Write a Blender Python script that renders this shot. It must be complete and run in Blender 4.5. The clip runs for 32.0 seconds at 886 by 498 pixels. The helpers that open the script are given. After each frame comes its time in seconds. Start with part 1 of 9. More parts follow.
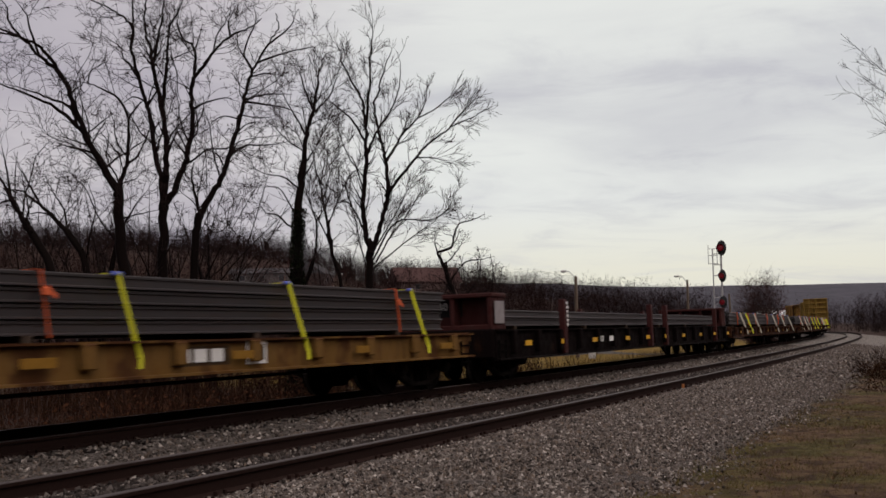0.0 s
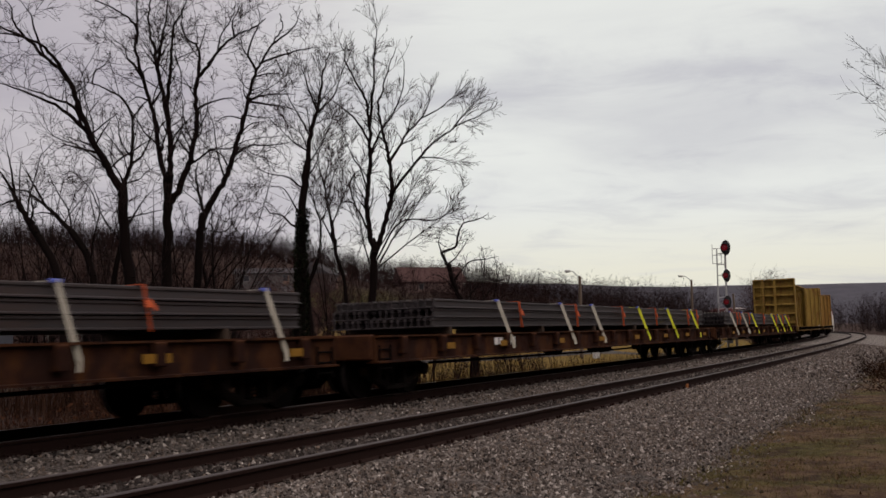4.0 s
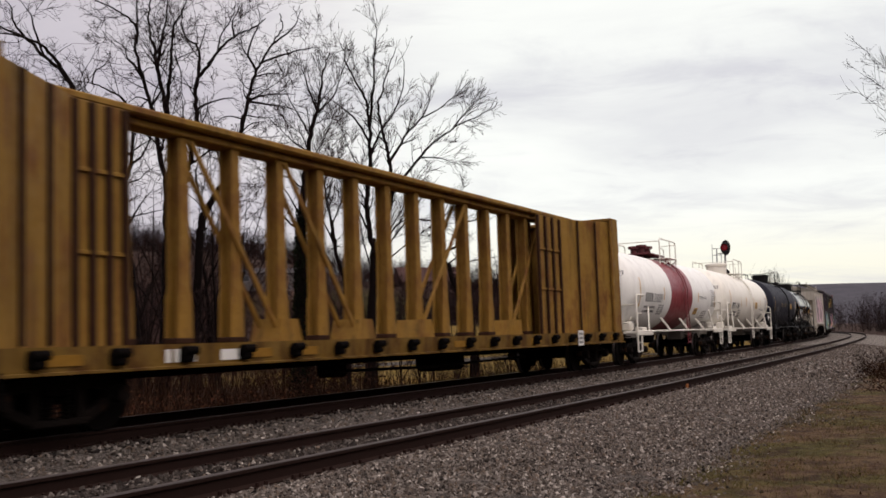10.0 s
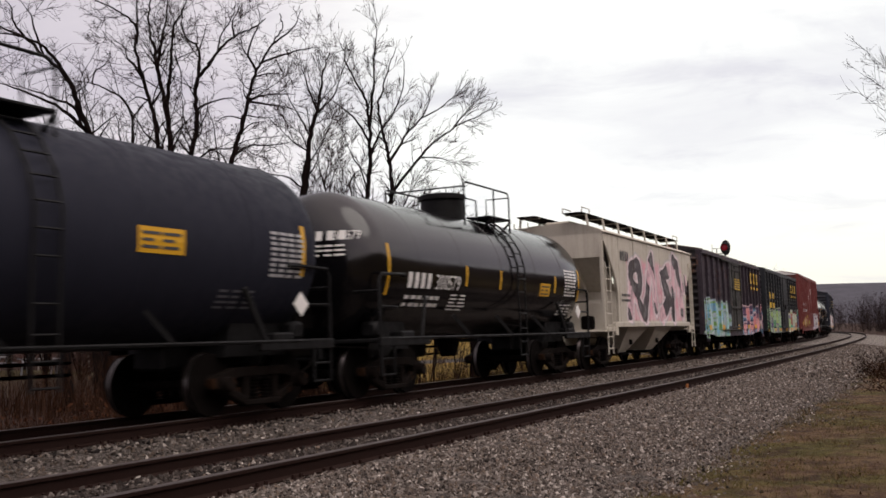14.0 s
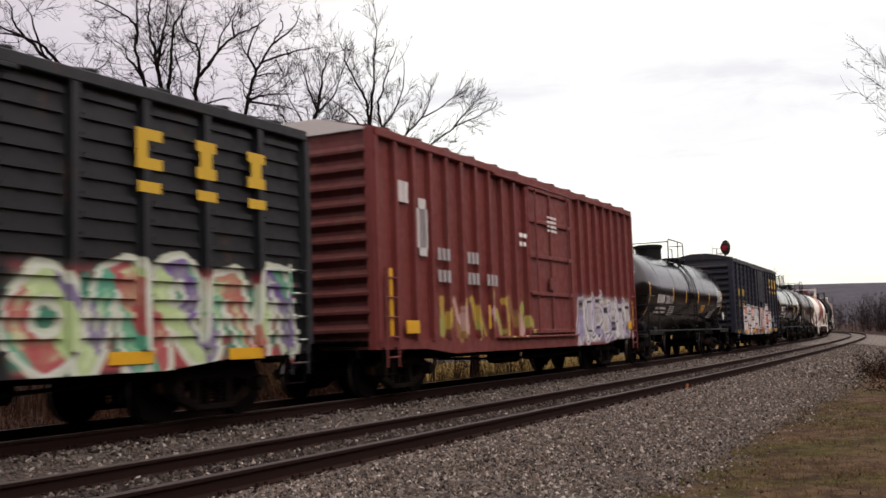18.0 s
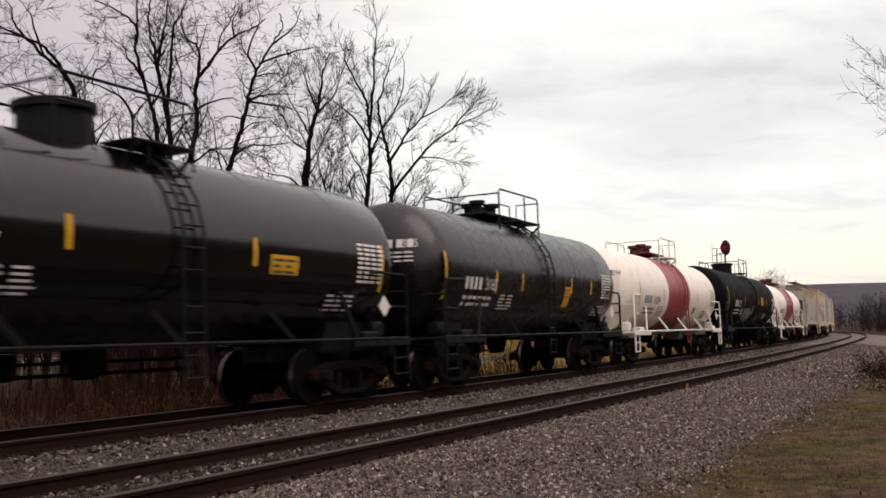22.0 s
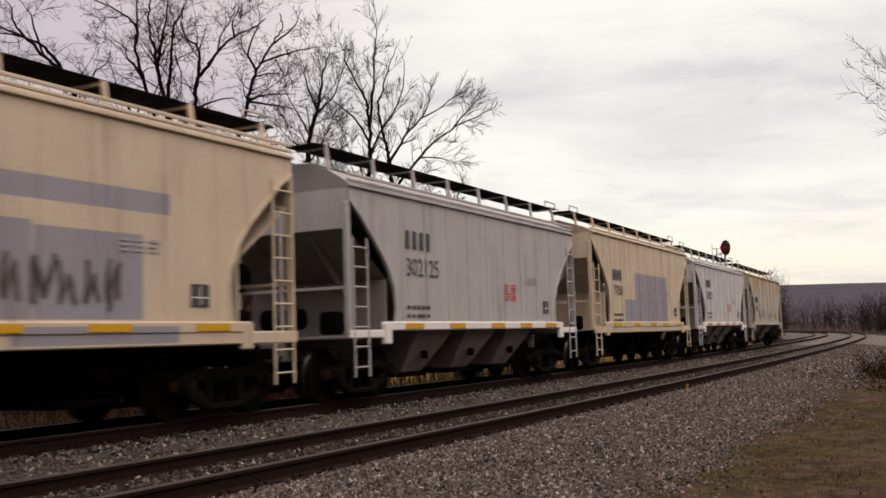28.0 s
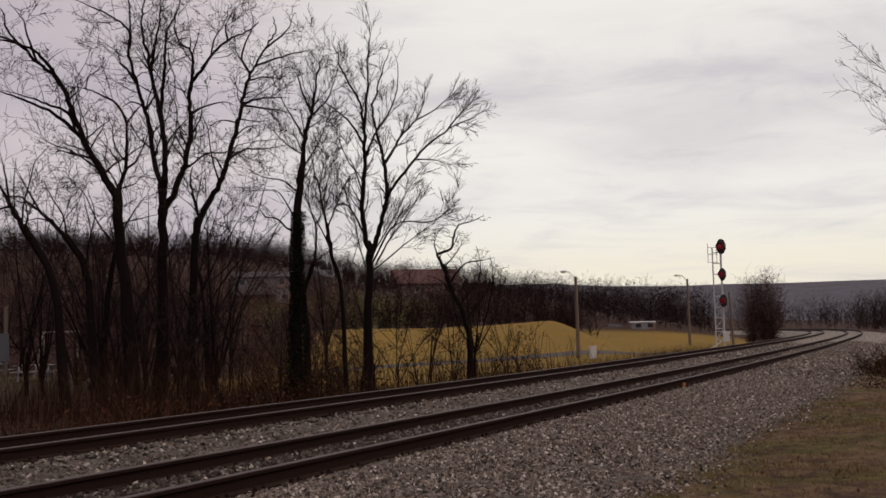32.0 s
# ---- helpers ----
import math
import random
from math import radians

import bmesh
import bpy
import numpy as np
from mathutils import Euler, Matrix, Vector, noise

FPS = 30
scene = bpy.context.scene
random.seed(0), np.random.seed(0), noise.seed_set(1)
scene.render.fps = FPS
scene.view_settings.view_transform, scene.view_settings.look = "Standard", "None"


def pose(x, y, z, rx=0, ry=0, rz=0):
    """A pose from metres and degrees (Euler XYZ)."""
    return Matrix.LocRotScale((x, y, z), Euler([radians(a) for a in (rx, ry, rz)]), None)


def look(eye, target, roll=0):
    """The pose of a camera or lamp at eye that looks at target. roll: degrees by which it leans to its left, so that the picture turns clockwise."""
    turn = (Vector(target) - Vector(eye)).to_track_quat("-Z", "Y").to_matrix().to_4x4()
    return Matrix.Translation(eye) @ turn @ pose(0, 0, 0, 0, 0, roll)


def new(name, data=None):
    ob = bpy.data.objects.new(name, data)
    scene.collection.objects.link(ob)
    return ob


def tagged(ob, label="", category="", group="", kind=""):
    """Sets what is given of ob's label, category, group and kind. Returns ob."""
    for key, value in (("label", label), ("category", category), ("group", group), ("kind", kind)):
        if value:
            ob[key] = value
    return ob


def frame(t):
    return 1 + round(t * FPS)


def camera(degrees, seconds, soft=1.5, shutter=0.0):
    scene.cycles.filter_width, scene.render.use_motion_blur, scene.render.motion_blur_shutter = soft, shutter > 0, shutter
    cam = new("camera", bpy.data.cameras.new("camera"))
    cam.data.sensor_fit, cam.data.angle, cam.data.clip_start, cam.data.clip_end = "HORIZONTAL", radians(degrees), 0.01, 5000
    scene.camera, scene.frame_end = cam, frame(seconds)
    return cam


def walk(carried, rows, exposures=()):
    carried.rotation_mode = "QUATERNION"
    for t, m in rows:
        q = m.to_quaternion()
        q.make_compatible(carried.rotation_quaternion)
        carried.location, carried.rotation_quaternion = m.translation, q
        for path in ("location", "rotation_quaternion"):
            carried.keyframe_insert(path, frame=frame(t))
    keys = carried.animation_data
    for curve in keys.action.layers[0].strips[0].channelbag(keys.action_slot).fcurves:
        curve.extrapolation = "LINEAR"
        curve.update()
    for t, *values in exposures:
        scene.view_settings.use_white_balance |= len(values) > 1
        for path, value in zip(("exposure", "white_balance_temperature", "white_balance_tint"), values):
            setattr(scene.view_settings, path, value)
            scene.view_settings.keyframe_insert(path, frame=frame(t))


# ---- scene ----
# ---- camera ----
cam = camera(47.0113, 32.0, soft=1.6, shutter=0.22)
EYE_Z, PITCH, ROLL, FOCAL = 1.2257, 4.5295, -0.8388, 1802.59


def eye(dx=0.0, dy=0.0, turn=0.0):
    """The tripod camera, nudged by small angles."""
    k = 57.2958 / FOCAL
    return pose(0, 0, EYE_Z, 90 + PITCH + dy * k, 0, dx * k) @ pose(0, 0, 0, 0, 0, ROLL + turn)


walk(cam, [
    (0.0, eye(-6.9, 0.1)), (0.5, eye(-4.7)), (1.0, eye(-2.7)), (1.5, eye(-0.7)), (2.0, eye()), (2.5, eye()),
    (16.0, eye()), (29.7, eye()), (30.0, eye(0, 0, -0.02)), (30.5, eye(-2.3, -1.5, -0.279)), (31.0, eye(-5.0, 0.0, -0.487)),
    (31.5, eye(-8.0, 2.6, -0.605)), (32.0, eye(-7.7, 3.0, -0.63))],
    exposures=[(0.0, -0.08, 6550, 9), (6.5, -0.02, 6600, 9), (8.0, 0.20, 6600, 9), (10.0, 0.26, 6600, 9), (11.0, 0.12, 6550, 9), (12.0, 0.0, 6550, 9.5), (13.0, 0.06, 6550, 9.5),
               (14.0, 0.42, 6600, 10), (16.5, 0.54, 6650, 10), (18.0, 0.54, 6700, 10.5), (19.0, 0.40, 6750, 11), (21.0, 0.38, 6800, 11), (23.0, 0.26, 6800, 12), (24.0, 0.22, 6850, 12), (25.0, 0.38, 6850, 12),
               (28.0, 0.22, 6900, 12), (30.0, 0.16, 6850, 11), (31.0, 0.08, 6850, 12), (32.0, 0.02, 6850, 13)])

# ---- light ----
SUN_AZ, SUN_EL = radians(150), radians(60)      # veiled sun, high behind the viewer's right shoulder
LIT = (0.42, -0.34, 0.84)                        # bright side of the cloud cover
GLOW = (0.2357, 0.9454, 0.2250)                 # thin bright cloud low over the bend of the line
world = bpy.data.worlds.new("world")
scene.world = world
world.use_nodes = True


def build_world():
    nt = world.node_tree
    nt.nodes.clear()
    N = nt.nodes.new
    lk = nt.links.new
    out, bg = N("ShaderNodeOutputWorld"), N("ShaderNodeBackground")
    bg.inputs["Strength"].default_value = 1.0
    lk(bg.outputs[0], out.inputs[0])
    sky = N("ShaderNodeTexSky")
    sky.sky_type = "NISHITA"
    sky.sun_disc = False
    sky.sun_elevation, sky.sun_rotation = SUN_EL, SUN_AZ
    skys = N("ShaderNodeVectorMath"); skys.operation = "SCALE"; skys.inputs[3].default_value = 0.08
    lk(sky.outputs[0], skys.inputs[0])
    tc = N("ShaderNodeTexCoord")
    sep = N("ShaderNodeSeparateXYZ")
    lk(tc.outputs["Generated"], sep.inputs[0])

    def m(op, a, b=None, c=None, clamp=False):
        n = N("ShaderNodeMath"); n.operation = op; n.use_clamp = clamp
        for i, v in enumerate((a, b, c)):
            if v is None:
                continue
            if isinstance(v, (int, float)):
                n.inputs[i].default_value = v
            else:
                lk(v, n.inputs[i])
        return n.outputs[0]

    def ramp(x, a, b, lo, hi):
        n = N("ShaderNodeMapRange"); n.interpolation_type = "SMOOTHSTEP"
        for i, v in enumerate((x, a, b, lo, hi)):
            if isinstance(v, (int, float)):
                n.inputs[i].default_value = v
            else:
                lk(v, n.inputs[i])
        return n.outputs[0]
    z = sep.outputs[2]
    # flat cloud sheet: direction projected on a ceiling
    zz = m("ADD", m("MAXIMUM", z, 0.0), 0.11)
    px, py = m("DIVIDE", sep.outputs[0], zz), m("DIVIDE", sep.outputs[1], zz)
    comb = N("ShaderNodeCombineXYZ")
    lk(px, comb.inputs[0]); lk(py, comb.inputs[1])

    def cloud(scale, detail, rough, off, dist=0.3):
        mp = N("ShaderNodeMapping")
        mp.inputs["Location"].default_value = off
        mp.inputs["Rotation"].default_value = (0, 0, 0.35)
        mp.inputs["Scale"].default_value = (scale * 0.75, scale * 1.0, 1)
        lk(comb.outputs[0], mp.inputs[0])
        n = N("ShaderNodeTexNoise")
        n.inputs["Scale"].default_value = 1.0
        n.inputs["Detail"].default_value = detail
        n.inputs["Roughness"].default_value = rough
        n.inputs["Distortion"].default_value = dist
        lk(mp.outputs[0], n.inputs["Vector"])
        return n.outputs["Fac"]
    c1 = cloud(0.55, 7, 0.55, (3.1, 0.7, 0))
    c2 = cloud(1.9, 6, 0.6, (8.2, 4.4, 0), 0.6)
    # brightness towards the hidden sun
    dot = N("ShaderNodeVectorMath"); dot.operation = "DOT_PRODUCT"
    lk(tc.outputs["Generated"], dot.inputs[0])
    dot.inputs[1].default_value = GLOW
    lit = N("ShaderNodeVectorMath"); lit.operation = "DOT_PRODUCT"
    lk(tc.outputs["Generated"], lit.inputs[0])
    lit.inputs[1].default_value = LIT
    near = ramp(dot.outputs["Value"], -0.2, 1.0, 0.0, 1.0)
    glow = ramp(dot.outputs["Value"], 0.89, 0.985, 0.0, 1.0)
    thick = m("MULTIPLY", ramp(c1, 0.40, 0.68, 0.0, 1.0), 0.65)
    thick = m("ADD", thick, m("MULTIPLY", ramp(c2, 0.46, 0.72, 0.0, 1.0), 0.35))
    low = ramp(z, 0.03, 0.13, 1.0, 0.0)
    base = N("ShaderNodeMix"); base.data_type = "RGBA"
    base.inputs["A"].default_value = (0.72, 0.645, 0.705, 1)      # lavender cloud
    base.inputs["B"].default_value = (0.93, 0.945, 0.92, 1)      # bright thin cloud
    lk(m("ADD", m("MULTIPLY", glow, 0.75), m("MULTIPLY", near, 0.25), clamp=True), base.inputs["Factor"])
    dark = N("ShaderNodeMix"); dark.data_type = "RGBA"; dark.blend_type = "MULTIPLY"
    lk(m("MULTIPLY", thick, 0.9), dark.inputs["Factor"])
    lk(base.outputs["Result"], dark.inputs["A"])
    dark.inputs["B"].default_value = (0.57, 0.55, 0.65, 1)
    warm = N("ShaderNodeMix"); warm.data_type = "RGBA"
    lk(m("MULTIPLY", m("MULTIPLY", low, glow), m("SUBTRACT", 0.6, m("MULTIPLY", thick, 0.6))), warm.inputs["Factor"])
    lk(dark.outputs["Result"], warm.inputs["A"])
    warm.inputs["B"].default_value = (0.93, 0.87, 0.66, 1)
    lum = N("ShaderNodeVectorMath"); lum.operation = "SCALE"
    tint = N("ShaderNodeMix"); tint.data_type = "RGBA"; tint.blend_type = "MULTIPLY"
    lk(ramp(lit.outputs["Value"], 0.1, 0.7, 0.0, 1.0), tint.inputs["Factor"])
    lk(warm.outputs["Result"], tint.inputs["A"])
    tint.inputs["B"].default_value = (0.99, 0.96, 0.875, 1)
    lk(tint.outputs["Result"], lum.inputs[0])
    lk(m("ADD", ramp(lit.outputs["Value"], 0.2, 0.95, 0.82, 2.3), ramp(dot.outputs["Value"], 0.86, 0.985, 0.0, 0.12)), lum.inputs[3])
    mix = N("ShaderNodeMix"); mix.data_type = "RGBA"
    mix.inputs["Factor"].default_value = 0.93
    lk(skys.outputs[0], mix.inputs["A"])
    lk(lum.outputs[0], mix.inputs["B"])
    lk(mix.outputs["Result"], bg.inputs["Color"])


build_world()
sun_data = bpy.data.lights.new("sun", "SUN")
sun_data.energy, sun_data.angle, sun_data.color = 0.9, radians(45), (1.0, 0.955, 0.87)
sun = new("sun", sun_data)
sun.matrix_world = look((0, 0, 40), (-40 * math.sin(SUN_AZ) * math.cos(SUN_EL), -40 * math.cos(SUN_AZ) * math.cos(SUN_EL), 40 - 40 * math.sin(SUN_EL)))


# ---- materials ----
def node_tree(name):
    mat = bpy.data.materials.new(name)
    mat.use_nodes = True
    nt = mat.node_tree
    return mat, nt, nt.nodes["Principled BSDF"]


class Tree:
    """Short hands for shader nodes."""

    def __init__(self, nt):
        self.nt = nt
        self.tc = nt.nodes.new("ShaderNodeTexCoord")

    def put(self, sock, v):
        if isinstance(v, bpy.types.NodeSocket):
            self.nt.links.new(v, sock)
        elif isinstance(v, (tuple, list)) and sock.type == "RGBA" and len(v) == 3:
            sock.default_value = (*v, 1)
        else:
            sock.default_value = v

    def coords(self, kind="Object", scale=(1, 1, 1), loc=(0, 0, 0)):
        n = self.nt.nodes.new("ShaderNodeMapping")
        n.inputs["Scale"].default_value, n.inputs["Location"].default_value = scale, loc
        self.nt.links.new(self.tc.outputs[kind], n.inputs[0])
        return n.outputs[0]

    def noise(self, scale, detail=4, rough=0.55, vec=None, dist=0.0, color=False):
        n = self.nt.nodes.new("ShaderNodeTexNoise")
        n.inputs["Scale"].default_value, n.inputs["Detail"].default_value = scale, detail
        n.inputs["Roughness"].default_value, n.inputs["Distortion"].default_value = rough, dist
        self.put(n.inputs["Vector"], vec or self.tc.outputs["Object"])
        return n.outputs["Color" if color else "Fac"]

    def cells(self, scale, vec=None, feature="F1", out="Color"):
        n = self.nt.nodes.new("ShaderNodeTexVoronoi")
        n.feature = feature
        n.inputs["Scale"].default_value = scale
        self.put(n.inputs["Vector"], vec or self.tc.outputs["Object"])
        return n.outputs[out]

    def math(self, op, a, b=0.0, clamp=False):
        n = self.nt.nodes.new("ShaderNodeMath")
        n.operation, n.use_clamp = op, clamp
        self.put(n.inputs[0], a)
        self.put(n.inputs[1], b)
        return n.outputs[0]

    def step(self, x, a, b, lo=0.0, hi=1.0):
        n = self.nt.nodes.new("ShaderNodeMapRange")
        n.interpolation_type = "SMOOTHSTEP"
        for i, v in enumerate((x, a, b, lo, hi)):
            self.put(n.inputs[i], v)
        return n.outputs[0]

    def mix(self, fac, a, b, blend="MIX"):
        n = self.nt.nodes.new("ShaderNodeMix")
        n.data_type, n.blend_type = "RGBA", blend
        self.put(n.inputs["Factor"], fac)
        self.put(n.inputs["A"], a)
        self.put(n.inputs["B"], b)
        return n.outputs["Result"]

    def xyz(self, vec=None):
        n = self.nt.nodes.new("ShaderNodeSeparateXYZ")
        self.put(n.inputs[0], vec or self.tc.outputs["Object"])
        return n.outputs

    def ramp(self, x, stops, constant=False):
        n = self.nt.nodes.new("ShaderNodeValToRGB")
        n.color_ramp.interpolation = "CONSTANT" if constant else "LINEAR"
        while len(n.color_ramp.elements) < len(stops):
            n.color_ramp.elements.new(0.5)
        for el, (p, c) in zip(n.color_ramp.elements, stops):
            el.position, el.color = p, (*c, 1)
        self.put(n.inputs[0], x)
        return n.outputs[0]

    def random(self):
        return self.nt.nodes.new("ShaderNodeObjectInfo").outputs["Random"]

    def island(self):
        return self.nt.nodes.new("ShaderNodeNewGeometry").outputs["Random Per Island"]

    def bump(self, bsdf, height, strength=0.3, dist=0.01):
        n = self.nt.nodes.new("ShaderNodeBump")
        n.inputs["Strength"].default_value, n.inputs["Distance"].default_value = strength, dist
        self.put(n.inputs["Height"], height)
        self.nt.links.new(n.outputs[0], bsdf.inputs["Normal"])


def squiggle(rnd, thin):
    """Strokes of one spray-painted shape in a unit box: rings (centre, radii) and straight runs."""
    kind = 4 if thin else rnd.randrange(4)
    j = lambda a: a + rnd.uniform(-0.1, 0.1)
    if kind == 0:
        return [(0.5, 0.48, 0.40, 0.42, True)] + ([(j(0.8), j(0.2), j(0.95), j(0.0), False)] if rnd.random() < 0.5 else [])
    if kind == 1:       # arch
        p = [(j(0.05), j(0.0)), (j(0.35), j(0.98)), (j(0.65), j(0.98)), (j(0.95), j(0.02))]
    elif kind == 2:     # bend
        p = [(j(0.85), j(0.9)), (j(0.15), j(0.75)), (j(0.85), j(0.35)), (j(0.1), j(0.05))]
    elif kind == 3:     # ring on a leg
        return [(0.52, 0.70, 0.34, 0.26, True), (j(0.2), j(0.6), j(0.15), j(0.0), False), (j(0.55), j(0.45), j(0.95), j(0.0), False)]
    else:               # zigzag
        p = [(rnd.uniform(0, 0.2), rnd.uniform(0, 0.2)), (rnd.uniform(0, 0.35), rnd.uniform(0.75, 1)), (rnd.uniform(0.45, 0.7), rnd.uniform(0.1, 0.55)), (rnd.uniform(0.7, 1), rnd.uniform(0.65, 1))]
        if rnd.random() < 0.5:
            p = [(x, 1 - z) for x, z in p]
    return [(*a, *b, False) for a, b in zip(p[:-1], p[1:])]


def tag_art(T, col, boxes):
    """Spray paint: fat outlined shapes over a soft cloud of colour on the car's side.
    boxes: x0, x1, z0, z1, fills, outline, stroke width, seed, how many shapes, cloud colour or None."""
    for x0, x1, z0, z1, fills, line, width, seed, shapes, cloud in boxes:
        rnd = random.Random(seed)
        o = T.xyz()
        comb = T.nt.nodes.new("ShaderNodeCombineXYZ")
        wob = T.noise(1.3, 3, 0.5, T.coords("Object", (1, 0, 1), (seed, 0, seed * 0.7)))
        wob2 = T.noise(1.3, 3, 0.5, T.coords("Object", (1, 0, 1), (seed + 9, 0, seed)))
        k = min(0.7, 0.28 * (z1 - z0)) if width > 0.1 else 0.55 * (z1 - z0)
        T.put(comb.inputs[0], T.math("ADD", o[0], T.math("MULTIPLY", T.math("SUBTRACT", wob, 0.5), k)))
        T.put(comb.inputs[1], T.math("ADD", o[2], T.math("MULTIPLY", T.math("SUBTRACT", wob2, 0.5), k)))
        p = comb.outputs[0]
        q = T.xyz(p)
        if cloud:
            m = T.math("MULTIPLY", T.step(q[0], x0 - 0.1, x0 + 0.15), T.step(q[0], x1 - 0.15, x1 + 0.1, 1, 0))
            m = T.math("MULTIPLY", m, T.math("MULTIPLY", T.step(o[2], z0 - 0.15, z0 - 0.05), T.step(q[1], z1 - 0.2, z1 + 0.12, 1, 0)))
            tone = T.mix(T.step(T.noise(1.4, 3, 0.6, T.coords("Object", (1, 0, 1), (seed * 2, 0, 1))), 0.42, 0.58), cloud, fills[-1])
            col = T.mix(T.math("MULTIPLY", m, 0.85), col, tone)
        d = None
        step = (x1 - x0) / shapes
        for i in range(shapes):
            lx, lz, sx, sz = x0 + step * (i + 0.08), z0 + rnd.uniform(0, 0.10) * (z1 - z0), step * 0.86, (z1 - z0) * rnd.uniform(0.82, 1.0)
            lean = rnd.uniform(-0.12, 0.2) * step
            for ax, az, bx, bz, ring in squiggle(rnd, width < 0.1):
                if ring:
                    # distance to an oval line
                    sub, ln = T.nt.nodes.new("ShaderNodeVectorMath"), T.nt.nodes.new("ShaderNodeVectorMath")
                    sub.operation, ln.operation = "MULTIPLY_ADD", "LENGTH"
                    kx, kz = 1 / (bx * sx), 1 / (bz * sz)
                    T.put(sub.inputs[0], p)
                    sub.inputs[1].default_value, sub.inputs[2].default_value = (kx, kz, 0), (-(lx + ax * sx) * kx, -(lz + az * sz) * kz, 0)
                    T.put(ln.inputs[0], sub.outputs[0])
                    r = T.math("MULTIPLY", T.math("ABSOLUTE", T.math("SUBTRACT", ln.outputs["Value"], 1.0)), 0.5 * (bx * sx + bz * sz))
                    d = r if d is None else T.math("MINIMUM", d, r)
                    continue
                a = (lx + ax * sx + lean * az, lz + az * sz, 0)
                e = (sx * (bx - ax) + lean * (bz - az), sz * (bz - az), 0)
                n = T.nt.nodes.new
                pa, dt, hb, df, ln = (n("ShaderNodeVectorMath") for _ in range(5))
                pa.operation, dt.operation, hb.operation, df.operation, ln.operation = "SUBTRACT", "DOT_PRODUCT", "SCALE", "SUBTRACT", "LENGTH"
                T.put(pa.inputs[0], p); pa.inputs[1].default_value = a
                T.put(dt.inputs[0], pa.outputs[0]); dt.inputs[1].default_value = e
                h = T.math("MULTIPLY", dt.outputs["Value"], 1 / (e[0] ** 2 + e[1] ** 2 + 1e-6), True)
                hb.inputs[0].default_value = e
                T.put(hb.inputs[3], h)
                T.put(df.inputs[0], pa.outputs[0]); T.put(df.inputs[1], hb.outputs[0])
                T.put(ln.inputs[0], df.outputs[0])
                d = ln.outputs["Value"] if d is None else T.math("MINIMUM", d, ln.outputs["Value"])
        w = T.math("ADD", width, T.math("MULTIPLY", T.math("SUBTRACT", wob, 0.5), width * 0.9))
        gap = T.math("SUBTRACT", d, w)
        edge = max(0.03, width * 0.32)
        if cloud and width > 0.1:
            halo = tuple(0.35 + 0.45 * c for c in fills[0])
            col = T.mix(T.step(gap, edge + 0.06, edge + 0.09, 0.85, 0), col, halo)
        col = T.mix(T.step(gap, edge, edge + 0.03, 0.95, 0), col, line)
        k = len(fills)
        tone = T.math("FRACT", T.math("ADD", T.math("MULTIPLY", q[0], 0.55 / max(0.3, step)), T.math("MULTIPLY", q[1], 0.35)))
        fill = T.ramp(tone, [(i / k, c) for i, c in enumerate(fills)], True)
        fill = T.mix(T.step(T.noise(3.0, 3, 0.6), 0.35, 0.75, 0, 0.4), fill, fills[0])
        if width > 0.1:
            # pale core where the can went over twice
            core = tuple(min(0.7, 0.12 + c) for c in fills[0])
            fill = T.mix(T.math("MULTIPLY", T.step(gap, -0.75 * width, -0.45 * width, 0.7, 0), T.step(T.noise(1.9, 3, 0.6), 0.45, 0.6)), fill, core)
        col = T.mix(T.step(gap, -0.01, 0.02, 0.95, 0), col, fill)
    return col


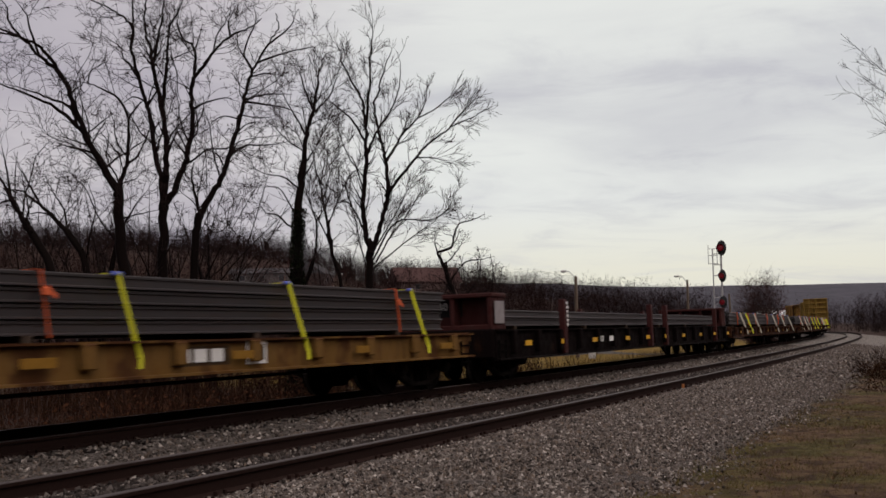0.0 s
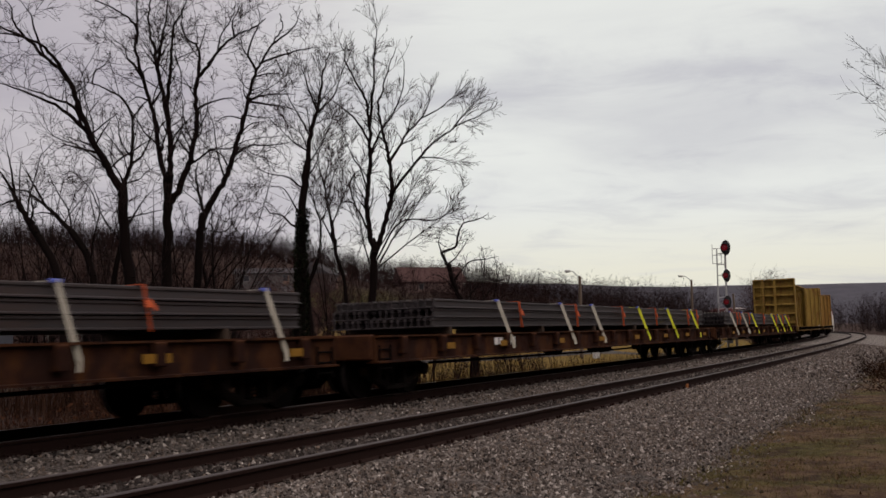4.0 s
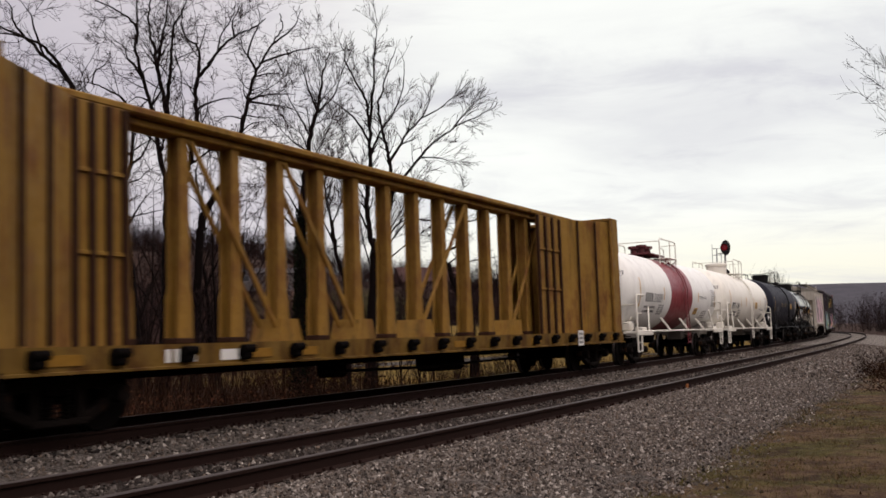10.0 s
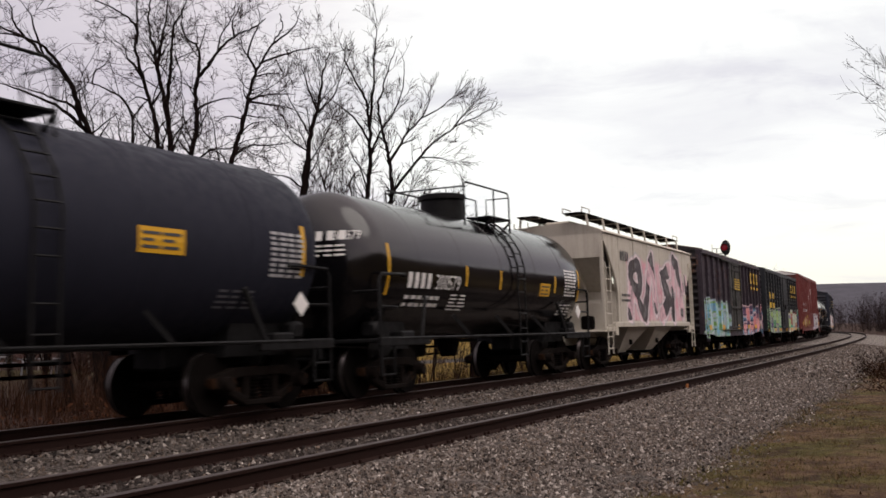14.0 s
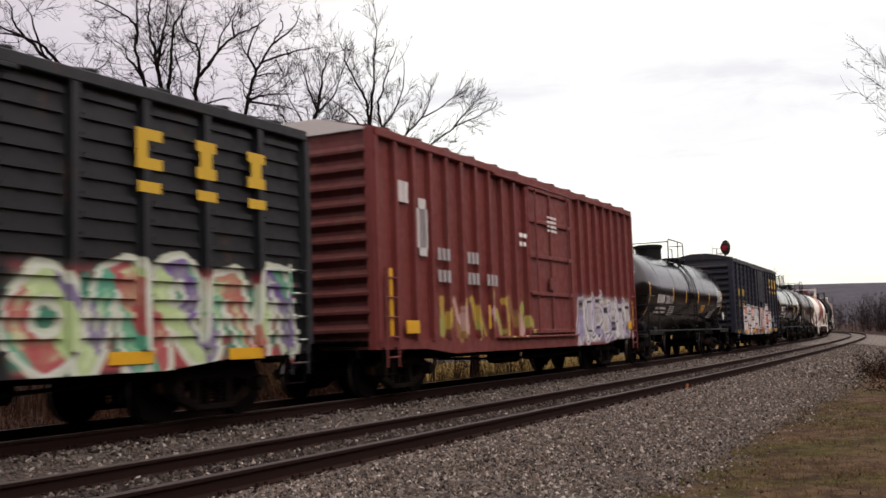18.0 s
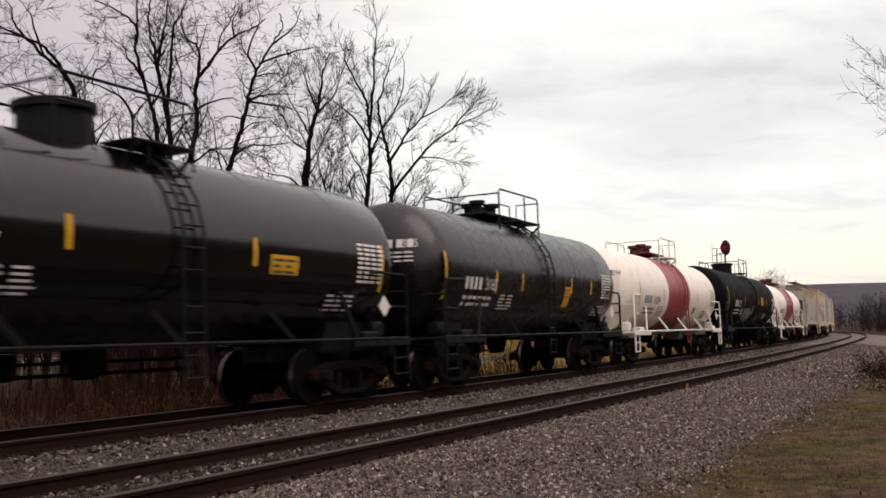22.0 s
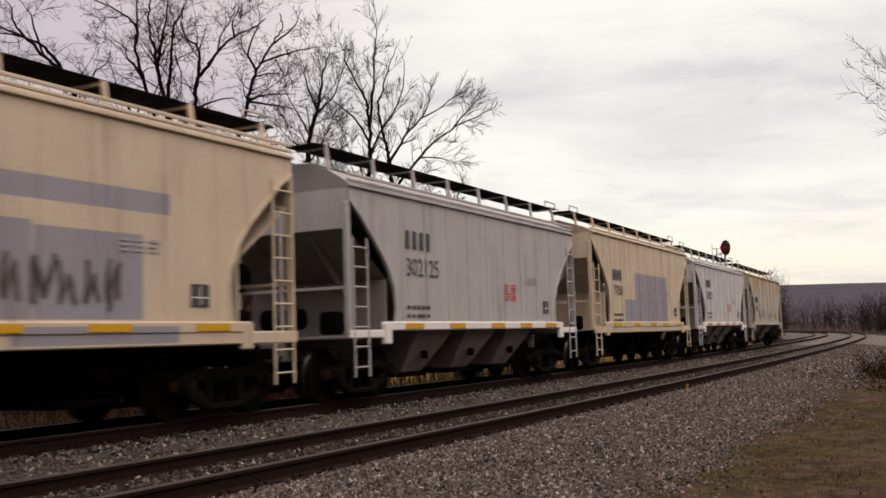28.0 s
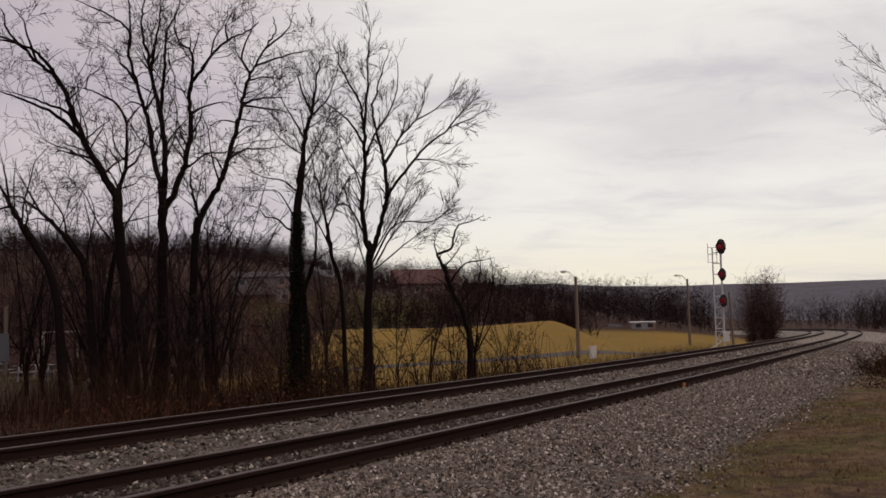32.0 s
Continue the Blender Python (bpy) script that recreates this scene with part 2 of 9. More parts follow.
def paint(name, color, rough=0.5, dirt=0.35, rust=0.0, dirt_color=(0.06, 0.045, 0.035), art=(), panels=(), spec=0.4, fade=0.15, bump=0.25, rust_tone=1.0, runs=None, scab=None):
    """Weathered paint on steel: faded patches, vertical grime streaks, rust spots; panels are repainted rectangles (x0, x1, z0, z1, colour)."""
    mat, nt, b = node_tree(name)
    T = Tree(nt)
    if max(color) < 0.07 and max(dirt_color) > 0.03:
        dirt_color = tuple(c * 1.4 + 0.0015 for c in color)
    col = T.mix(T.step(T.noise(0.9, 5, 0.6), 0.35, 0.7, 0, fade), color, tuple(min(1, c * 1.5 + 0.2 * max(color)) for c in color))
    if panels:
        o = T.xyz()
        for x0, x1, z0, z1, c in panels:
            m = T.math("MULTIPLY", T.math("MULTIPLY", T.step(o[0], x0, x0 + .02), T.step(o[0], x1 - .02, x1, 1, 0)),
                       T.math("MULTIPLY", T.step(o[2], z0, z0 + .02), T.step(o[2], z1 - .02, z1, 1, 0)))
            col = T.mix(m, col, c)
    if art:
        col = tag_art(T, col, art)
    streak = T.noise(1.0, 5, 0.62, T.coords("Object", (3.5, 3.5, 0.35)))
    col = T.mix(T.step(streak, 0.45, 0.8, 0, dirt), col, dirt_color)
    fine = T.noise(14, 6, 0.7)
    col = T.mix(T.step(fine, 0.5, 0.8, 0, dirt * 0.6), col, dirt_color)
    if rust:
        spot = T.math("MULTIPLY", T.step(T.noise(2.3, 6, 0.68, T.coords("Object", (1, 1, 0.45))), 0.62 - 0.16 * rust, 0.72), min(1, rust * 1.3))
        col = T.mix(spot, col, T.mix(fine, tuple(c * rust_tone for c in (0.16, 0.055, 0.018)), tuple(c * rust_tone for c in (0.30, 0.13, 0.04))))
    if runs:
        # rust washed down from the stake pockets, every `pitch` along the sill
        pitch, z0, z1 = runs
        o = T.xyz()
        sway = T.math("MULTIPLY", T.math("SUBTRACT", T.noise(2.1, 4, 0.65), 0.5), 0.9)
        ph = T.math("ABSOLUTE", T.math("SUBTRACT", T.math("FRACT", T.math("DIVIDE", T.math("ADD", o[0], sway), pitch)), 0.5))
        m = T.math("MULTIPLY", T.step(ph, 0.07, 0.19, 1, 0), T.step(T.noise(0.7, 4, 0.6), 0.36, 0.52))
        lip = T.math("MULTIPLY", T.step(T.math("ADD", o[2], T.math("MULTIPLY", sway, 0.22)), z1 - 0.12, z1 - 0.03), T.step(T.noise(1.6, 4, 0.6), 0.38, 0.55))
        m = T.math("MAXIMUM", T.math("MULTIPLY", m, 0.85), lip)
        col = T.mix(m, col, T.mix(fine, (0.022, 0.009, 0.005), (0.075, 0.03, 0.013)))
    if scab:
        # blistered orange rust below the roof edge
        z0, z1, seed = scab
        o = T.xyz()
        n1 = T.noise(1.0, 6, 0.72, T.coords("Object", (1.5, 0.3, 1.1), (seed, 0, seed * 0.4)))
        m = T.math("MULTIPLY", T.step(n1, 0.55, 0.64), T.step(o[2], z0, z0 + 0.6))
        col = T.mix(T.math("MULTIPLY", T.step(n1, 0.47, 0.57, 0, 0.55), T.step(o[2], z0 - 0.1, z0 + 0.5)), col, (0.42, 0.27, 0.075))
        col = T.mix(m, col, T.mix(T.step(fine, 0.35, 0.65), (0.22, 0.075, 0.012), (0.42, 0.19, 0.03)))
    nt.links.new(col, b.inputs["Base Color"])
    T.put(b.inputs["Roughness"], T.step(T.noise(5, 4, 0.6), 0.3, 0.75, rough * 0.85, min(1, rough * 1.35)))
    b.inputs["Specular IOR Level"].default_value = spec
    T.bump(b, T.noise(1.3, 5, 0.6), bump, 0.02)
    return mat


def plain(name, color, rough=0.6, metal=0.0, grain=20.0, var=0.25, bump=0.15, emit=None):
    mat, nt, b = node_tree(name)
    T = Tree(nt)
    n = T.noise(grain, 5, 0.65)
    dark = tuple(c * (1 - var) for c in color)
    light = tuple(min(1, c * (1 + var)) for c in color)
    nt.links.new(T.mix(T.noise(grain * 0.15, 4), T.mix(n, dark, light), color), b.inputs["Base Color"])
    b.inputs["Roughness"].default_value, b.inputs["Metallic"].default_value = rough, metal
    b.inputs["Specular IOR Level"].default_value = 0.05 if rough > 0.75 else 0.4
    if bump:
        T.bump(b, n, bump, 0.01)
    if emit:
        b.inputs["Emission Color"].default_value = (*emit[0], 1)
        b.inputs["Emission Strength"].default_value = emit[1]
    return mat


def speckle(name, colors, rough=0.9, scale=0.0, by="island", bump=0.3, grain=30.0):
    """Loose stuff whose pieces differ: colour by piece, with fine grain."""
    mat, nt, b = node_tree(name)
    T = Tree(nt)
    r = T.island() if by == "island" else T.random()
    k = len(colors) - 1
    col = T.ramp(r, [(i / k, c) for i, c in enumerate(colors)])
    g = T.noise(grain, 4, 0.6)
    col = T.mix(T.step(g, 0.3, 0.75, 0, 0.4), col, tuple(c * 0.5 for c in colors[0]))
    nt.links.new(col, b.inputs["Base Color"])
    b.inputs["Roughness"].default_value = rough
    b.inputs["Specular IOR Level"].default_value = 0.1 if bump else 0.02
    if bump:
        T.bump(b, g, bump, 0.01)
    return mat


def ground_material():
    """One sheet: leaf litter, dry yellow field, verge of thin grass and mud, by the land's own zones (attribute)."""
    mat, nt, b = node_tree("ground")
    T = Tree(nt)
    a = nt.nodes.new("ShaderNodeAttribute")
    a.attribute_name = "zone"
    z = T.xyz(a.outputs["Vector"])           # x field, y verge, z lawn
    big, mid, fine = T.noise(0.11, 5, 0.6), T.noise(0.9, 5, 0.6), T.noise(9, 6, 0.7)
    litter = T.mix(mid, (0.017, 0.0082, 0.006), (0.038, 0.0195, 0.0142))
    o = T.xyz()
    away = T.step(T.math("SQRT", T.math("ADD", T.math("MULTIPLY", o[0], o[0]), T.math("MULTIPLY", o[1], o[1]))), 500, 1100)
    # aerial haze put into the colour: far ground turns grey-mauve with distance
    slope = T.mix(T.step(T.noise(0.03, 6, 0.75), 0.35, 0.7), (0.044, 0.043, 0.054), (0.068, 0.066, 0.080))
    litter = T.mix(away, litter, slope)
    field = T.mix(T.step(big, 0.3, 0.7), (0.165, 0.098, 0.017), (0.135, 0.088, 0.02))
    field = T.mix(T.step(mid, 0.42, 0.72, 0, 0.6), field, (0.10, 0.085, 0.02))
    v1, v2 = T.noise(0.55, 5, 0.62, T.coords("Object", (1, 1, 1), (3, 9, 0))), T.noise(1.7, 6, 0.72, T.coords("Object", (1, 1, 1), (7, 3, 0)))
    verge = T.mix(T.step(T.noise(2.6, 6, 0.75), 0.40, 0.60), (0.060, 0.033, 0.021), (0.125, 0.082, 0.045))
    verge = T.mix(T.step(v1, 0.43, 0.55, 0, 0.9), verge, T.mix(T.step(T.noise(3.1, 6, 0.75), 0.4, 0.6), (0.040, 0.037, 0.008), (0.088, 0.074, 0.020)))
    verge = T.mix(T.step(v2, 0.53, 0.62, 0, 0.85), verge, (0.032, 0.017, 0.012))
    verge = T.mix(T.step(T.noise(9.0, 6, 0.8), 0.55, 0.66, 0, 0.7), verge, (0.19, 0.145, 0.09))
    verge = T.mix(T.step(T.noise(13.0, 5, 0.8, T.coords("Object", (1, 1, 1), (1, 5, 2))), 0.54, 0.66, 0, 0.75), verge, (0.022, 0.014, 0.009))
    lawn = T.mix(mid, (0.05, 0.06, 0.015), (0.09, 0.08, 0.022))
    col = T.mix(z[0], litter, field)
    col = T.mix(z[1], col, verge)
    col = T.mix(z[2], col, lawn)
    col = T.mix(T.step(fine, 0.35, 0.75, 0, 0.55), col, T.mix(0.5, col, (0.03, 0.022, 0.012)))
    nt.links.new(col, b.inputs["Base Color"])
    b.inputs["Roughness"].default_value = 0.95
    b.inputs["Specular IOR Level"].default_value = 0.1
    T.bump(b, T.math("ADD", fine, T.noise(45, 4, 0.7)), 0.8, 0.05)
    return mat


def stony(name, dark, light, grain):
    """Crushed stone seen from afar: pale and dark lumps."""
    mat, nt, b = node_tree(name)
    T = Tree(nt)
    lump, big = T.noise(grain, 6, 0.8), T.noise(grain * 0.08, 4, 0.6)
    col = T.mix(T.step(lump, 0.36, 0.66), dark, light)
    nt.links.new(T.mix(T.step(big, 0.35, 0.7, 0, 0.35), col, dark), b.inputs["Base Color"])
    b.inputs["Roughness"].default_value, b.inputs["Specular IOR Level"].default_value = 0.95, 0.05
    T.bump(b, lump, 1.0, 0.05)
    return mat


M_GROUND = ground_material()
STONES = [(0.020, 0.017, 0.016), (0.035, 0.028, 0.023), (0.130, 0.109, 0.095), (0.075, 0.059, 0.050), (0.220, 0.190, 0.167), (0.050, 0.039, 0.033), (0.150, 0.112, 0.086), (0.100, 0.085, 0.076), (0.190, 0.166, 0.146), (0.420, 0.375, 0.333)]
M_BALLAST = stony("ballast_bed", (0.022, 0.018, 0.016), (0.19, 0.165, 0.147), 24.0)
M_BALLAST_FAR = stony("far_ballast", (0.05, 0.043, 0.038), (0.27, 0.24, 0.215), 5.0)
M_STONE = speckle("ballast_stone", STONES, grain=60)
M_CRIBSTONE = speckle("crib_stone", [(0.014, 0.011, 0.010), (0.030, 0.024, 0.021), (0.055, 0.045, 0.039), (0.022, 0.017, 0.015), (0.10, 0.086, 0.077)], grain=60)
M_RAIL_SIDE = plain("rusty_rail", (0.019, 0.0105, 0.0085), 0.8, 0.1, 30, 0.4)
M_RAIL_TOP = plain("worn_rail_head", (0.03, 0.021, 0.019), 0.62, 0.0, 30, 0.3)
M_TIE = plain("creosoted_tie", (0.014, 0.011, 0.010), 0.9, 0, 12, 0.4)
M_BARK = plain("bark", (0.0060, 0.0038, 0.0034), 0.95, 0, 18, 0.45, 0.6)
M_TWIG = speckle("twig", [(0.014, 0.009, 0.0085), (0.028, 0.018, 0.017), (0.02, 0.013, 0.012)], bump=0)
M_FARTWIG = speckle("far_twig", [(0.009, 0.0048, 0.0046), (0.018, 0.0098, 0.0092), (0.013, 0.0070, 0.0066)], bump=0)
# twigs of the distant woods: haze put into the colour, paler and greyer
M_HAZEDHILLTWIG = speckle("hazed_hill_twig", [(0.036, 0.030, 0.034), (0.056, 0.048, 0.054), (0.044, 0.038, 0.043)], bump=0)
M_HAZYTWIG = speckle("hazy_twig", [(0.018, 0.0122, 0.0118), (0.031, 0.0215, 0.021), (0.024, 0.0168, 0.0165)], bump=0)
M_THICKET = speckle("thicket_twig", [(0.034, 0.019, 0.017), (0.062, 0.036, 0.032), (0.046, 0.027, 0.024)], bump=0)
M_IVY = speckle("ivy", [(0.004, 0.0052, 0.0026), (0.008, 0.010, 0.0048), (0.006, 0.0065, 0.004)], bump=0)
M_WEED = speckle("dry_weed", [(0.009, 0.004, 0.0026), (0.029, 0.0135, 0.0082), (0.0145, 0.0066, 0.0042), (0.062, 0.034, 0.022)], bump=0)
M_GRASS = speckle("dry_grass", [(0.10, 0.068, 0.025), (0.17, 0.125, 0.05), (0.06, 0.05, 0.02), (0.21, 0.16, 0.08)], bump=0)
M_VERGE = speckle("verge_grass", [(0.11, 0.068, 0.038), (0.18, 0.125, 0.07), (0.060, 0.056, 0.014), (0.095, 0.082, 0.022), (0.055, 0.031, 0.02)], bump=0)
M_LEAF = speckle("dead_leaf", [(0.045, 0.023, 0.012), (0.08, 0.045, 0.025), (0.03, 0.017, 0.011)], bump=0)
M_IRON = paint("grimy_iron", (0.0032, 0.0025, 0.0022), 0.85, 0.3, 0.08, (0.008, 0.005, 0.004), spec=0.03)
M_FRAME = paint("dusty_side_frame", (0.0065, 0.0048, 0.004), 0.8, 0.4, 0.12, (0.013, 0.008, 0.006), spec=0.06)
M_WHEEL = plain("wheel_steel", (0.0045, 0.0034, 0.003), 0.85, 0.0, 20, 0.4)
M_TREAD = plain("bright_tread", (0.14, 0.125, 0.12), 0.35, 0.9, 30, 0.2)
M_BLACK = paint("black_gear", (0.004, 0.004, 0.0042), 0.55, 0.2, 0, (0.008, 0.007, 0.0065), spec=0.15)
M_YELLOW = plain("yellow_reflector", (0.55, 0.30, 0.012), 0.45, 0, 30, 0.2)
M_WHITE = plain("white_stencil", (0.62, 0.61, 0.58), 0.6, 0, 30, 0.15)
M_GREYINK = plain("grey_stencil", (0.30, 0.30, 0.30), 0.6, 0, 30, 0.15)
M_DARKINK = plain("dark_stencil", (0.045, 0.045, 0.05), 0.6, 0, 30, 0.2)
M_REDINK = plain("red_stencil", (0.55, 0.08, 0.07), 0.6, 0, 30, 0.2)
M_GALV = plain("galvanised_steel", (0.42, 0.42, 0.41), 0.5, 0.5, 25, 0.2)


# ---- mesh building ----
class Mesh:
    """Collects vertices and faces of one part."""

    def __init__(self):
        self.v, self.f, self.mi = [], [], []
        self.m = 0
        self.cuts = []

    def cut(self):
        """What follows is a piece of its own."""
        if self.f and (not self.cuts or self.cuts[-1] != (len(self.v), len(self.f))):
            self.cuts.append((len(self.v), len(self.f)))
        return self

    def pieces(self):
        ends = [(0, 0), *self.cuts, (len(self.v), len(self.f))]
        for (v0, f0), (v1, f1) in zip(ends[:-1], ends[1:]):
            if f1 > f0:
                m = Mesh()
                m.v = self.v[v0:v1]
                m.f = [tuple(i - v0 for i in f) for f in self.f[f0:f1]]
                m.mi = self.mi[f0:f1]
                yield m

    def add(self, verts, faces):
        o = len(self.v)
        self.v.extend(verts)
        self.f.extend([tuple(i + o for i in f) for f in faces])
        self.mi.extend([self.m] * len(faces))
        return self

    def box(self, c, s, bev=0.0, rot=None):
        """A box by centre and size, its edges cut by bev."""
        hx, hy, hz = s[0] / 2, s[1] / 2, s[2] / 2
        b = min(bev, hx * 0.45, hy * 0.45, hz * 0.45)
        vs, fs = [], []
        if b <= 0:
            vs = [(x, y, z) for x in (-hx, hx) for y in (-hy, hy) for z in (-hz, hz)]
            fs = [(0, 1, 3, 2), (4, 6, 7, 5), (0, 4, 5, 1), (2, 3, 7, 6), (0, 2, 6, 4), (1, 5, 7, 3)]
        else:
            idx = {}
            for sx in (-1, 1):
                for sy in (-1, 1):
                    for sz in (-1, 1):
                        for k in range(3):
                            p = [sx * (hx - b), sy * (hy - b), sz * (hz - b)]
                            p[k] = (sx, sy, sz)[k] * (hx, hy, hz)[k]
                            idx[sx, sy, sz, k] = len(vs)
                            vs.append(tuple(p))
            for k in range(3):
                i, j = [a for a in range(3) if a != k]
                for sg in (-1, 1):
                    q = []
                    for a, c2 in ((-1, -1), (1, -1), (1, 1), (-1, 1)):
                        key = [0, 0, 0]
                        key[k], key[i], key[j] = sg, a, c2
                        q.append(idx[(*key, k)])
                    if (sg > 0) != (k == 1):
                        fs.append(tuple(q))
                    else:
                        fs.append(tuple(reversed(q)))
            for k in range(3):
                i, j = [a for a in range(3) if a != k]
                for a in (-1, 1):
                    for c2 in (-1, 1):
                        lo, hi = [0, 0, 0], [0, 0, 0]
                        lo[i] = hi[i] = a
                        lo[j] = hi[j] = c2
                        lo[k], hi[k] = -1, 1
                        q = (idx[(*lo, i)], idx[(*hi, i)], idx[(*hi, j)], idx[(*lo, j)])
                        fs.append(q)
            for sx in (-1, 1):
                for sy in (-1, 1):
                    for sz in (-1, 1):
                        fs.append(tuple(idx[sx, sy, sz, k] for k in range(3)))
        if rot is not None:
            vs = [tuple(rot @ Vector(p)) for p in vs]
        return self.add([(p[0] + c[0], p[1] + c[1], p[2] + c[2]) for p in vs], fs)

    def span(self, a, b, bev=0.0):
        """A box from corner a to corner b."""
        return self.box([(p + q) / 2 for p, q in zip(a, b)], [abs(q - p) for p, q in zip(a, b)], bev)

    def bar(self, a, b, w, h, bev=0.0):
        """A straight bar between two points, w wide and h high across."""
        a, b = Vector(a), Vector(b)
        d = b - a
        x = d.normalized()
        up = Vector((0, 0, 1)) if abs(x.z) < 0.95 else Vector((0, 1, 0))
        y = up.cross(x).normalized()
        z = x.cross(y)
        return self.box((a + b) / 2, (d.length, w, h), bev, Matrix((x, y, z)).transposed())

    def tube(self, pts, r, n=6, r2=None, caps=True):
        """A round bar through points."""
        pts = [Vector(p) for p in pts]
        r2 = r if r2 is None else r2
        vs, fs = [], []
        k = len(pts)
        side = None
        for i, p in enumerate(pts):
            d = (pts[min(i + 1, k - 1)] - pts[max(i - 1, 0)]).normalized()
            if side is None:
                side = d.orthogonal().normalized()
            side = (side - d * side.dot(d)).normalized()
            o = d.cross(side)
            rr = r + (r2 - r) * i / max(1, k - 1)
            for j in range(n):
                a = 2 * math.pi * j / n
                vs.append(tuple(p + side * (rr * math.cos(a)) + o * (rr * math.sin(a))))
        for i in range(k - 1):
            for j in range(n):
                fs.append((i * n + j, i * n + (j + 1) % n, (i + 1) * n + (j + 1) % n, (i + 1) * n + j))
        if caps:
            fs.append(tuple(reversed(range(n))))
            fs.append(tuple(range((k - 1) * n, k * n)))
        return self.add(vs, fs)

    def lathe(self, prof, n=24, axis="x", at=(0, 0, 0)):
        """A turned body; prof: (along the axis, radius)."""
        vs, fs = [], []
        for t, r in prof:
            for j in range(n):
                a = 2 * math.pi * j / n
                c, s = r * math.cos(a), r * math.sin(a)
                p = {"x": (t, c, s), "y": (c, t, -s), "z": (c, s, t)}[axis]
                vs.append((p[0] + at[0], p[1] + at[1], p[2] + at[2]))
        for i in range(len(prof) - 1):
            for j in range(n):
                fs.append((i * n + j, i * n + (j + 1) % n, (i + 1) * n + (j + 1) % n, (i + 1) * n + j))
        fs.append(tuple(range(n)))
        fs.append(tuple(range((len(prof) - 1) * n, len(prof) * n)))
        return self.add(vs, fs)

    def prism(self, poly, y0, y1):
        """A polygon in x and z, thick from y0 to y1."""
        n = len(poly)
        vs = [(x, y0, z) for x, z in poly] + [(x, y1, z) for x, z in poly]
        fs = [tuple(range(n)), tuple(reversed(range(n, 2 * n)))]
        fs += [(i, i + n, (i + 1) % n + n, (i + 1) % n) for i in range(n)]
        return self.add(vs, fs)

    def loft(self, prof, xs):
        """A profile in y and z drawn out along x (list of x), open ends closed."""
        n = len(prof)
        vs = [(x, y, z) for x in xs for y, z in prof]
        fs = []
        for i in range(len(xs) - 1):
            for j in range(n):
                fs.append((i * n + j, i * n + (j + 1) % n, (i + 1) * n + (j + 1) % n, (i + 1) * n + j))
        fs.append(tuple(range(n)))
        fs.append(tuple(range((len(xs) - 1) * n, len(xs) * n)))
        return self.add(vs, fs)

    def data(self, name, mats, smooth=None):
        me = bpy.data.meshes.new(name)
        me.from_pydata(self.v, [], self.f)
        for m in mats if isinstance(mats, (list, tuple)) else [mats]:
            me.materials.append(m)
        me.polygons.foreach_set("material_index", self.mi)
        bm = bmesh.new()
        bm.from_mesh(me)
        bmesh.ops.recalc_face_normals(bm, faces=bm.faces)
        bm.to_mesh(me)
        bm.free()
        if smooth:
            me.polygons.foreach_set("use_smooth", [True] * len(me.polygons))
            me.set_sharp_from_angle(angle=radians(smooth))
        return me


def part(name, mesh, mats, parent, label="", smooth=None, at=None):
    """One mesh object under a thing or a part."""
    if isinstance(mesh, Mesh) and mesh.cuts:
        return [part(name, m, mats, parent, label, smooth, at) for m in mesh.pieces()][0]
    me = mesh if isinstance(mesh, bpy.types.Mesh) else mesh.data(name, mats, smooth)
    ob = new(name, me)
    ob.parent = parent
    if at is not None:
        ob.matrix_basis = at
    return tagged(ob, label)


def thing(name, label, category, group="", at=None, kind=""):
    ob = new(name)
    ob.empty_display_size = 0.3
    if at is not None:
        ob.matrix_basis = at
    return tagged(ob, label, category, group, kind)


def raw(name, verts, faces, mats, smooth=False):
    """A large mesh from arrays (triangles or quads)."""
    me = bpy.data.meshes.new(name)
    verts, faces = np.asarray(verts, np.float32), np.asarray(faces, np.int32)
    n, k = faces.shape
    me.vertices.add(len(verts))
    me.vertices.foreach_set("co", verts.ravel())
    me.loops.add(n * k)
    me.loops.foreach_set("vertex_index", faces.ravel())
    me.polygons.add(n)
    me.polygons.foreach_set("loop_start", np.arange(0, n * k, k, dtype=np.int32))
    me.polygons.foreach_set("loop_total", np.full(n, k, np.int32))
    me.polygons.foreach_set("use_smooth", np.full(n, smooth))
    for m in mats if isinstance(mats, (list, tuple)) else [mats]:
        me.materials.append(m)
    me.update(calc_edges=True)
    me.validate()
    return me


# ---- the line of the two tracks ----
K0, K1, K2 = 0.00082466, -2.01693e-05, 3.45703e-07
X0, Y0, TH0 = 6.0414, 35.4399, 1.115022
SPACING, CANT, SPEED = 4.1141, 0.021626, 15.2984
S_LO, S_HI, DS = -700.0, 560.0, 0.5


def line_table():
    s = np.arange(S_LO, S_HI + DS, DS)
    c = np.clip(s, -60, 140)
    kap = K0 + K1 * c + K2 * c * c
    i0 = int(round(-S_LO / DS))
    th = np.concatenate([[0], np.cumsum((kap[1:] + kap[:-1]) / 2 * DS)])
    th += TH0 - th[i0]
    tm = (th[1:] + th[:-1]) / 2
    x = np.concatenate([[0], np.cumsum(np.cos(tm) * DS)])
    y = np.concatenate([[0], np.cumsum(np.sin(tm) * DS)])
    return s, th, x + X0 - x[i0], y + Y0 - y[i0]


LS, LTH, LX, LY = line_table()


def on_line(s, lat=0.0):
    """Place and heading at arc length s, lat metres to the viewer's side of the far track."""
    th = np.interp(s, LS, LTH)
    return np.interp(s, LS, LX) + np.sin(th) * lat, np.interp(s, LS, LY) - np.cos(th) * lat, th


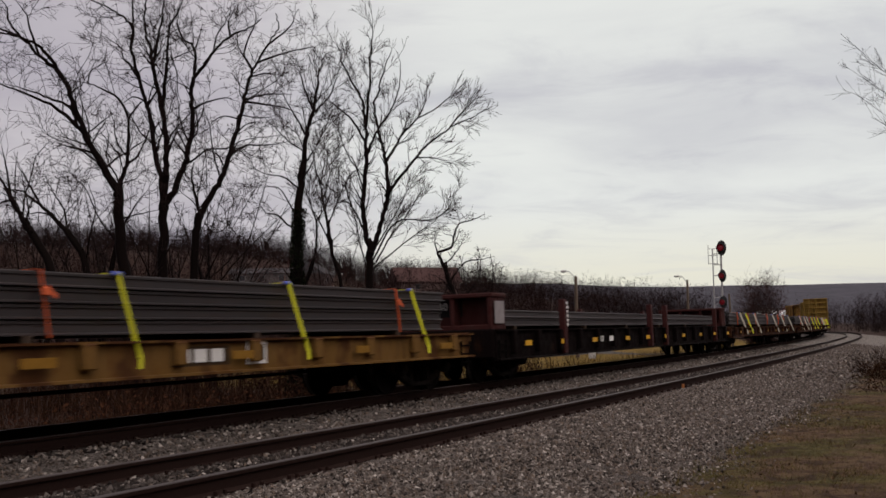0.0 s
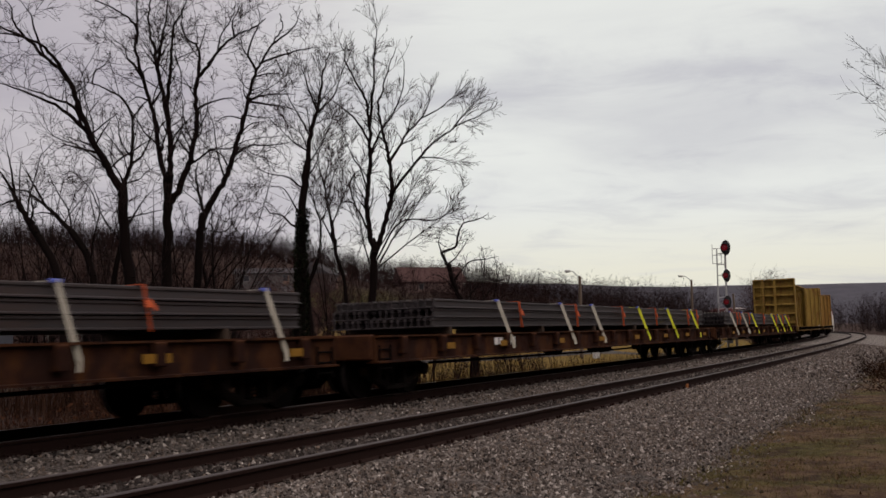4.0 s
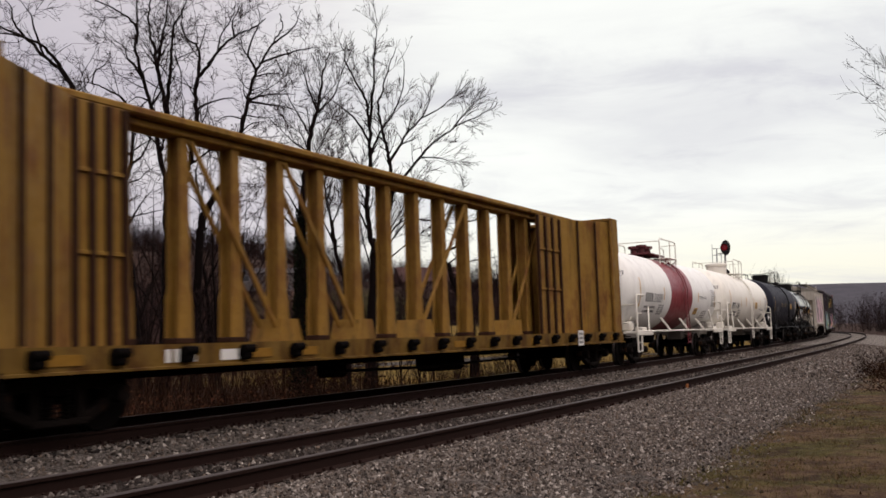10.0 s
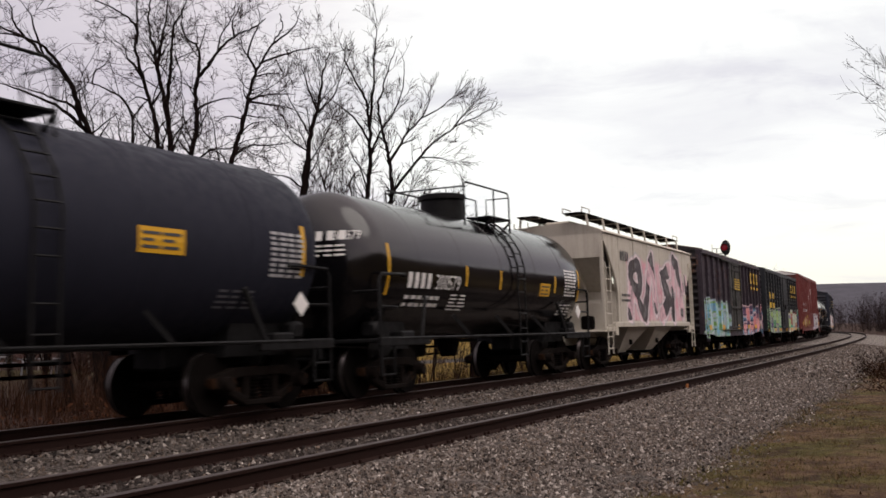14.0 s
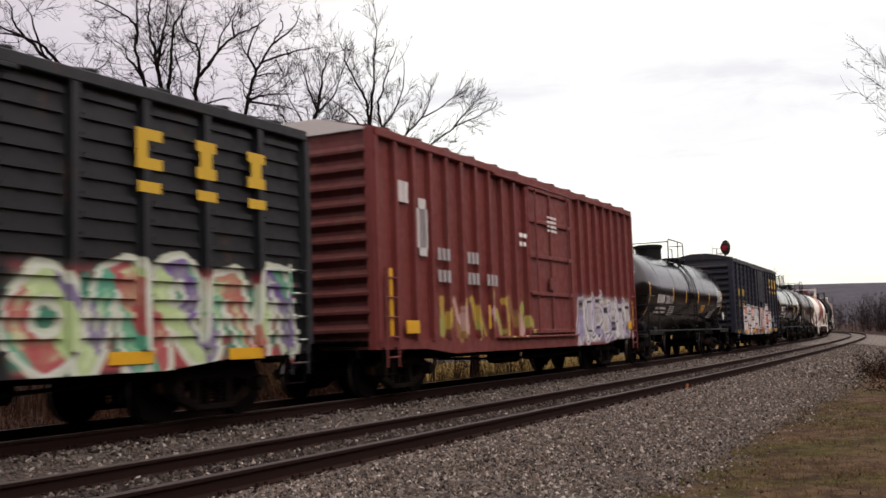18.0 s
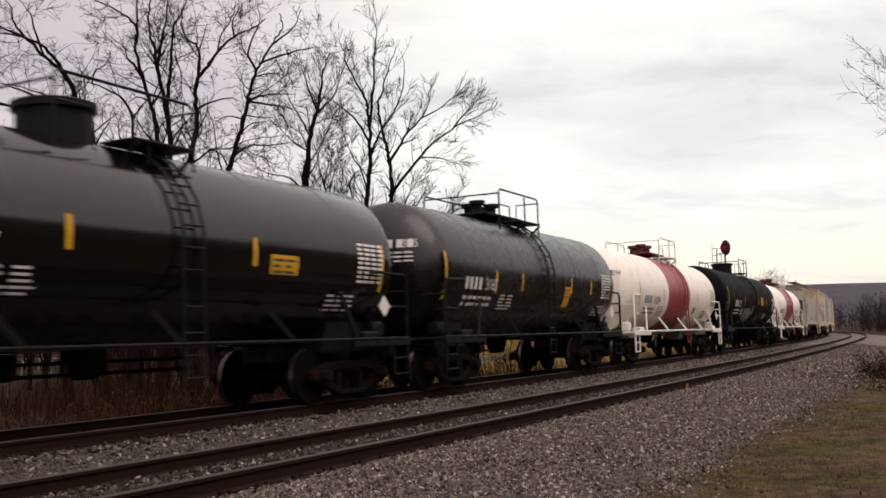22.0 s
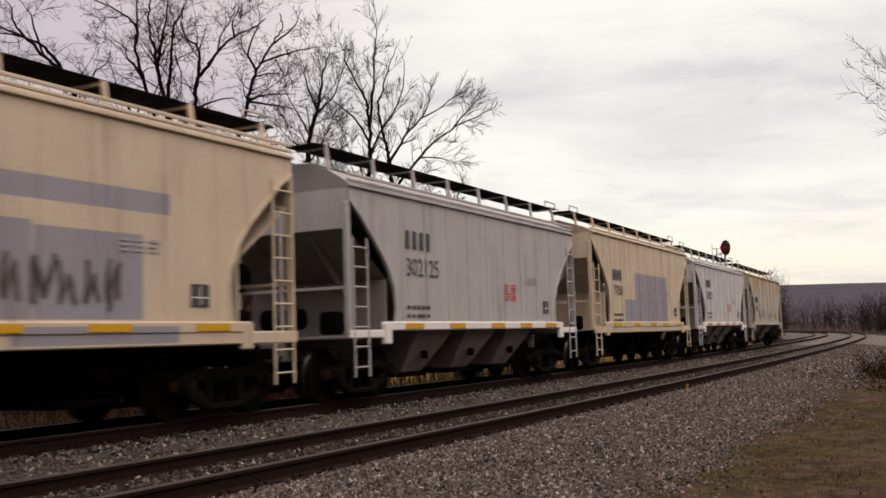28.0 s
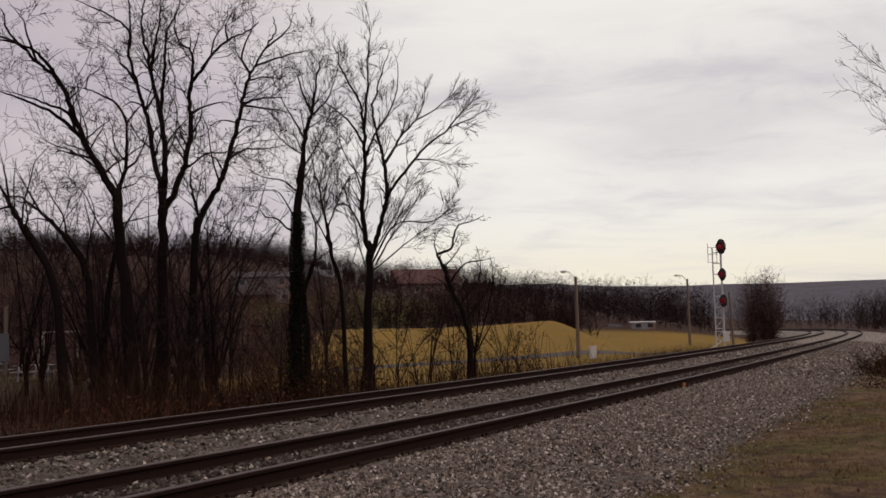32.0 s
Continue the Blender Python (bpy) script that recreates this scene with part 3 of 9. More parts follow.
def from_line(x, y):
    """Arc length and side distance of points of the plan."""
    x, y = np.asarray(x, float).ravel(), np.asarray(y, float).ravel()
    step = 8
    bx, by = LX[::step], LY[::step]
    best = np.empty(len(x), int)
    for a in range(0, len(x), 20000):
        d = (x[a:a + 20000, None] - bx) ** 2 + (y[a:a + 20000, None] - by) ** 2
        best[a:a + 20000] = d.argmin(1)
    i = best * step
    th = LTH[i]
    ds = (x - LX[i]) * np.cos(th) + (y - LY[i]) * np.sin(th)
    s = LS[i] + ds
    px, py, th = on_line(s)
    lat = (x - px) * np.sin(th) - (y - py) * np.cos(th)
    return s, lat


def car_pose(s, reach):
    """Pose of a car whose middle is at s and whose trucks stand reach metres before and behind; x runs along the train to its tail."""
    ax, ay, _ = on_line(s - reach)
    bx, by, _ = on_line(s + reach)
    th = math.atan2(by - ay, bx - ax)
    return Matrix.Translation(((ax + bx) / 2, (ay + by) / 2, 0.0)) @ pose(0, 0, 0, 0, 0, math.degrees(th)) @ pose(0, 0, 0, -math.degrees(CANT))


# ---- land ----
def smooth(x, a, b):
    t = np.clip((np.asarray(x, float) - a) / (b - a), 0, 1)
    return t * t * (3 - 2 * t)


def waves(x, y, k, seed=0.0):
    """Cheap rolling noise, about -1 to 1."""
    return (np.sin(x * k + 1.7 + seed) * np.cos(y * k * 0.83 + seed * 2.1) + 0.5 * np.sin(x * k * 2.3 + y * k * 1.9 + seed * 3.3)
            + 0.25 * np.sin(x * k * 4.7 - y * k * 5.1 + seed)) / 1.75


CREST_U = [-0.6, -0.32, -0.230, -0.165, -0.120, -0.076, 0.04, 0.096, 0.146, 0.234, 0.362, 0.401, 0.6]
CREST_A = [0.104, 0.102, 0.099, 0.093, 0.084, 0.070, 0.060, 0.052, 0.044, 0.040, 0.039, 0.043, 0.050]


def crest(x, y):
    """Height to which the wooded skyline rises in each direction, at that distance."""
    return EYE_Z + np.hypot(x, y) * np.interp(x / np.maximum(y, 1.0), CREST_U, CREST_A)


def land(x, y):
    """Height of the ground."""
    x, y = np.asarray(x, float), np.asarray(y, float)
    shape = x.shape
    s, lat = from_line(x, y)
    xr, yr = x.ravel(), y.ravel()
    # open country beyond the line: a low field that rises to a knoll, woods and hills behind
    z = -1.35 + 0.10 * waves(xr, yr, 0.12, 1.0)
    knoll = smooth(yr, 72, 116) * (1 - 0.66 * smooth(xr, 12, 18.0) - 0.34 * smooth(xr, 18, 30))
    z = z + knoll * (3.0 + 0.5 * np.exp(-((xr - 14) / 7) ** 2))
    z = z + smooth(yr, 90, 145) * smooth(xr, 14, 30) * 1.2
    z = z + smooth(yr, 125, 260) * (1 - smooth(xr + 0.12 * yr, -10, 95)) * 25
    z = z + smooth(yr, 250, 420) * (1 - smooth(xr - 0.1 * yr, -80, 200)) * 8
    # picnic lawn a little above the field
    z = z + 0.85 * np.exp(-((xr + 21) / 7) ** 2 - ((yr - 50) / 8) ** 2)
    r = np.hypot(xr, yr)
    z = np.where(yr > 125, np.minimum(z, EYE_Z + (crest(xr, yr) - EYE_Z) * (1 - 0.45 * smooth(yr, 250, 360)) - 5.6 + 1.0 * waves(xr, yr, 0.16, 5.0) + 0.5 * waves(xr, yr, 0.43, 2.0)), z)
    z = z + smooth(r, 900, 2000) * (78 + 10 * waves(xr, yr, 0.0021, 2.0) + 5 * waves(xr, yr, 0.006, 4.0))
    # flat verge on the viewer's side
    near = -0.36 + 0.05 * waves(xr, yr, 0.8, 3.0) + 0.02 * waves(xr, yr, 3.1, 1.0)
    near = near + smooth(lat, 14, 60) * 1.5
    # unseen bank added behind the viewer and beyond the verge, to block low sky
    near = near + 15 * smooth(lat, 13, 46) * smooth(xr - 0.55 * yr, 4, 16)
    side = smooth(lat, 5.5, 8.0)
    z = z * (1 - side * (1 - smooth(r, 160, 320))) + near * side * (1 - smooth(r, 160, 320))
    # the bed cuts through: ground stays below it
    bed = np.where(lat > 2, np.where(lat < 7.6, -0.75, z), np.where(lat > -3.2, -0.9, z))
    cut = smooth(-lat, 3.0, 22) * (lat < 2) + smooth(lat, 8.2, 30) * (lat > 2)
    low = np.minimum(z, np.where(lat < 2, -1.25, -0.36 + 0.05 * waves(xr, yr, 0.8, 3.0) + 0.02 * waves(xr, yr, 3.1, 1.0)))
    z = np.where((lat > -3.2) & (lat < 7.6), bed, low * (1 - cut) + z * cut)
    return z.reshape(shape)


def zones(x, y):
    s, lat = from_line(x, y)
    x, y = np.ravel(x), np.ravel(y)
    field = smooth(y, 44, 50) * (1 - smooth(y - 28 * smooth(x, 14, 22), 113, 121)) * (lat < 0) * (1 - smooth(x, 36, 50)) * smooth(x, -17, -8)
    verge = smooth(lat, 5, 8) * (1 - smooth(np.hypot(x, y), 60, 90))
    lawn = np.exp(-(((x + 17) / 14) ** 2 + ((y - 150) / 16) ** 2)) * 1.3
    lawn += 0.8 * np.exp(-(((x + 24) / 7) ** 2 + ((y - 55) / 9) ** 2))
    return np.stack([field, verge, np.clip(lawn, 0, 1)], 1)


def axis(parts):
    out = []
    for a, b, step in parts:
        out.append(np.arange(a, b, step))
    return np.concatenate(out)


def build_ground():
    gx = axis([(-3000, -600, 120), (-600, -150, 25), (-150, -40, 4), (-40, 40, 0.6), (40, 150, 4), (150, 600, 25), (600, 3001, 120)])
    gy = axis([(-900, -100, 80), (-100, -20, 8), (-20, 5, 1.2), (5, 60, 0.6), (60, 140, 1.5), (140, 400, 8), (400, 1000, 40), (1000, 3401, 100)])
    X, Y = np.meshgrid(gx, gy)
    Z = land(X, Y)
    n, m = X.shape
    idx = np.arange(n * m).reshape(n, m)
    faces = np.stack([idx[:-1, :-1], idx[:-1, 1:], idx[1:, 1:], idx[1:, :-1]], -1).reshape(-1, 4)
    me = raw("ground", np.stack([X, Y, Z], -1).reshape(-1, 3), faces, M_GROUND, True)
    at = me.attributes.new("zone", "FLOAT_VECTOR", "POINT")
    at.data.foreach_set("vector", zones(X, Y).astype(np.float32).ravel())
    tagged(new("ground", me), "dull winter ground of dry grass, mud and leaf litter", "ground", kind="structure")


build_ground()


def sweep(prof, s0, s1, step, closed=False, lat0=0.0):
    """A cross-section (side, height) drawn along the line."""
    ss = np.arange(s0, s1 + step / 2, step)
    k = len(prof)
    v = np.empty((len(ss), k, 3))
    for j, (lat, z) in enumerate(prof):
        x, y, _ = on_line(ss, lat + lat0)
        v[:, j] = np.stack([x, y, np.full(len(ss), z)], 1)
    idx = np.arange(len(ss) * k).reshape(len(ss), k)
    js = range(k if closed else k - 1)
    f = np.concatenate([np.stack([idx[:-1, j], idx[:-1, (j + 1) % k], idx[1:, (j + 1) % k], idx[1:, j]], 1) for j in js])
    return v, f


# ballast: shoulders, cribs and the gap between the tracks
BED = [(-4.6, -1.6), (-3.4, -1.0), (-2.0, -0.30), (-1.3, -0.19), (0, -0.185), (1.3, -0.17), (2.06, -0.25), (2.8, -0.19), (4.1, -0.185),
       (5.4, -0.165), (6.2, -0.23), (7.2, -0.36), (8.0, -0.42), (8.8, -0.52)]


def bed_height(lat):
    return np.interp(lat, [p[0] for p in BED], [p[1] for p in BED])


def build_bed():
    fine = [(l, float(bed_height(l))) for l in np.arange(-4.6, 8.81, 0.2)]
    bed = thing("track_bed", "grey crushed-stone ballast bed under two tracks", "ballast", kind="structure")
    for s0, s1, step in ((-560, -46, 4), (-46, 40, 0.25), (40, 480, 2)):
        v, f = sweep(fine, s0, s1, step)
        if step < 1:
            v[..., 2] += 0.025 * waves(v[..., 0], v[..., 1], 7.0, 1.0) + 0.02 * waves(v[..., 0], v[..., 1], 2.3, 2.0)
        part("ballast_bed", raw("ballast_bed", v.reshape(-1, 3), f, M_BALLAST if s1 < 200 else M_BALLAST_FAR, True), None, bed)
    # loose stones
    rng = np.random.default_rng(5)
    u = np.array([[0, 0, 1], [1, 0, 0], [0, 1, 0], [-1, 0, 0], [0, -1, 0], [0, 0, -1]], float)
    fc = np.array([[0, 1, 2], [0, 2, 3], [0, 3, 4], [0, 4, 1], [5, 2, 1], [5, 3, 2], [5, 4, 3], [5, 1, 4]])

    def scatter(n, s0, s1, l0, l1, r0, r1, name, mat=M_STONE, label="loose grey and pale crushed stones of the ballast"):
        s = s0 + (s1 - s0) * rng.random(n) ** 1.25
        l = rng.uniform(l0, l1, n)
        keep = (np.abs(np.abs(l) - 0.755) > 0.09) & (np.abs(np.abs(l - SPACING) - 0.755) > 0.09)
        edge = 7.75 + 0.4 * waves(s, s * 0.3, 0.9, 2.0) + 0.35 * rng.normal(size=n)
        keep &= l < edge
        s, l = s[keep], l[keep]
        n = len(s)
        x, y, _ = on_line(s, l)
        z = np.maximum(bed_height(l), np.where(l > 7.3, land(x, y) - 0.01, -9))
        r = rng.uniform(r0, r1, n) * rng.choice([0.75, 1.0, 1.35], n)
        sh = rng.uniform(0.8, 1.2, (n, 6, 1))
        sq = rng.uniform(0.65, 1.15, (n, 1, 3))
        p = u[None] * sh * sq * r[:, None, None] + rng.normal(size=(n, 6, 3)) * r[:, None, None] * 0.18
        a = rng.uniform(0, 6.28, n)
        t = rng.uniform(-0.9, 0.9, n)
        ca, sa, ct, st = np.cos(a), np.sin(a), np.cos(t), np.sin(t)
        px, py, pz = p[..., 0], p[..., 1] * ct[:, None] - p[..., 2] * st[:, None], p[..., 1] * st[:, None] + p[..., 2] * ct[:, None]
        p = np.stack([px * ca[:, None] - py * sa[:, None], px * sa[:, None] + py * ca[:, None], pz], -1)
        p += np.stack([x, y, z + r * 0.35], 1)[:, None]
        f = (fc[None] + 6 * np.arange(n)[:, None, None]).reshape(-1, 3)
        tagged(new(name, raw(name, p.reshape(-1, 3), f, mat)), label, "ballast", kind="stuff")
    scatter(104000, -27.5, -5, 5.0, 9.0, 0.012, 0.024, "ballast_stones")
    scatter(56000, -33, 6, -2.6, 5.0, 0.015, 0.029, "ballast_stones")
    scatter(15000, 4, 40, -2.4, 5.0, 0.022, 0.040, "ballast_stones")
    scatter(24000, -5, 40, 5.0, 8.8, 0.020, 0.038, "ballast_stones")
    # darker stones between the rails of both tracks
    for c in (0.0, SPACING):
        scatter(17000, -33, 12, c - 0.64, c + 0.64, 0.020, 0.034, "greasy_stones", M_CRIBSTONE, "dark crushed stones between the rails")


build_bed()

# rail section: base, web, head
RAIL = [(-0.07, -0.178), (-0.07, -0.166), (-0.012, -0.145), (-0.010, -0.05), (-0.036, -0.04), (-0.037, -0.008), (-0.028, 0.0),
        (0.028, 0.0), (0.037, -0.008), (0.036, -0.04), (0.010, -0.05), (0.012, -0.145), (0.07, -0.166), (0.07, -0.178)]


def build_tracks():
    tie = Mesh().box((0, 0, -0.27), (0.23, 2.6, 0.18), 0.012).data("tie", M_TIE)
    plate = Mesh()
    plate.box((0, 0, -0.176), (0.19, 0.36, 0.016), 0.004)
    for dx in (-0.06, 0.06):
        for dy in (-0.105, 0.105):
            plate.box((dx, dy, -0.15), (0.03, 0.035, 0.045), 0.006)
    plate.box((0.14, 0.0, -0.17), (0.05, 0.2, 0.03), 0.006)
    plate = plate.data("tie_plate", M_RAIL_SIDE)
    for lat0, label in ((0.0, "rusty railway track on crushed stone carrying the train"), (SPACING, "empty rusty railway track on crushed stone")):
        tr = thing("railway_track", label, "railway track", "tracks", kind="structure")
        for side in (-0.755, 0.755):
            prof = [(side + a, b + side * CANT) for a, b in RAIL]
            for s0, s1, step in ((-560, -46, 4), (-46, 150, 0.5), (150, 480, 3)):
                v, f = sweep(prof, s0, s1, step, True, lat0)
                me = raw("rail", v.reshape(-1, 3), f, [M_RAIL_SIDE, M_RAIL_TOP])
                k = len(f) // len(RAIL)
                mi = np.zeros(len(f), np.int32)
                for j in (5, 6, 7):
                    mi[j * k:(j + 1) * k] = 1
                me.polygons.foreach_set("material_index", mi)
                part("rail", me, None, tr)
        rng = random.Random(int(lat0 * 10))
        s = -34.0
        while s < 40:
            x, y, th = on_line(s, lat0)
            m = Matrix.Translation((x, y, 0)) @ pose(0, 0, 0, 0, 0, math.degrees(th) + rng.uniform(-0.8, 0.8)) @ pose(0, 0, 0, -math.degrees(CANT))
            part("tie", tie, None, tr, at=m @ pose(0, rng.uniform(-.04, .04), rng.uniform(-0.012, 0.004)))
            if s < 8:
                for side in (-0.755, 0.755):
                    part("tie_plate", plate, None, tr, at=m @ pose(0, side, 0.0))
            s += 0.52 if s < 8 else 0.62
    # small orange-brown marker clamped to the near rail
    x, y, th = on_line(-11.35, SPACING + 0.86)
    tag = thing("rail_marker", "small rust-orange marker block against the near rail", "marker", at=pose(x, y, -0.19, 0, 0, math.degrees(th)))
    part("plate", Mesh().box((0, 0, 0.06), (0.16, 0.03, 0.13), 0.008), plain("orange_rust", (0.26, 0.10, 0.035), 0.8), tag)


build_tracks()


# ---- the train ----
CARS = []           # car, middle at the clip's start, truck reach, wheelsets
WHEEL_R = 0.457


def truck_meshes():
    side = Mesh()
    side.prism([(-1.12, 0.40), (-1.14, 0.54), (-0.95, 0.60), (-0.62, 0.69), (0.62, 0.69), (0.95, 0.60), (1.14, 0.54), (1.12, 0.40), (0.80, 0.50),
                (0.5, 0.56), (-0.5, 0.56), (-0.80, 0.50)], -0.075, 0.075)
    for sg in (-1, 1):
        side.bar((sg * 1.0, 0, 0.46), (sg * 0.33, 0, 0.17), 0.14, 0.13, 0.02)
        side.bar((sg * 0.34, 0, 0.16), (sg * 0.34, 0, 0.60), 0.14, 0.11, 0.02)
        side.box((sg * 0.89, 0, 0.47), (0.30, 0.20, 0.22), 0.04)
    side.box((0, 0, 0.165), (0.86, 0.2, 0.09), 0.02)
    springs = Mesh()
    prof = []
    for k in range(5):
        prof += [(0.21 + k * 0.055, 0.06), (0.22 + k * 0.055, 0.085), (0.24 + k * 0.055, 0.085), (0.25 + k * 0.055, 0.06)]
    springs.lathe(prof + [(0.5, 0.11), (0.54, 0.11)], 10, "z")
    wheels = Mesh()
    for sg in (-1, 1):
        rim = [(-0.07, 0.35), (-0.07, 0.455), (-0.02, WHEEL_R), (0.055, WHEEL_R), (0.065, 0.484), (0.085, 0.484), (0.085, 0.37), (0.05, 0.34), (0.02, 0.17),
               (0.06, 0.13), (0.06, 0.07), (-0.10, 0.07), (-0.10, 0.13), (-0.02, 0.18), (-0.02, 0.33)]
        prof = [(t * -sg + sg * 0.755, r) for t, r in rim]
        i0 = len(wheels.f)
        wheels.lathe(prof, 28, "y", (0, 0, 0))
        for i in range(2 * 28, 3 * 28):
            wheels.mi[i0 + i] = 1
    wheels.lathe([(-1.05, 0.075), (1.05, 0.075)], 12, "y")
    cap = Mesh().lathe([(-0.15, 0.06), (-0.145, 0.10), (-0.10, 0.115), (0.0, 0.12)], 14, "y")
    for k in range(3):
        a = k * 2.094
        cap.box((0.07 * math.cos(a), -0.155, 0.07 * math.sin(a)), (0.03, 0.02, 0.03), 0.005)
    bolster = Mesh().box((0, 0, 0.58), (0.40, 2.1, 0.22), 0.05)
    bolster.box((0, 0, 0.70), (0.5, 0.5, 0.08), 0.02)
    for sg in (-1, 1):
        bolster.box((sg * 0.40, 0, 0.42), (0.10, 1.7, 0.13), 0.03)
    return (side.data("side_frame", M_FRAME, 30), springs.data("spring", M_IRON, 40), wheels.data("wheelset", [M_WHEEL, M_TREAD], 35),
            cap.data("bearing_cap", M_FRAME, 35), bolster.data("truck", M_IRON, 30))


SIDE_FRAME, SPRINGS, WHEELS, CAP, BOLSTER = truck_meshes()
COUPLER = None


def coupler_mesh():
    c = Mesh()
    c.box((-0.30, 0, 0.86), (0.70, 0.16, 0.18), 0.03)
    c.box((-0.68, 0.02, 0.86), (0.22, 0.30, 0.30), 0.06)
    c.box((-0.78, -0.10, 0.86), (0.16, 0.12, 0.28), 0.05)
    c.tube([(-0.35, -0.35, 0.80), (-0.55, -0.36, 0.62), (-0.80, -0.30, 0.50), (-0.95, -0.22, 0.46)], 0.025, 6)
    c.tube([(-0.02, -0.2, 0.95), (-0.08, -0.9, 0.92), (-0.10, -1.30, 0.90), (-0.10, -1.34, 0.72)], 0.018, 5)
    return c.data("coupler", M_IRON, 30)


COUPLER = coupler_mesh()


def running_gear(car, length, reach, wheel_group):
    """Two trucks with their wheels, and the couplers."""
    for sg in (-1, 1):
        bend = math.degrees(reach * 0.0011) * sg
        tr = part("truck", BOLSTER, None, car, "grimy cast-steel truck", at=pose(sg * reach, 0, 0, 0, 0, bend))
        for sy in (-1, 1):
            part("side_frame", SIDE_FRAME, None, tr, at=pose(0, sy * 1.0, 0))
            for dx in (-0.13, 0.13):
                part("spring", SPRINGS, None, tr, at=pose(dx, sy * 1.0, 0))
            for dx in (-0.89, 0.89):
                part("bearing_cap", CAP, None, tr, at=pose(dx, sy * 1.07, WHEEL_R, 0, 0, 0 if sy < 0 else 180))
        for dx in (-0.89, 0.89):
            w = part("wheelset", WHEELS, None, tr, at=pose(dx, 0, WHEEL_R))
            wheel_group.append((w, dx, sg * reach))
        part("coupler", COUPLER, None, car, at=pose(sg * (length / 2 - 0.78), 0, 0, 0, 0, 0 if sg < 0 else 180))


def car_start(name, label, category, front, back, inset=2.1, group="cars of the freight train"):
    """An empty car between two couplings; returns it with its half length."""
    car = thing(name, label, category, group)
    half = (back - front) / 2
    reach = half - inset
    wheels = []
    running_gear(car, back - front, reach, wheels)
    CARS.append((car, (front + back) / 2, reach, wheels))
    return car, half, reach


def surf_flat(y):
    return lambda x, h: (x, y, h)


def surf_tank(r, zc):
    return lambda x, h: (x, -(r + 0.007) * math.cos((h - zc) / r), zc + (r + 0.007) * math.sin((h - zc) / r))


def surf_head(h, r, zc, depth=0.72):
    """The domed front head of a tank, looked at from ahead."""
    def f(a, z):
        q = min(0.98, (a * a + (z - zc) ** 2) / (r * r))
        return (-h + depth * (1 - math.sqrt(1 - q)) - 0.008, -a, z)
    return f


def surf_end(x):
    return lambda a, h: (x, -a, h)


def bars(name, car, rects, mat, surf, label=""):
    """Flat painted rectangles (x, z, width, height) laid on a surface."""
    m = Mesh()
    for x, z, w, h in rects:
        k = max(1, int(h / 0.15))
        vs = [surf(x + a, z + h * i / k) for i in range(k + 1) for a in (0, w)]
        m.add(vs, [(2 * i, 2 * i + 1, 2 * i + 3, 2 * i + 2) for i in range(k)])
    me = bpy.data.meshes.new(name)
    me.from_pydata(m.v, [], m.f)
    me.materials.append(mat)
    return part(name, me, None, car, label)


def digits(car, body, x, z, h, mat, surf, wide=1.0):
    """Lettering in the built-in font, laid on a surface."""
    cu = bpy.data.curves.new("lettering", "FONT")
    cu.body, cu.size, cu.resolution_u = body, h / 0.70, 3
    tmp = bpy.data.objects.new("lettering", cu)
    me = bpy.data.meshes.new_from_object(tmp)
    bpy.data.objects.remove(tmp)
    co = np.empty(len(me.vertices) * 3, np.float32)
    me.vertices.foreach_get("co", co)
    co = co.reshape(-1, 3)
    out = [surf(x + float(a) * wide, z + float(b)) for a, b, _ in co]
    me.vertices.foreach_set("co", np.array(out, np.float32).ravel())
    me.materials.clear()
    me.materials.append(mat)
    me.update()
    return part("lettering", me, None, car)


def small_print(x, z, w, rows, h=0.05, gap=0.05, seed=1, split=3):
    """Rows of short bars that stand for writing too small to read."""
    rng = random.Random(seed)
    out = []
    for i in range(rows):
        a = x
        for _ in range(split):
            ww = w / split * rng.uniform(0.55, 0.92)
            out.append((a, z - i * (h + gap), ww, h))
            a += w / split
    return out


def mark(x, z, h, n=4, wide=0.62):
    """Plain blocks where the owner's initials stand."""
    return [(x + i * h * wide * 1.38, z, h * wide * 0.8, h) for i in range(n)]


def ladder(m, x, y, z0, z1, w=0.40, axis="x", rungs=None, r=0.016):
    n = rungs or max(2, int((z1 - z0) / 0.36) + 1)
    d = (w / 2, 0, 0) if axis == "x" else (0, w / 2, 0)
    for sg in (-1, 1):
        m.tube([(x + sg * d[0], y + sg * d[1], z0), (x + sg * d[0], y + sg * d[1], z1)], r * 1.3, 5)
    for i in range(n):
        z = z0 + (z1 - z0) * (i + 0.5) / n
        m.tube([(x - d[0], y - d[1], z), (x + d[0], y + d[1], z)], r, 5)
    return m


# -- flat cars with rails --
def rail_mesh(length):
    m = Mesh()
    m.loft([(a, b + 0.178) for a, b in RAIL], [-length / 2, length / 2])
    return m.data("rail", M_NEWRAIL)


def steel_material(name, color, end=False):
    mat, nt, b = node_tree(name)
    T = Tree(nt)
    n = T.noise(3.0, 6, 0.7, T.coords("Object", (0.4, 6, 6)))
    col = T.mix(T.random(), tuple(c * 0.75 for c in color), tuple(c * 1.3 for c in color))
    col = T.mix(T.step(n, 0.45, 0.75, 0, 0.6), col, (0.05, 0.024, 0.015))
    nt.links.new(col, b.inputs["Base Color"])
    b.inputs["Roughness"].default_value, b.inputs["Metallic"].default_value = 0.55, 0.35
    return mat


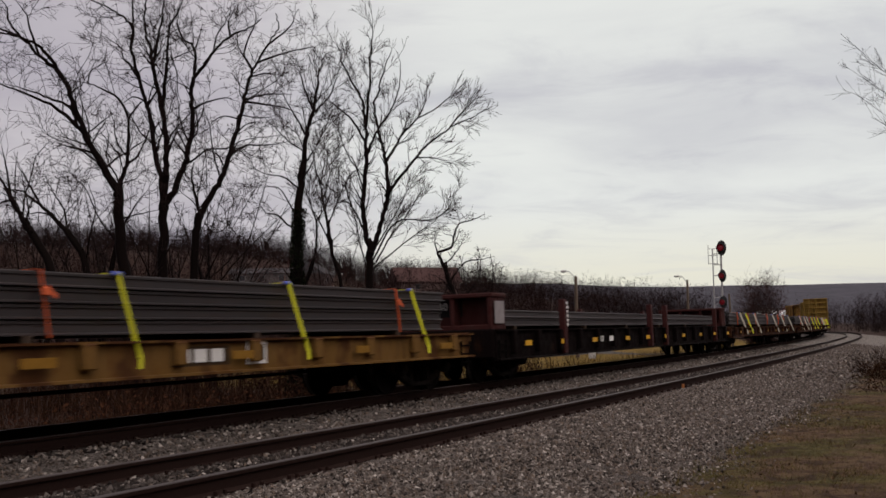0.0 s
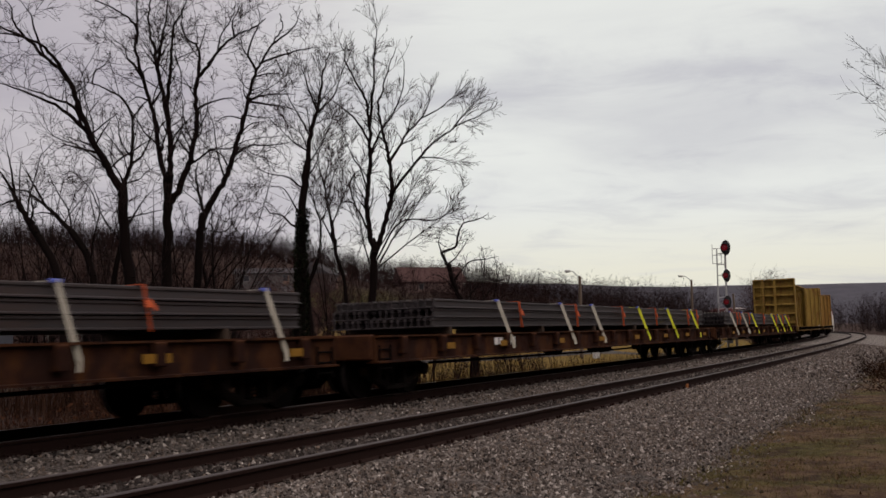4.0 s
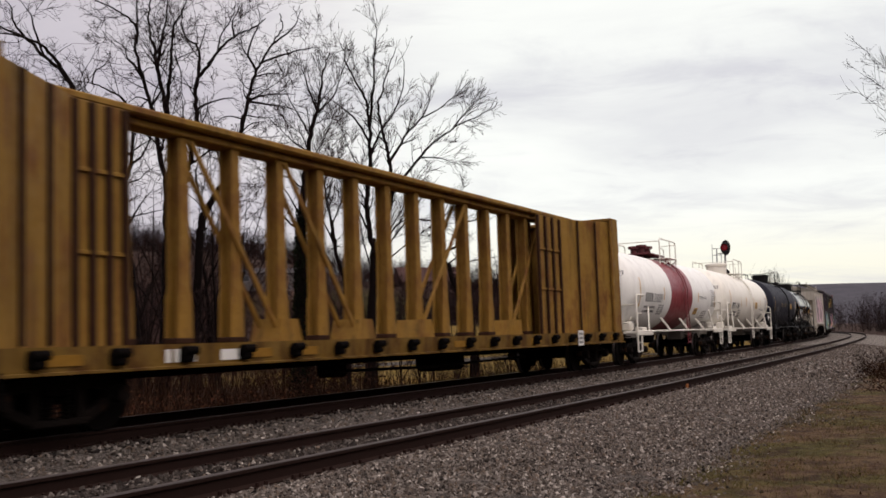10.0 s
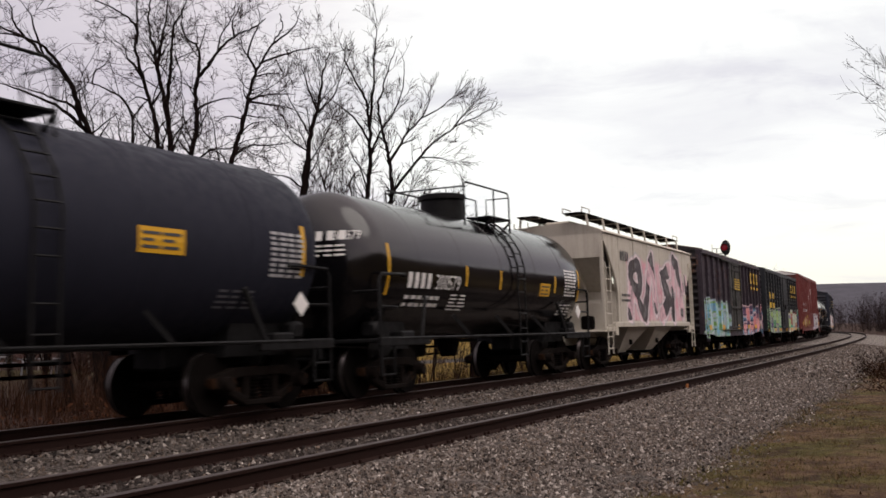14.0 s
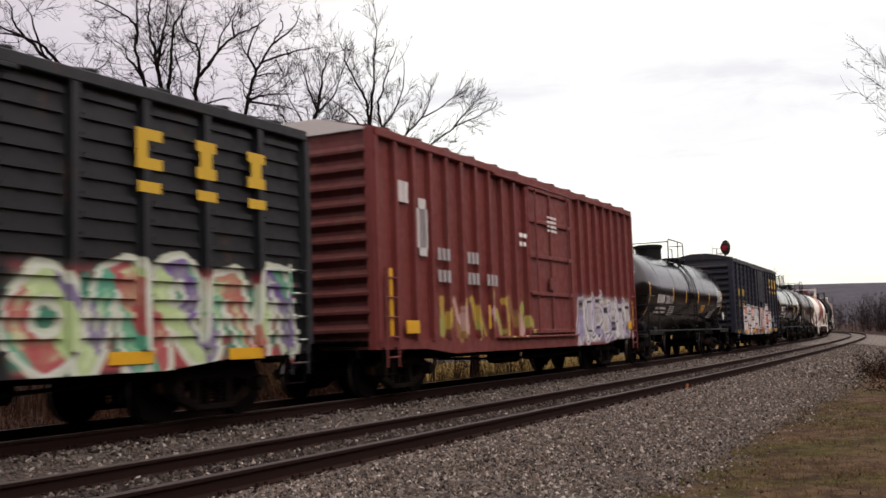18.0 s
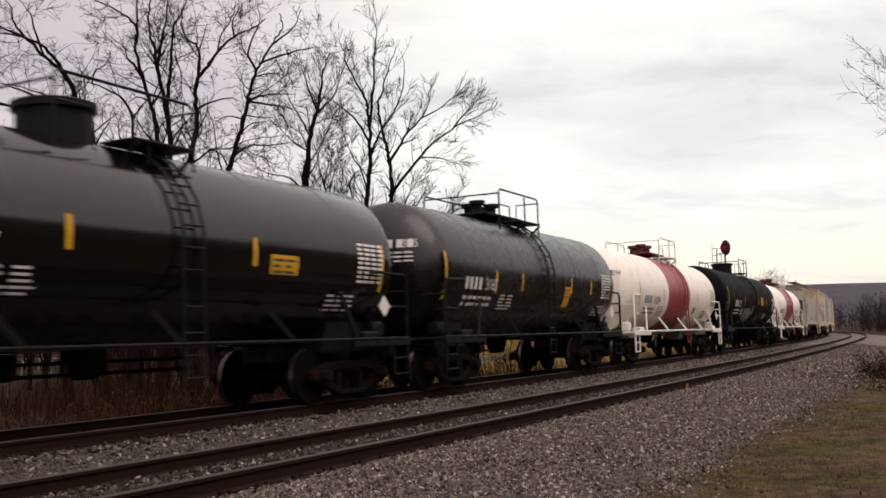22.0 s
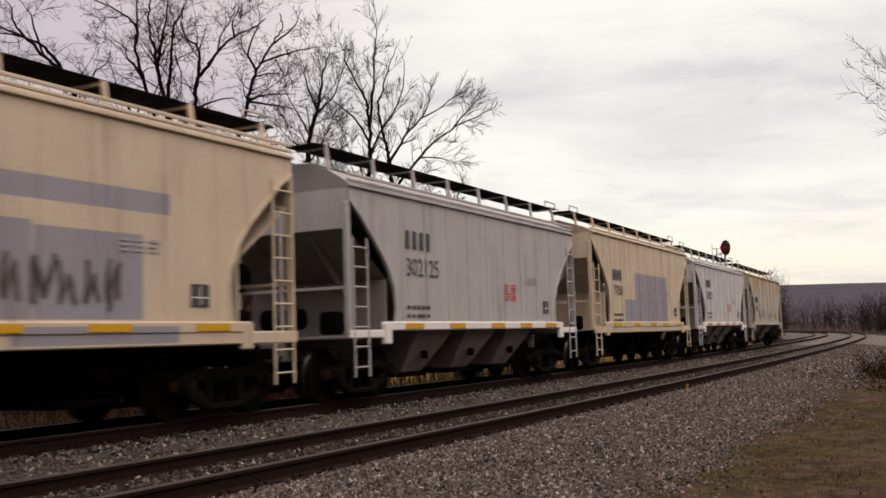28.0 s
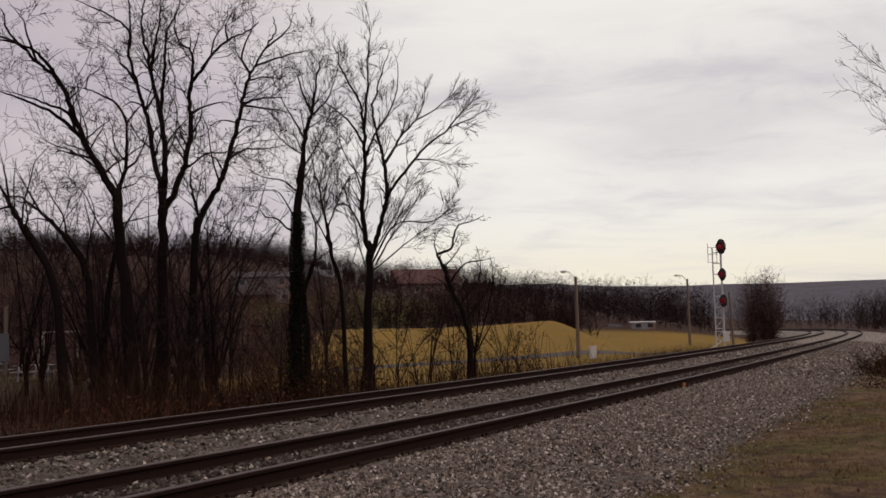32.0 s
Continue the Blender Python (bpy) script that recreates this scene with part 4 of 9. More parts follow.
M_NEWRAIL = steel_material("mill_scale_rail", (0.034, 0.029, 0.030))
M_STRAP = plain("yellow_strap", (0.66, 0.66, 0.03), 0.7, 0, 40, 0.15)
M_STRAPW = plain("pale_strap", (0.50, 0.47, 0.38), 0.7, 0, 40, 0.15)
M_BAND = plain("orange_band", (0.55, 0.10, 0.03), 0.7, 0, 40, 0.2)
M_BLUE = plain("blue_corner_guard", (0.08, 0.11, 0.42), 0.6, 0, 40, 0.2)
M_LUMBER = plain("grey_lumber", (0.05, 0.036, 0.027), 0.9, 0, 12, 0.3)
RAIL_80 = rail_mesh(24.6)


def flat_deck(car, half, reach, body, top=1.11, low=0.63, width=1.42):
    """Deck, sills and stake pockets of a long flat car."""
    h = half - 0.62
    part("deck", Mesh().span((-h, -width + 0.04, top - 0.10), (h, width - 0.04, top - 0.02), 0.02), M_LUMBER, car, "worn plank deck")
    sill = Mesh()
    sill.loft([(-0.13, low), (0.13, low), (0.13, low + 0.03), (0.04, low + 0.04), (0.04, top - 0.04), (0.12, top - 0.03), (0.12, top), (-0.12, top), (-0.12, top - 0.03), (-0.04, top - 0.04), (-0.04, low + 0.04), (-0.13, low + 0.03)], [-h, h])
    sill = sill.data("side_sill", body)
    for sg in (-1, 1):
        part("side_sill", sill, None, car, at=pose(0, sg * width, 0))
        part("end_sill", Mesh().span((sg * h - 0.08, -width, low + 0.05), (sg * h + 0.08, width, top + 0.02), 0.03), body, car)
        part("bolster", Mesh().span((sg * reach - 0.35, -width + 0.06, 0.74), (sg * reach + 0.35, width - 0.06, 1.0), 0.04), M_IRON, car)
        g = Mesh()
        ladder(g, sg * (h - 0.3), -width - 0.07, 0.45, 0.95, 0.4, rungs=3)
        part("step", g, M_IRON, car)
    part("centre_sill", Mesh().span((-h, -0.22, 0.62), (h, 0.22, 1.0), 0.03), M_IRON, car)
    p = Mesh()
    p.tube([(-reach + 1.6, -0.9, 0.55), (0, -0.95, 0.50), (reach - 1.6, -0.9, 0.55)], 0.03, 6)
    p.cut().box((1.5, -0.6, 0.62), (1.1, 0.5, 0.34), 0.08)
    p.cut().box((-2.6, -0.6, 0.66), (0.6, 0.4, 0.3), 0.06)
    part("brake_gear", p, M_IRON, car)
    pocket = Mesh().box((0, 0, (top + low) / 2 + 0.06), (0.20, 0.13, top - low - 0.16), 0.02).data("stake_pocket", body)
    n = 17
    for i in range(n):
        x = -h + 0.9 + (2 * h - 1.8) * i / (n - 1)
        for sg in (-1, 1):
            part("stake_pocket", pocket, None, car, at=pose(x, sg * (width + 0.10), 0))
    return h


M_DULLYELLOW = paint("grimy_reflector", (0.20, 0.10, 0.010), 0.7, 0.8, 0.4, (0.02, 0.012, 0.008), spec=0.15, rust_tone=0.4)


def reflectors(car, xs, z, y, w=0.55, h=0.13, mat=None):
    me = Mesh().box((0, 0, 0), (w, 0.012, h), 0.004).data("reflector", mat or M_YELLOW)
    for x in xs:
        part("reflector", me, None, car, at=pose(x, y, z))


def rail_load(front, back, layers, bottom, shift, straps, bands, pale=False, width=1.24):
    """A stack of new rails tied down on a car; it moves with the car."""
    load = thing("rail_stack", f"{'four' if layers == 4 else 'three'} layers of new steel rails tied down on a flat car", "rail stack", "rail stacks")
    half = (back - front) / 2
    pitch = 0.182
    n = int(2 * width / 0.152)
    rng = random.Random(layers + int(back))
    for j in range(layers):
        for i in range(n):
            y = (i - (n - 1) / 2) * 0.152
            part("rail", RAIL_80, None, load, at=pose(shift + rng.uniform(-0.06, 0.06) + 0.03 * (j - 1), y, bottom + j * (pitch + 0.012)))
    top = bottom + layers * (pitch + 0.012)
    edge = n * 0.152 / 2
    for x in (-11.6, -6.3, -2.1, 2.1, 6.3, 10.5):
        part("dunnage", Mesh().span((shift + x - 0.06, -edge, 1.09), (shift + x + 0.06, edge, bottom), 0.01), M_LUMBER, load)
    for x, c in straps:
        m = Mesh()
        m.bar((x, edge + 0.02, top + 0.006), (x, -edge - 0.02, top + 0.006), 0.075, 0.006)
        m.bar((x, -edge - 0.025, top + 0.01), (x + 0.06, -1.56, 0.90), 0.008, 0.075)
        m.cut().bar((x + 0.06, -1.57, 0.92), (x + 0.02, -1.60, 0.76), 0.008, 0.06)
        part("strap", m, {"y": M_STRAP, "w": M_STRAPW}[c], load, "yellow tie-down strap" if c == "y" else "pale tie-down strap")
        part("corner_guard", Mesh().box((x, -edge - 0.01, top), (0.16, 0.07, 0.05), 0.01), M_BLUE, load, "blue plastic corner guard")
    for x in bands:
        m = Mesh()
        m.bar((x, edge, top + 0.004), (x, -edge, top + 0.004), 0.07, 0.006)
        m.bar((x, -edge - 0.02, top), (x + 0.13, -edge - 0.02, bottom - 0.03), 0.008, 0.05)
        m.cut().bar((x + 0.06, -edge - 0.05, top - 0.20), (x + 0.20, -edge - 0.06, top - 0.33), 0.01, 0.05)
        m.box((x + 0.05, -edge - 0.05, top - 0.26), (0.09, 0.05, 0.10), 0.01)
        part("band", m, M_BAND, load, "orange ratchet band")
    CARS.append((load, (front + back) / 2, half - 2.1, []))


def flat_car(front, back, color, label, layers, bottom, straps, bands, prints, shift=0.0, rust=0.8, panels=()):
    pitch = (back - front - 1.24 - 1.8) / 16
    body = paint("flat_car_paint", color, 0.8, 0.7, rust, (0.02, 0.012, 0.009), spec=0.05, rust_tone=0.35, panels=panels, runs=(pitch, 0.63, 1.12))
    car, half, reach = car_start("flat_car", label, "flat car", front, back)
    h = flat_deck(car, half, reach, body)
    reflectors(car, [-11, -8.2, -4.6, -1.2, 2.4, 6.0, 9.2, 12.2], 0.88, -1.445 - 0.12, 0.5, 0.12, M_DULLYELLOW)
    bars("stencil", car, prints, M_WHITE, surf_flat(-1.48), "faded white stencils")
    rail_load(front, back, layers, bottom, shift, straps, bands)


def bulkhead_flat(front, back):
    """Dark car with low bulkheads at its ends and side stakes, loaded with rails."""
    body = paint("dark_oxide", (0.0045, 0.0026, 0.0024), 0.8, 0.5, 0.2, (0.004, 0.003, 0.0026), spec=0.04, rust_tone=0.3)
    red = paint("oxide_red", (0.036, 0.009, 0.008), 0.75, 0.5, 0.3, (0.02, 0.012, 0.009), spec=0.15, rust_tone=0.35)
    car, half, reach = car_start("bulkhead_flat_car", "dark oxide-red flat car with end bulkheads and side stakes", "flat car", front, back)
    h = flat_deck(car, half, reach, body, 1.18, 0.50, 1.44)
    for sg in (-1, 1):
        x = sg * (h - 0.35)
        b = Mesh()
        b.span((x - 0.40, -1.42, 1.18), (x + 0.40, 1.42, 1.30), 0.02)
        for y in (-1.36, -0.45, 0.45, 1.36):
            b.span((x - 0.40, y - 0.05, 1.18), (x + 0.40, y + 0.05, 1.95), 0.015)
        b.span((x - 0.04, -1.42, 1.18), (x + 0.04, 1.42, 1.98), 0.02)
        b.span((x - 0.42, -1.44, 1.90), (x + 0.42, 1.44, 2.0), 0.02)
        part("bulkhead", b, red, car, "dull red steel end bulkhead")
    bars("graffiti", car, [(-h + 0.05, 1.32, 0.55, 0.5)], paint("pale_spray", (0.22, 0.20, 0.20), 0.7, 0.6, 0.3), surf_flat(-1.452), "pale spray-painted scrawl")
    st = Mesh().span((-0.11, -0.08, 0.55), (0.11, 0.08, 1.93), 0.02).data("stake", red)
    for x in (-9.2, -0.5, 1.6, 10.3):
        for sg in (-1, 1):
            part("stake", st, None, car, at=pose(x, sg * 1.56, 0))
    bars("stencil", car, small_print(-9.14, 1.80, 0.18, 6, 0.07, 0.04, 3, 1), M_WHITE, surf_flat(-1.645), "white chalky marks on a stake")
    reflectors(car, [-11.8, -9.3, -6.7, -3.4, -1.0, 1.5, 4.2, 7.2, 10.0, 13.0], 0.86, -1.60, 0.42, 0.12)
    bars("stencil", car, mark(-6.2, 0.80, 0.16, 2, 0.9) + [(-5.3, 0.80, 0.40, 0.15)], M_WHITE, surf_flat(-1.592))
    digits(car, "230", -0.18, 1.66, 0.17, M_WHITE, surf_end(-h + 0.30))
    bars("number_panel", car, [(-0.55, 1.5, 1.1, 0.42)], M_BLACK, surf_end(-h + 0.306 - 0.001))
    rail_load(front, back, 2, 1.27, 0.0, [], [])


# -- centre-beam cars --
def centre_beam(front, back, style):
    ochre = paint("ochre_paint", (0.20, 0.128, 0.026) if style == 0 else (0.205, 0.115, 0.022), 0.65, 0.85, 0.85 if style == 0 else 1.2, (0.045, 0.030, 0.012), spec=0.12, rust_tone=0.5)
    rusty = paint("rusted_ochre", (0.030, 0.014, 0.008), 0.8, 0.8, 0.3, (0.012, 0.007, 0.005), spec=0.06, rust_tone=0.35) if style else ochre
    worn = paint("worn_ochre_sill", (0.13, 0.075, 0.016), 0.75, 0.9, 1.3, (0.014, 0.008, 0.005), spec=0.08, rust_tone=0.22)
    car, half, reach = car_start("centre_beam_car", "empty ochre-yellow centre-beam lumber car with rusty sills" if style == 0 else
                                 "empty rust-streaked orange-yellow centre-beam lumber car", "lumber car", front, back, 2.4)
    h = half - 0.66
    part("floor", Mesh().span((-h, -1.36, 0.98), (h, 1.36, 1.06), 0.015), ochre, car, "rusty steel floor")
    sill = Mesh()
    sill.loft([(-0.10, 0.74), (0.10, 0.74), (0.10, 0.77), (0.05, 0.78), (0.05, 1.06), (-0.05, 1.06), (-0.05, 0.78), (-0.10, 0.77)], [-h, h])
    sill = sill.data("side_sill", worn)
    for sg in (-1, 1):
        part("side_sill", sill, None, car, at=pose(0, sg * 1.40, 0))
    winch = Mesh()
    winch.box((0, 0, 0.90), (0.22, 0.14, 0.17), 0.04)
    winch.lathe([(-0.13, 0.06), (0.13, 0.06)], 10, "x", (0, -0.05, 0.97))
    winch = winch.data("winch", M_IRON, 40)
    n = 18
    for i in range(n):
        x = -h + 1.0 + (2 * h - 2.0) * i / (n - 1)
        for sg in (-1, 1):
            part("winch", winch, None, car, at=pose(x, sg * 1.50, 0))
    part("centre_sill", Mesh().span((-h, -0.25, 0.60), (h, 0.25, 0.98), 0.03), M_IRON, car)
    for sg in (-1, 1):
        # end bulkhead: plate, flanges and ribs
        x0, x1 = sg * h, sg * (h - 0.62)
        b = Mesh()
        xp = sg * (h - 0.30)
        b.span((xp - 0.02, -1.38, 0.85), (xp + 0.02, 1.38, 4.42), 0.005)
        for sy in (-1, 1):
            b.span((x0, sy * 1.34, 0.80), (x1, sy * 1.42, 4.46), 0.02)
        b.span((x0, -1.42, 4.36), (x1, 1.42, 4.46), 0.02)
        part("bulkhead", b, ochre, car)
        rib = Mesh()
        for z in (1.35, 2.0, 2.65, 3.3, 3.9):
            rib.cut().span((min(x0, xp), -1.34, z - 0.07), (max(x0, xp), 1.34, z + 0.05), 0.02)
        part("bulkhead_rib", rib, ochre, car)
        post = Mesh()
        for y in (-0.05, 0.75):
            post.cut().span((x0 - sg * 0.01, y - 0.09, 0.85), (x0 - sg * 0.12, y + 0.09, 4.40), 0.02)
        part("bulkhead_post", post, ochre, car)
        lad = Mesh()
        ladder(lad, x0 + sg * 0.03, 1.12, 0.75, 4.2, 0.42, "y")
        part("ladder", lad, ochre, car)
        pl = Mesh().span((x0 - sg * 0.05, -1.2, 0.99), (x0 + sg * 0.38, 1.2, 1.03), 0.01)
        part("end_platform", pl, M_GALV, car, "pale steel end platform")
        st = Mesh()
        ladder(st, sg * (h - 0.32), -1.47, 0.42, 0.80, 0.46, rungs=2)
        part("step", st, M_IRON, car)
    # top chord and the posts of the beam
    top = Mesh()
    top.span((-h + 0.5, -0.36, 4.36), (h - 0.5, 0.36, 4.48), 0.03)
    top.span((-h + 0.5, -0.20, 4.24), (h - 0.5, 0.20, 4.36), 0.02)
    part("top_chord", top, ochre, car)
    # posts every 1.245 m, wider at the foot
    xs = [-10.39 + 1.245 * i for i in range(16)] if style == 0 else [-8.97 + 1.25 * i for i in range(14)]
    post = Mesh()
    for y in (-0.115, 0.115):
        post.prism([(-0.17, 1.06), (-0.15, 1.75), (-0.11, 1.9), (-0.10, 4.25), (0.10, 4.25), (0.11, 1.9), (0.15, 1.75), (0.17, 1.06)], y - 0.02, y + 0.02)
    post.span((-0.025, -0.115, 1.06), (0.025, 0.115, 4.25), 0.01)
    post = post.data("post", ochre)
    for x in xs:
        part("post", post, None, car, at=pose(x, 0, 0))
        part("post_foot", Mesh().span((x - 0.19, -0.15, 1.06), (x + 0.19, 0.15, 1.16), 0.02), rusty, car)
    if style == 0:
        slants = [(-9.1, -6.7, 0.19), (-6.6, -4.25, 0.19), (-4.1, -1.8, 0.17), (-1.65, 0.75, 0.17), (2.05, -0.35, 0.15), (4.6, 2.15, 0.15), (7.05, 4.7, 0.15), (8.6, 7.1, 0.13)]
        solid = ((1, 7.7),)
    else:
        slants = [(-4.1, -6.35, 0.10), (-1.6, -3.9, 0.10), (0.9, 3.4, 0.10), (5.9, 8.2, 0.10)]
        solid = ((-1, 8.05), (1, 7.3))
        for x in (-4.0, -1.5, 1.0, 6.0):
            part("gusset", Mesh().prism([(x - .35, 1.06), (x + .35, 1.06), (x + .22, 1.45), (x - .22, 1.45)], -0.31, 0.31), ochre, car)
    for a, b2, wd in slants:
        for y in (-0.165, 0.165):
            part("diagonal", Mesh().bar((a, y, 1.15), (b2, y, 4.20), 0.05, wd, 0.01), ochre, car)
    # slanted end plates from the beam out to the bulkheads, and the closed webs beside them
    for sg in (-1, 1):
        for sy in (-1, 1):
            m = Mesh()
            p = [(sg * 8.95, sy * 0.44), (sg * (h - 0.45), sy * 1.36), (sg * (h - 0.45), sy * 1.32), (sg * 8.95, sy * 0.40)]
            m.add([(x, y, 1.06) for x, y in p] + [(x, y, 4.35) for x, y in p], [(0, 1, 5, 4), (1, 2, 6, 5), (2, 3, 7, 6), (3, 0, 4, 7), (4, 5, 6, 7), (3, 2, 1, 0)])
            part("end_plate", m, ochre, car)
            for f in (0.33, 0.66):
                x, y = sg * (8.95 + (h - 9.4) * f), sy * (0.45 + 0.92 * f)
                part("stiffener", Mesh().span((x - 0.04, y - 0.02, 1.08), (x + 0.04, y + 0.05 * sy, 4.33), 0.01), rusty, car)
    for sg, near in solid:
        a, b2 = sg * 8.95, sg * near
        for y in (-0.42, 0.42):
            m = Mesh().span((a, y - 0.02, 1.06), (b2, y + 0.02, 4.34), 0.006)
            for k in range(4):
                x = a + (b2 - a) * k / 3
                part("web_stiffener", Mesh().span((x - 0.05, y * 1.12 - 0.035, 1.06), (x + 0.05, y * 1.12 + 0.035, 4.32), 0.01), rusty, car)
            for z in (2.3, 3.4):
                m.span((a, y * 1.1 - 0.02, z - 0.03), (b2, y * 1.1 + 0.02, z + 0.03), 0.01)
            part("web_plate", m, ochre, car)
    bars("placard", car, [(h - 4.2, 0.72, 0.42, 0.40)], M_WHITE, surf_flat(-1.51), "white consolidated stencil panel")
    bars("placard_ink", car, small_print(h - 4.14, 1.0, 0.3, 3, 0.06, 0.05, 5, 2), M_DARKINK, surf_flat(-1.514))
    reflectors(car, [-h + 1.4, -6.4, -5.2, 0.3, 4.4, h - 1.0], 0.90, -1.46, 0.6, 0.13, M_DULLYELLOW)
    bars("stencil", car, mark(-h + 3.1, 0.82, 0.17, 4, .7) + [(-h + 4.2, 0.82, 0.6, 0.15)], M_WHITE, surf_flat(-1.456))
    g = Mesh()
    g.tube([(-4, -0.9, 0.52), (0, -1.0, 0.46), (5, -0.9, 0.52)], 0.03, 6)
    g.cut().box((1.2, -0.5, 0.52), (1.3, 0.6, 0.36), 0.08)
    g.cut().box((-3.2, -0.6, 0.55), (0.5, 0.4, 0.3), 0.06)
    part("brake_gear", g, M_IRON, car)


# -- tank cars --
def tank_car(front, back, label, color, art=(), band=None, trim=None, rust=0.0, dirt=0.25, rough=0.38, r=1.44, zc=2.45, bar_mat=None, ink=None,
             number="", marks=4, num_x=0.12, num_z=2.75, num_h=0.30, shell_inset=0.68, dome="drum", small=True, placards=True, loops=True, top_x=0.0,
             strips=None, panels=(), board=None):
    p = list(panels)
    if band:
        p.append((band[0], band[1], 0.5, 5.0, band[2]))
    coat = paint("tank_paint", color, rough, dirt, rust, panels=p, art=art, spec=0.5 if rough < 0.45 else 0.05, fade=0.1, bump=0.06 if rough < 0.45 else 0.15)
    trim = trim or coat
    ink = ink or M_WHITE
    car, half, reach = car_start("tank_car", label, "tank car", front, back, 2.0)
    h = half - shell_inset
    depth = 0.72
    prof = [(-h + depth * (1 - math.cos(math.pi / 2 * k / 8)), max(0.01, r * math.sin(math.pi / 2 * k / 8))) for k in range(9)]
    for f in (0.12, 0.3, 0.5, 0.7, 0.88):
        x = -h + depth + 2 * (h - depth) * f
        prof += [(x - 0.02, r), (x - 0.012, r + 0.006), (x + 0.012, r + 0.006), (x + 0.02, r)]
    prof += [(-x, rr) for x, rr in reversed(prof[:9])]
    part("shell", Mesh().lathe(prof, 56, "x", (0, 0, zc)), coat, car, smooth=35)
    s = surf_tank(r, zc)
    top = zc + r
    # dome and top platform
    d = Mesh()
    if dome == "drum":
        d.lathe([(top - 0.12, 0.50), (top + 0.36, 0.50), (top + 0.37, 0.56), (top + 0.47, 0.56), (top + 0.50, 0.48), (top + 0.52, 0.1)], 24, "z", (top_x - 0.6, 0, 0))
    else:
        d.box((top_x - 0.2, 0, top + 0.10), (2.3, 1.2, 0.06), 0.02)
        for k in range(4):
            d.lathe([(top, 0.12), (top + 0.34, 0.12), (top + 0.36, 0.2), (top + 0.45, 0.2), (top + 0.47, 0.05)], 12, "z", (top_x - 1.0 + k * 0.42, (-0.2, 0.22)[k % 2], 0))
    part("manway", d, paint("manway_paint", tuple(c * 0.35 for c in band[2]), 0.6, 0.5, 0.2) if band else trim, car, smooth=40)
    pf = Mesh()
    pf.span((top_x - 0.2, -1.05, top - 0.06), (top_x + 1.0, -0.42, top - 0.02), 0.01)
    pf.cut()
    pf.span((top_x - 0.2, 0.42, top - 0.06), (top_x + 1.0, 1.05, top - 0.02), 0.01)
    for x in (top_x - 0.15, top_x + 0.95):
        pf.cut()
        pf.bar((x, -1.05, top - 0.08), (x, -0.75, top - 0.35), 0.05, 0.05)
    part("top_platform", pf, trim, car)
    hr = Mesh()
    z1 = top + 0.62
    for y in (-1.0, 1.0):
        hr.cut()
        hr.tube([(top_x - 1.5, y, top - 0.35), (top_x - 1.5, y, z1 - 0.08), (top_x - 1.42, y, z1), (top_x + 0.9, y, z1), (top_x + 1.0, y, z1 - 0.08), (top_x + 1.0, y, top - 0.35)], 0.022, 6)
        hr.tube([(top_x + 0.1, y, top - 0.35), (top_x + 0.1, y, z1)], 0.02, 6)
        hr.tube([(top_x - 1.5, y, top + 0.25), (top_x - 0.9, y, top + 0.25), (top_x - 0.85, y, top - 0.3)], 0.018, 6)
    hr.tube([(top_x + 1.0, -1.0, z1 - 0.1), (top_x + 1.0, -0.4, z1 - 0.1), (top_x + 1.0, -0.4, top)], 0.018, 6)
    hr.tube([(top_x - 1.5, -1.0, z1 - 0.1), (top_x - 1.5, 1.0, z1 - 0.1)], 0.018, 6)
    part("top_railing", hr, trim, car, smooth=40)
    # curved ladder by the dome
    ld = Mesh()
    for x in (top_x + 0.22, top_x + 0.62):
        ld.tube([(x, -(r + 0.09) * math.cos(a), zc + (r + 0.09) * math.sin(a)) for a in [1.25, 1.0, 0.7, 0.4, 0.1, -0.2]] + [(x, -1.50, 1.2), (x, -1.50, 0.55)], 0.022, 6)
    for k in range(8):
        a = 1.15 - k * 0.2
        ld.tube([(top_x + 0.22, -(r + 0.09) * math.cos(a), zc + (r + 0.09) * math.sin(a)), (top_x + 0.62, -(r + 0.09) * math.cos(a), zc + (r + 0.09) * math.sin(a))], 0.016, 5)
    for z in (0.6, 0.9, 1.2, 1.55):
        ld.tube([(top_x + 0.22, -1.5, z), (top_x + 0.62, -1.5, z)], 0.016, 5)
    part("ladder", ld, paint("ladder_paint", tuple(c * 0.8 for c in band[2]), 0.6, 0.5, 0.2) if band else trim, car, smooth=40)
    # frame: stub sills, saddles, side rails and platforms
    for sg in (-1, 1):
        x = sg * reach
        sd = Mesh()
        sd.prism([(x - 0.75, 0.85), (x - 0.5, 1.62), (x + 0.5, 1.62), (x + 0.75, 0.85)], -0.95, 0.95)
        sd.span((x - 1.3, -0.3, 0.68), (x + 1.3, 0.3, 1.1), 0.04)
        part("saddle", sd, SADDLE if trim is CREAM else trim, car)
        e0, e1 = sg * (half - 0.72), sg * (reach - 0.5)
        pl = Mesh()
        pl.span((e0, -1.5, 0.98), (sg * (half - 1.35), 1.5, 1.06), 0.02)
        pl.span((e0, -0.26, 0.70), (e1, 0.26, 1.02), 0.03)
        for y in (-1.5, 1.5):
            pl.span((e0, y - 0.04, 0.92), (sg * (half - 2.6), y + 0.04, 1.08), 0.015)
        part("end_platform", pl, trim, car)
        st = Mesh()
        for y in (-1.5, 1.5):
            st.cut()
            st.tube([(sg * (half - 0.78), y, 0.98), (sg * (half - 0.78), y, 0.42), (sg * (half - 1.25), y, 0.42), (sg * (half - 1.25), y, 0.98)], 0.03, 6)
            st.tube([(sg * (half - 0.78), y, 0.70), (sg * (half - 1.25), y, 0.70)], 0.02, 6)
        part("step", st, trim, car, smooth=40)
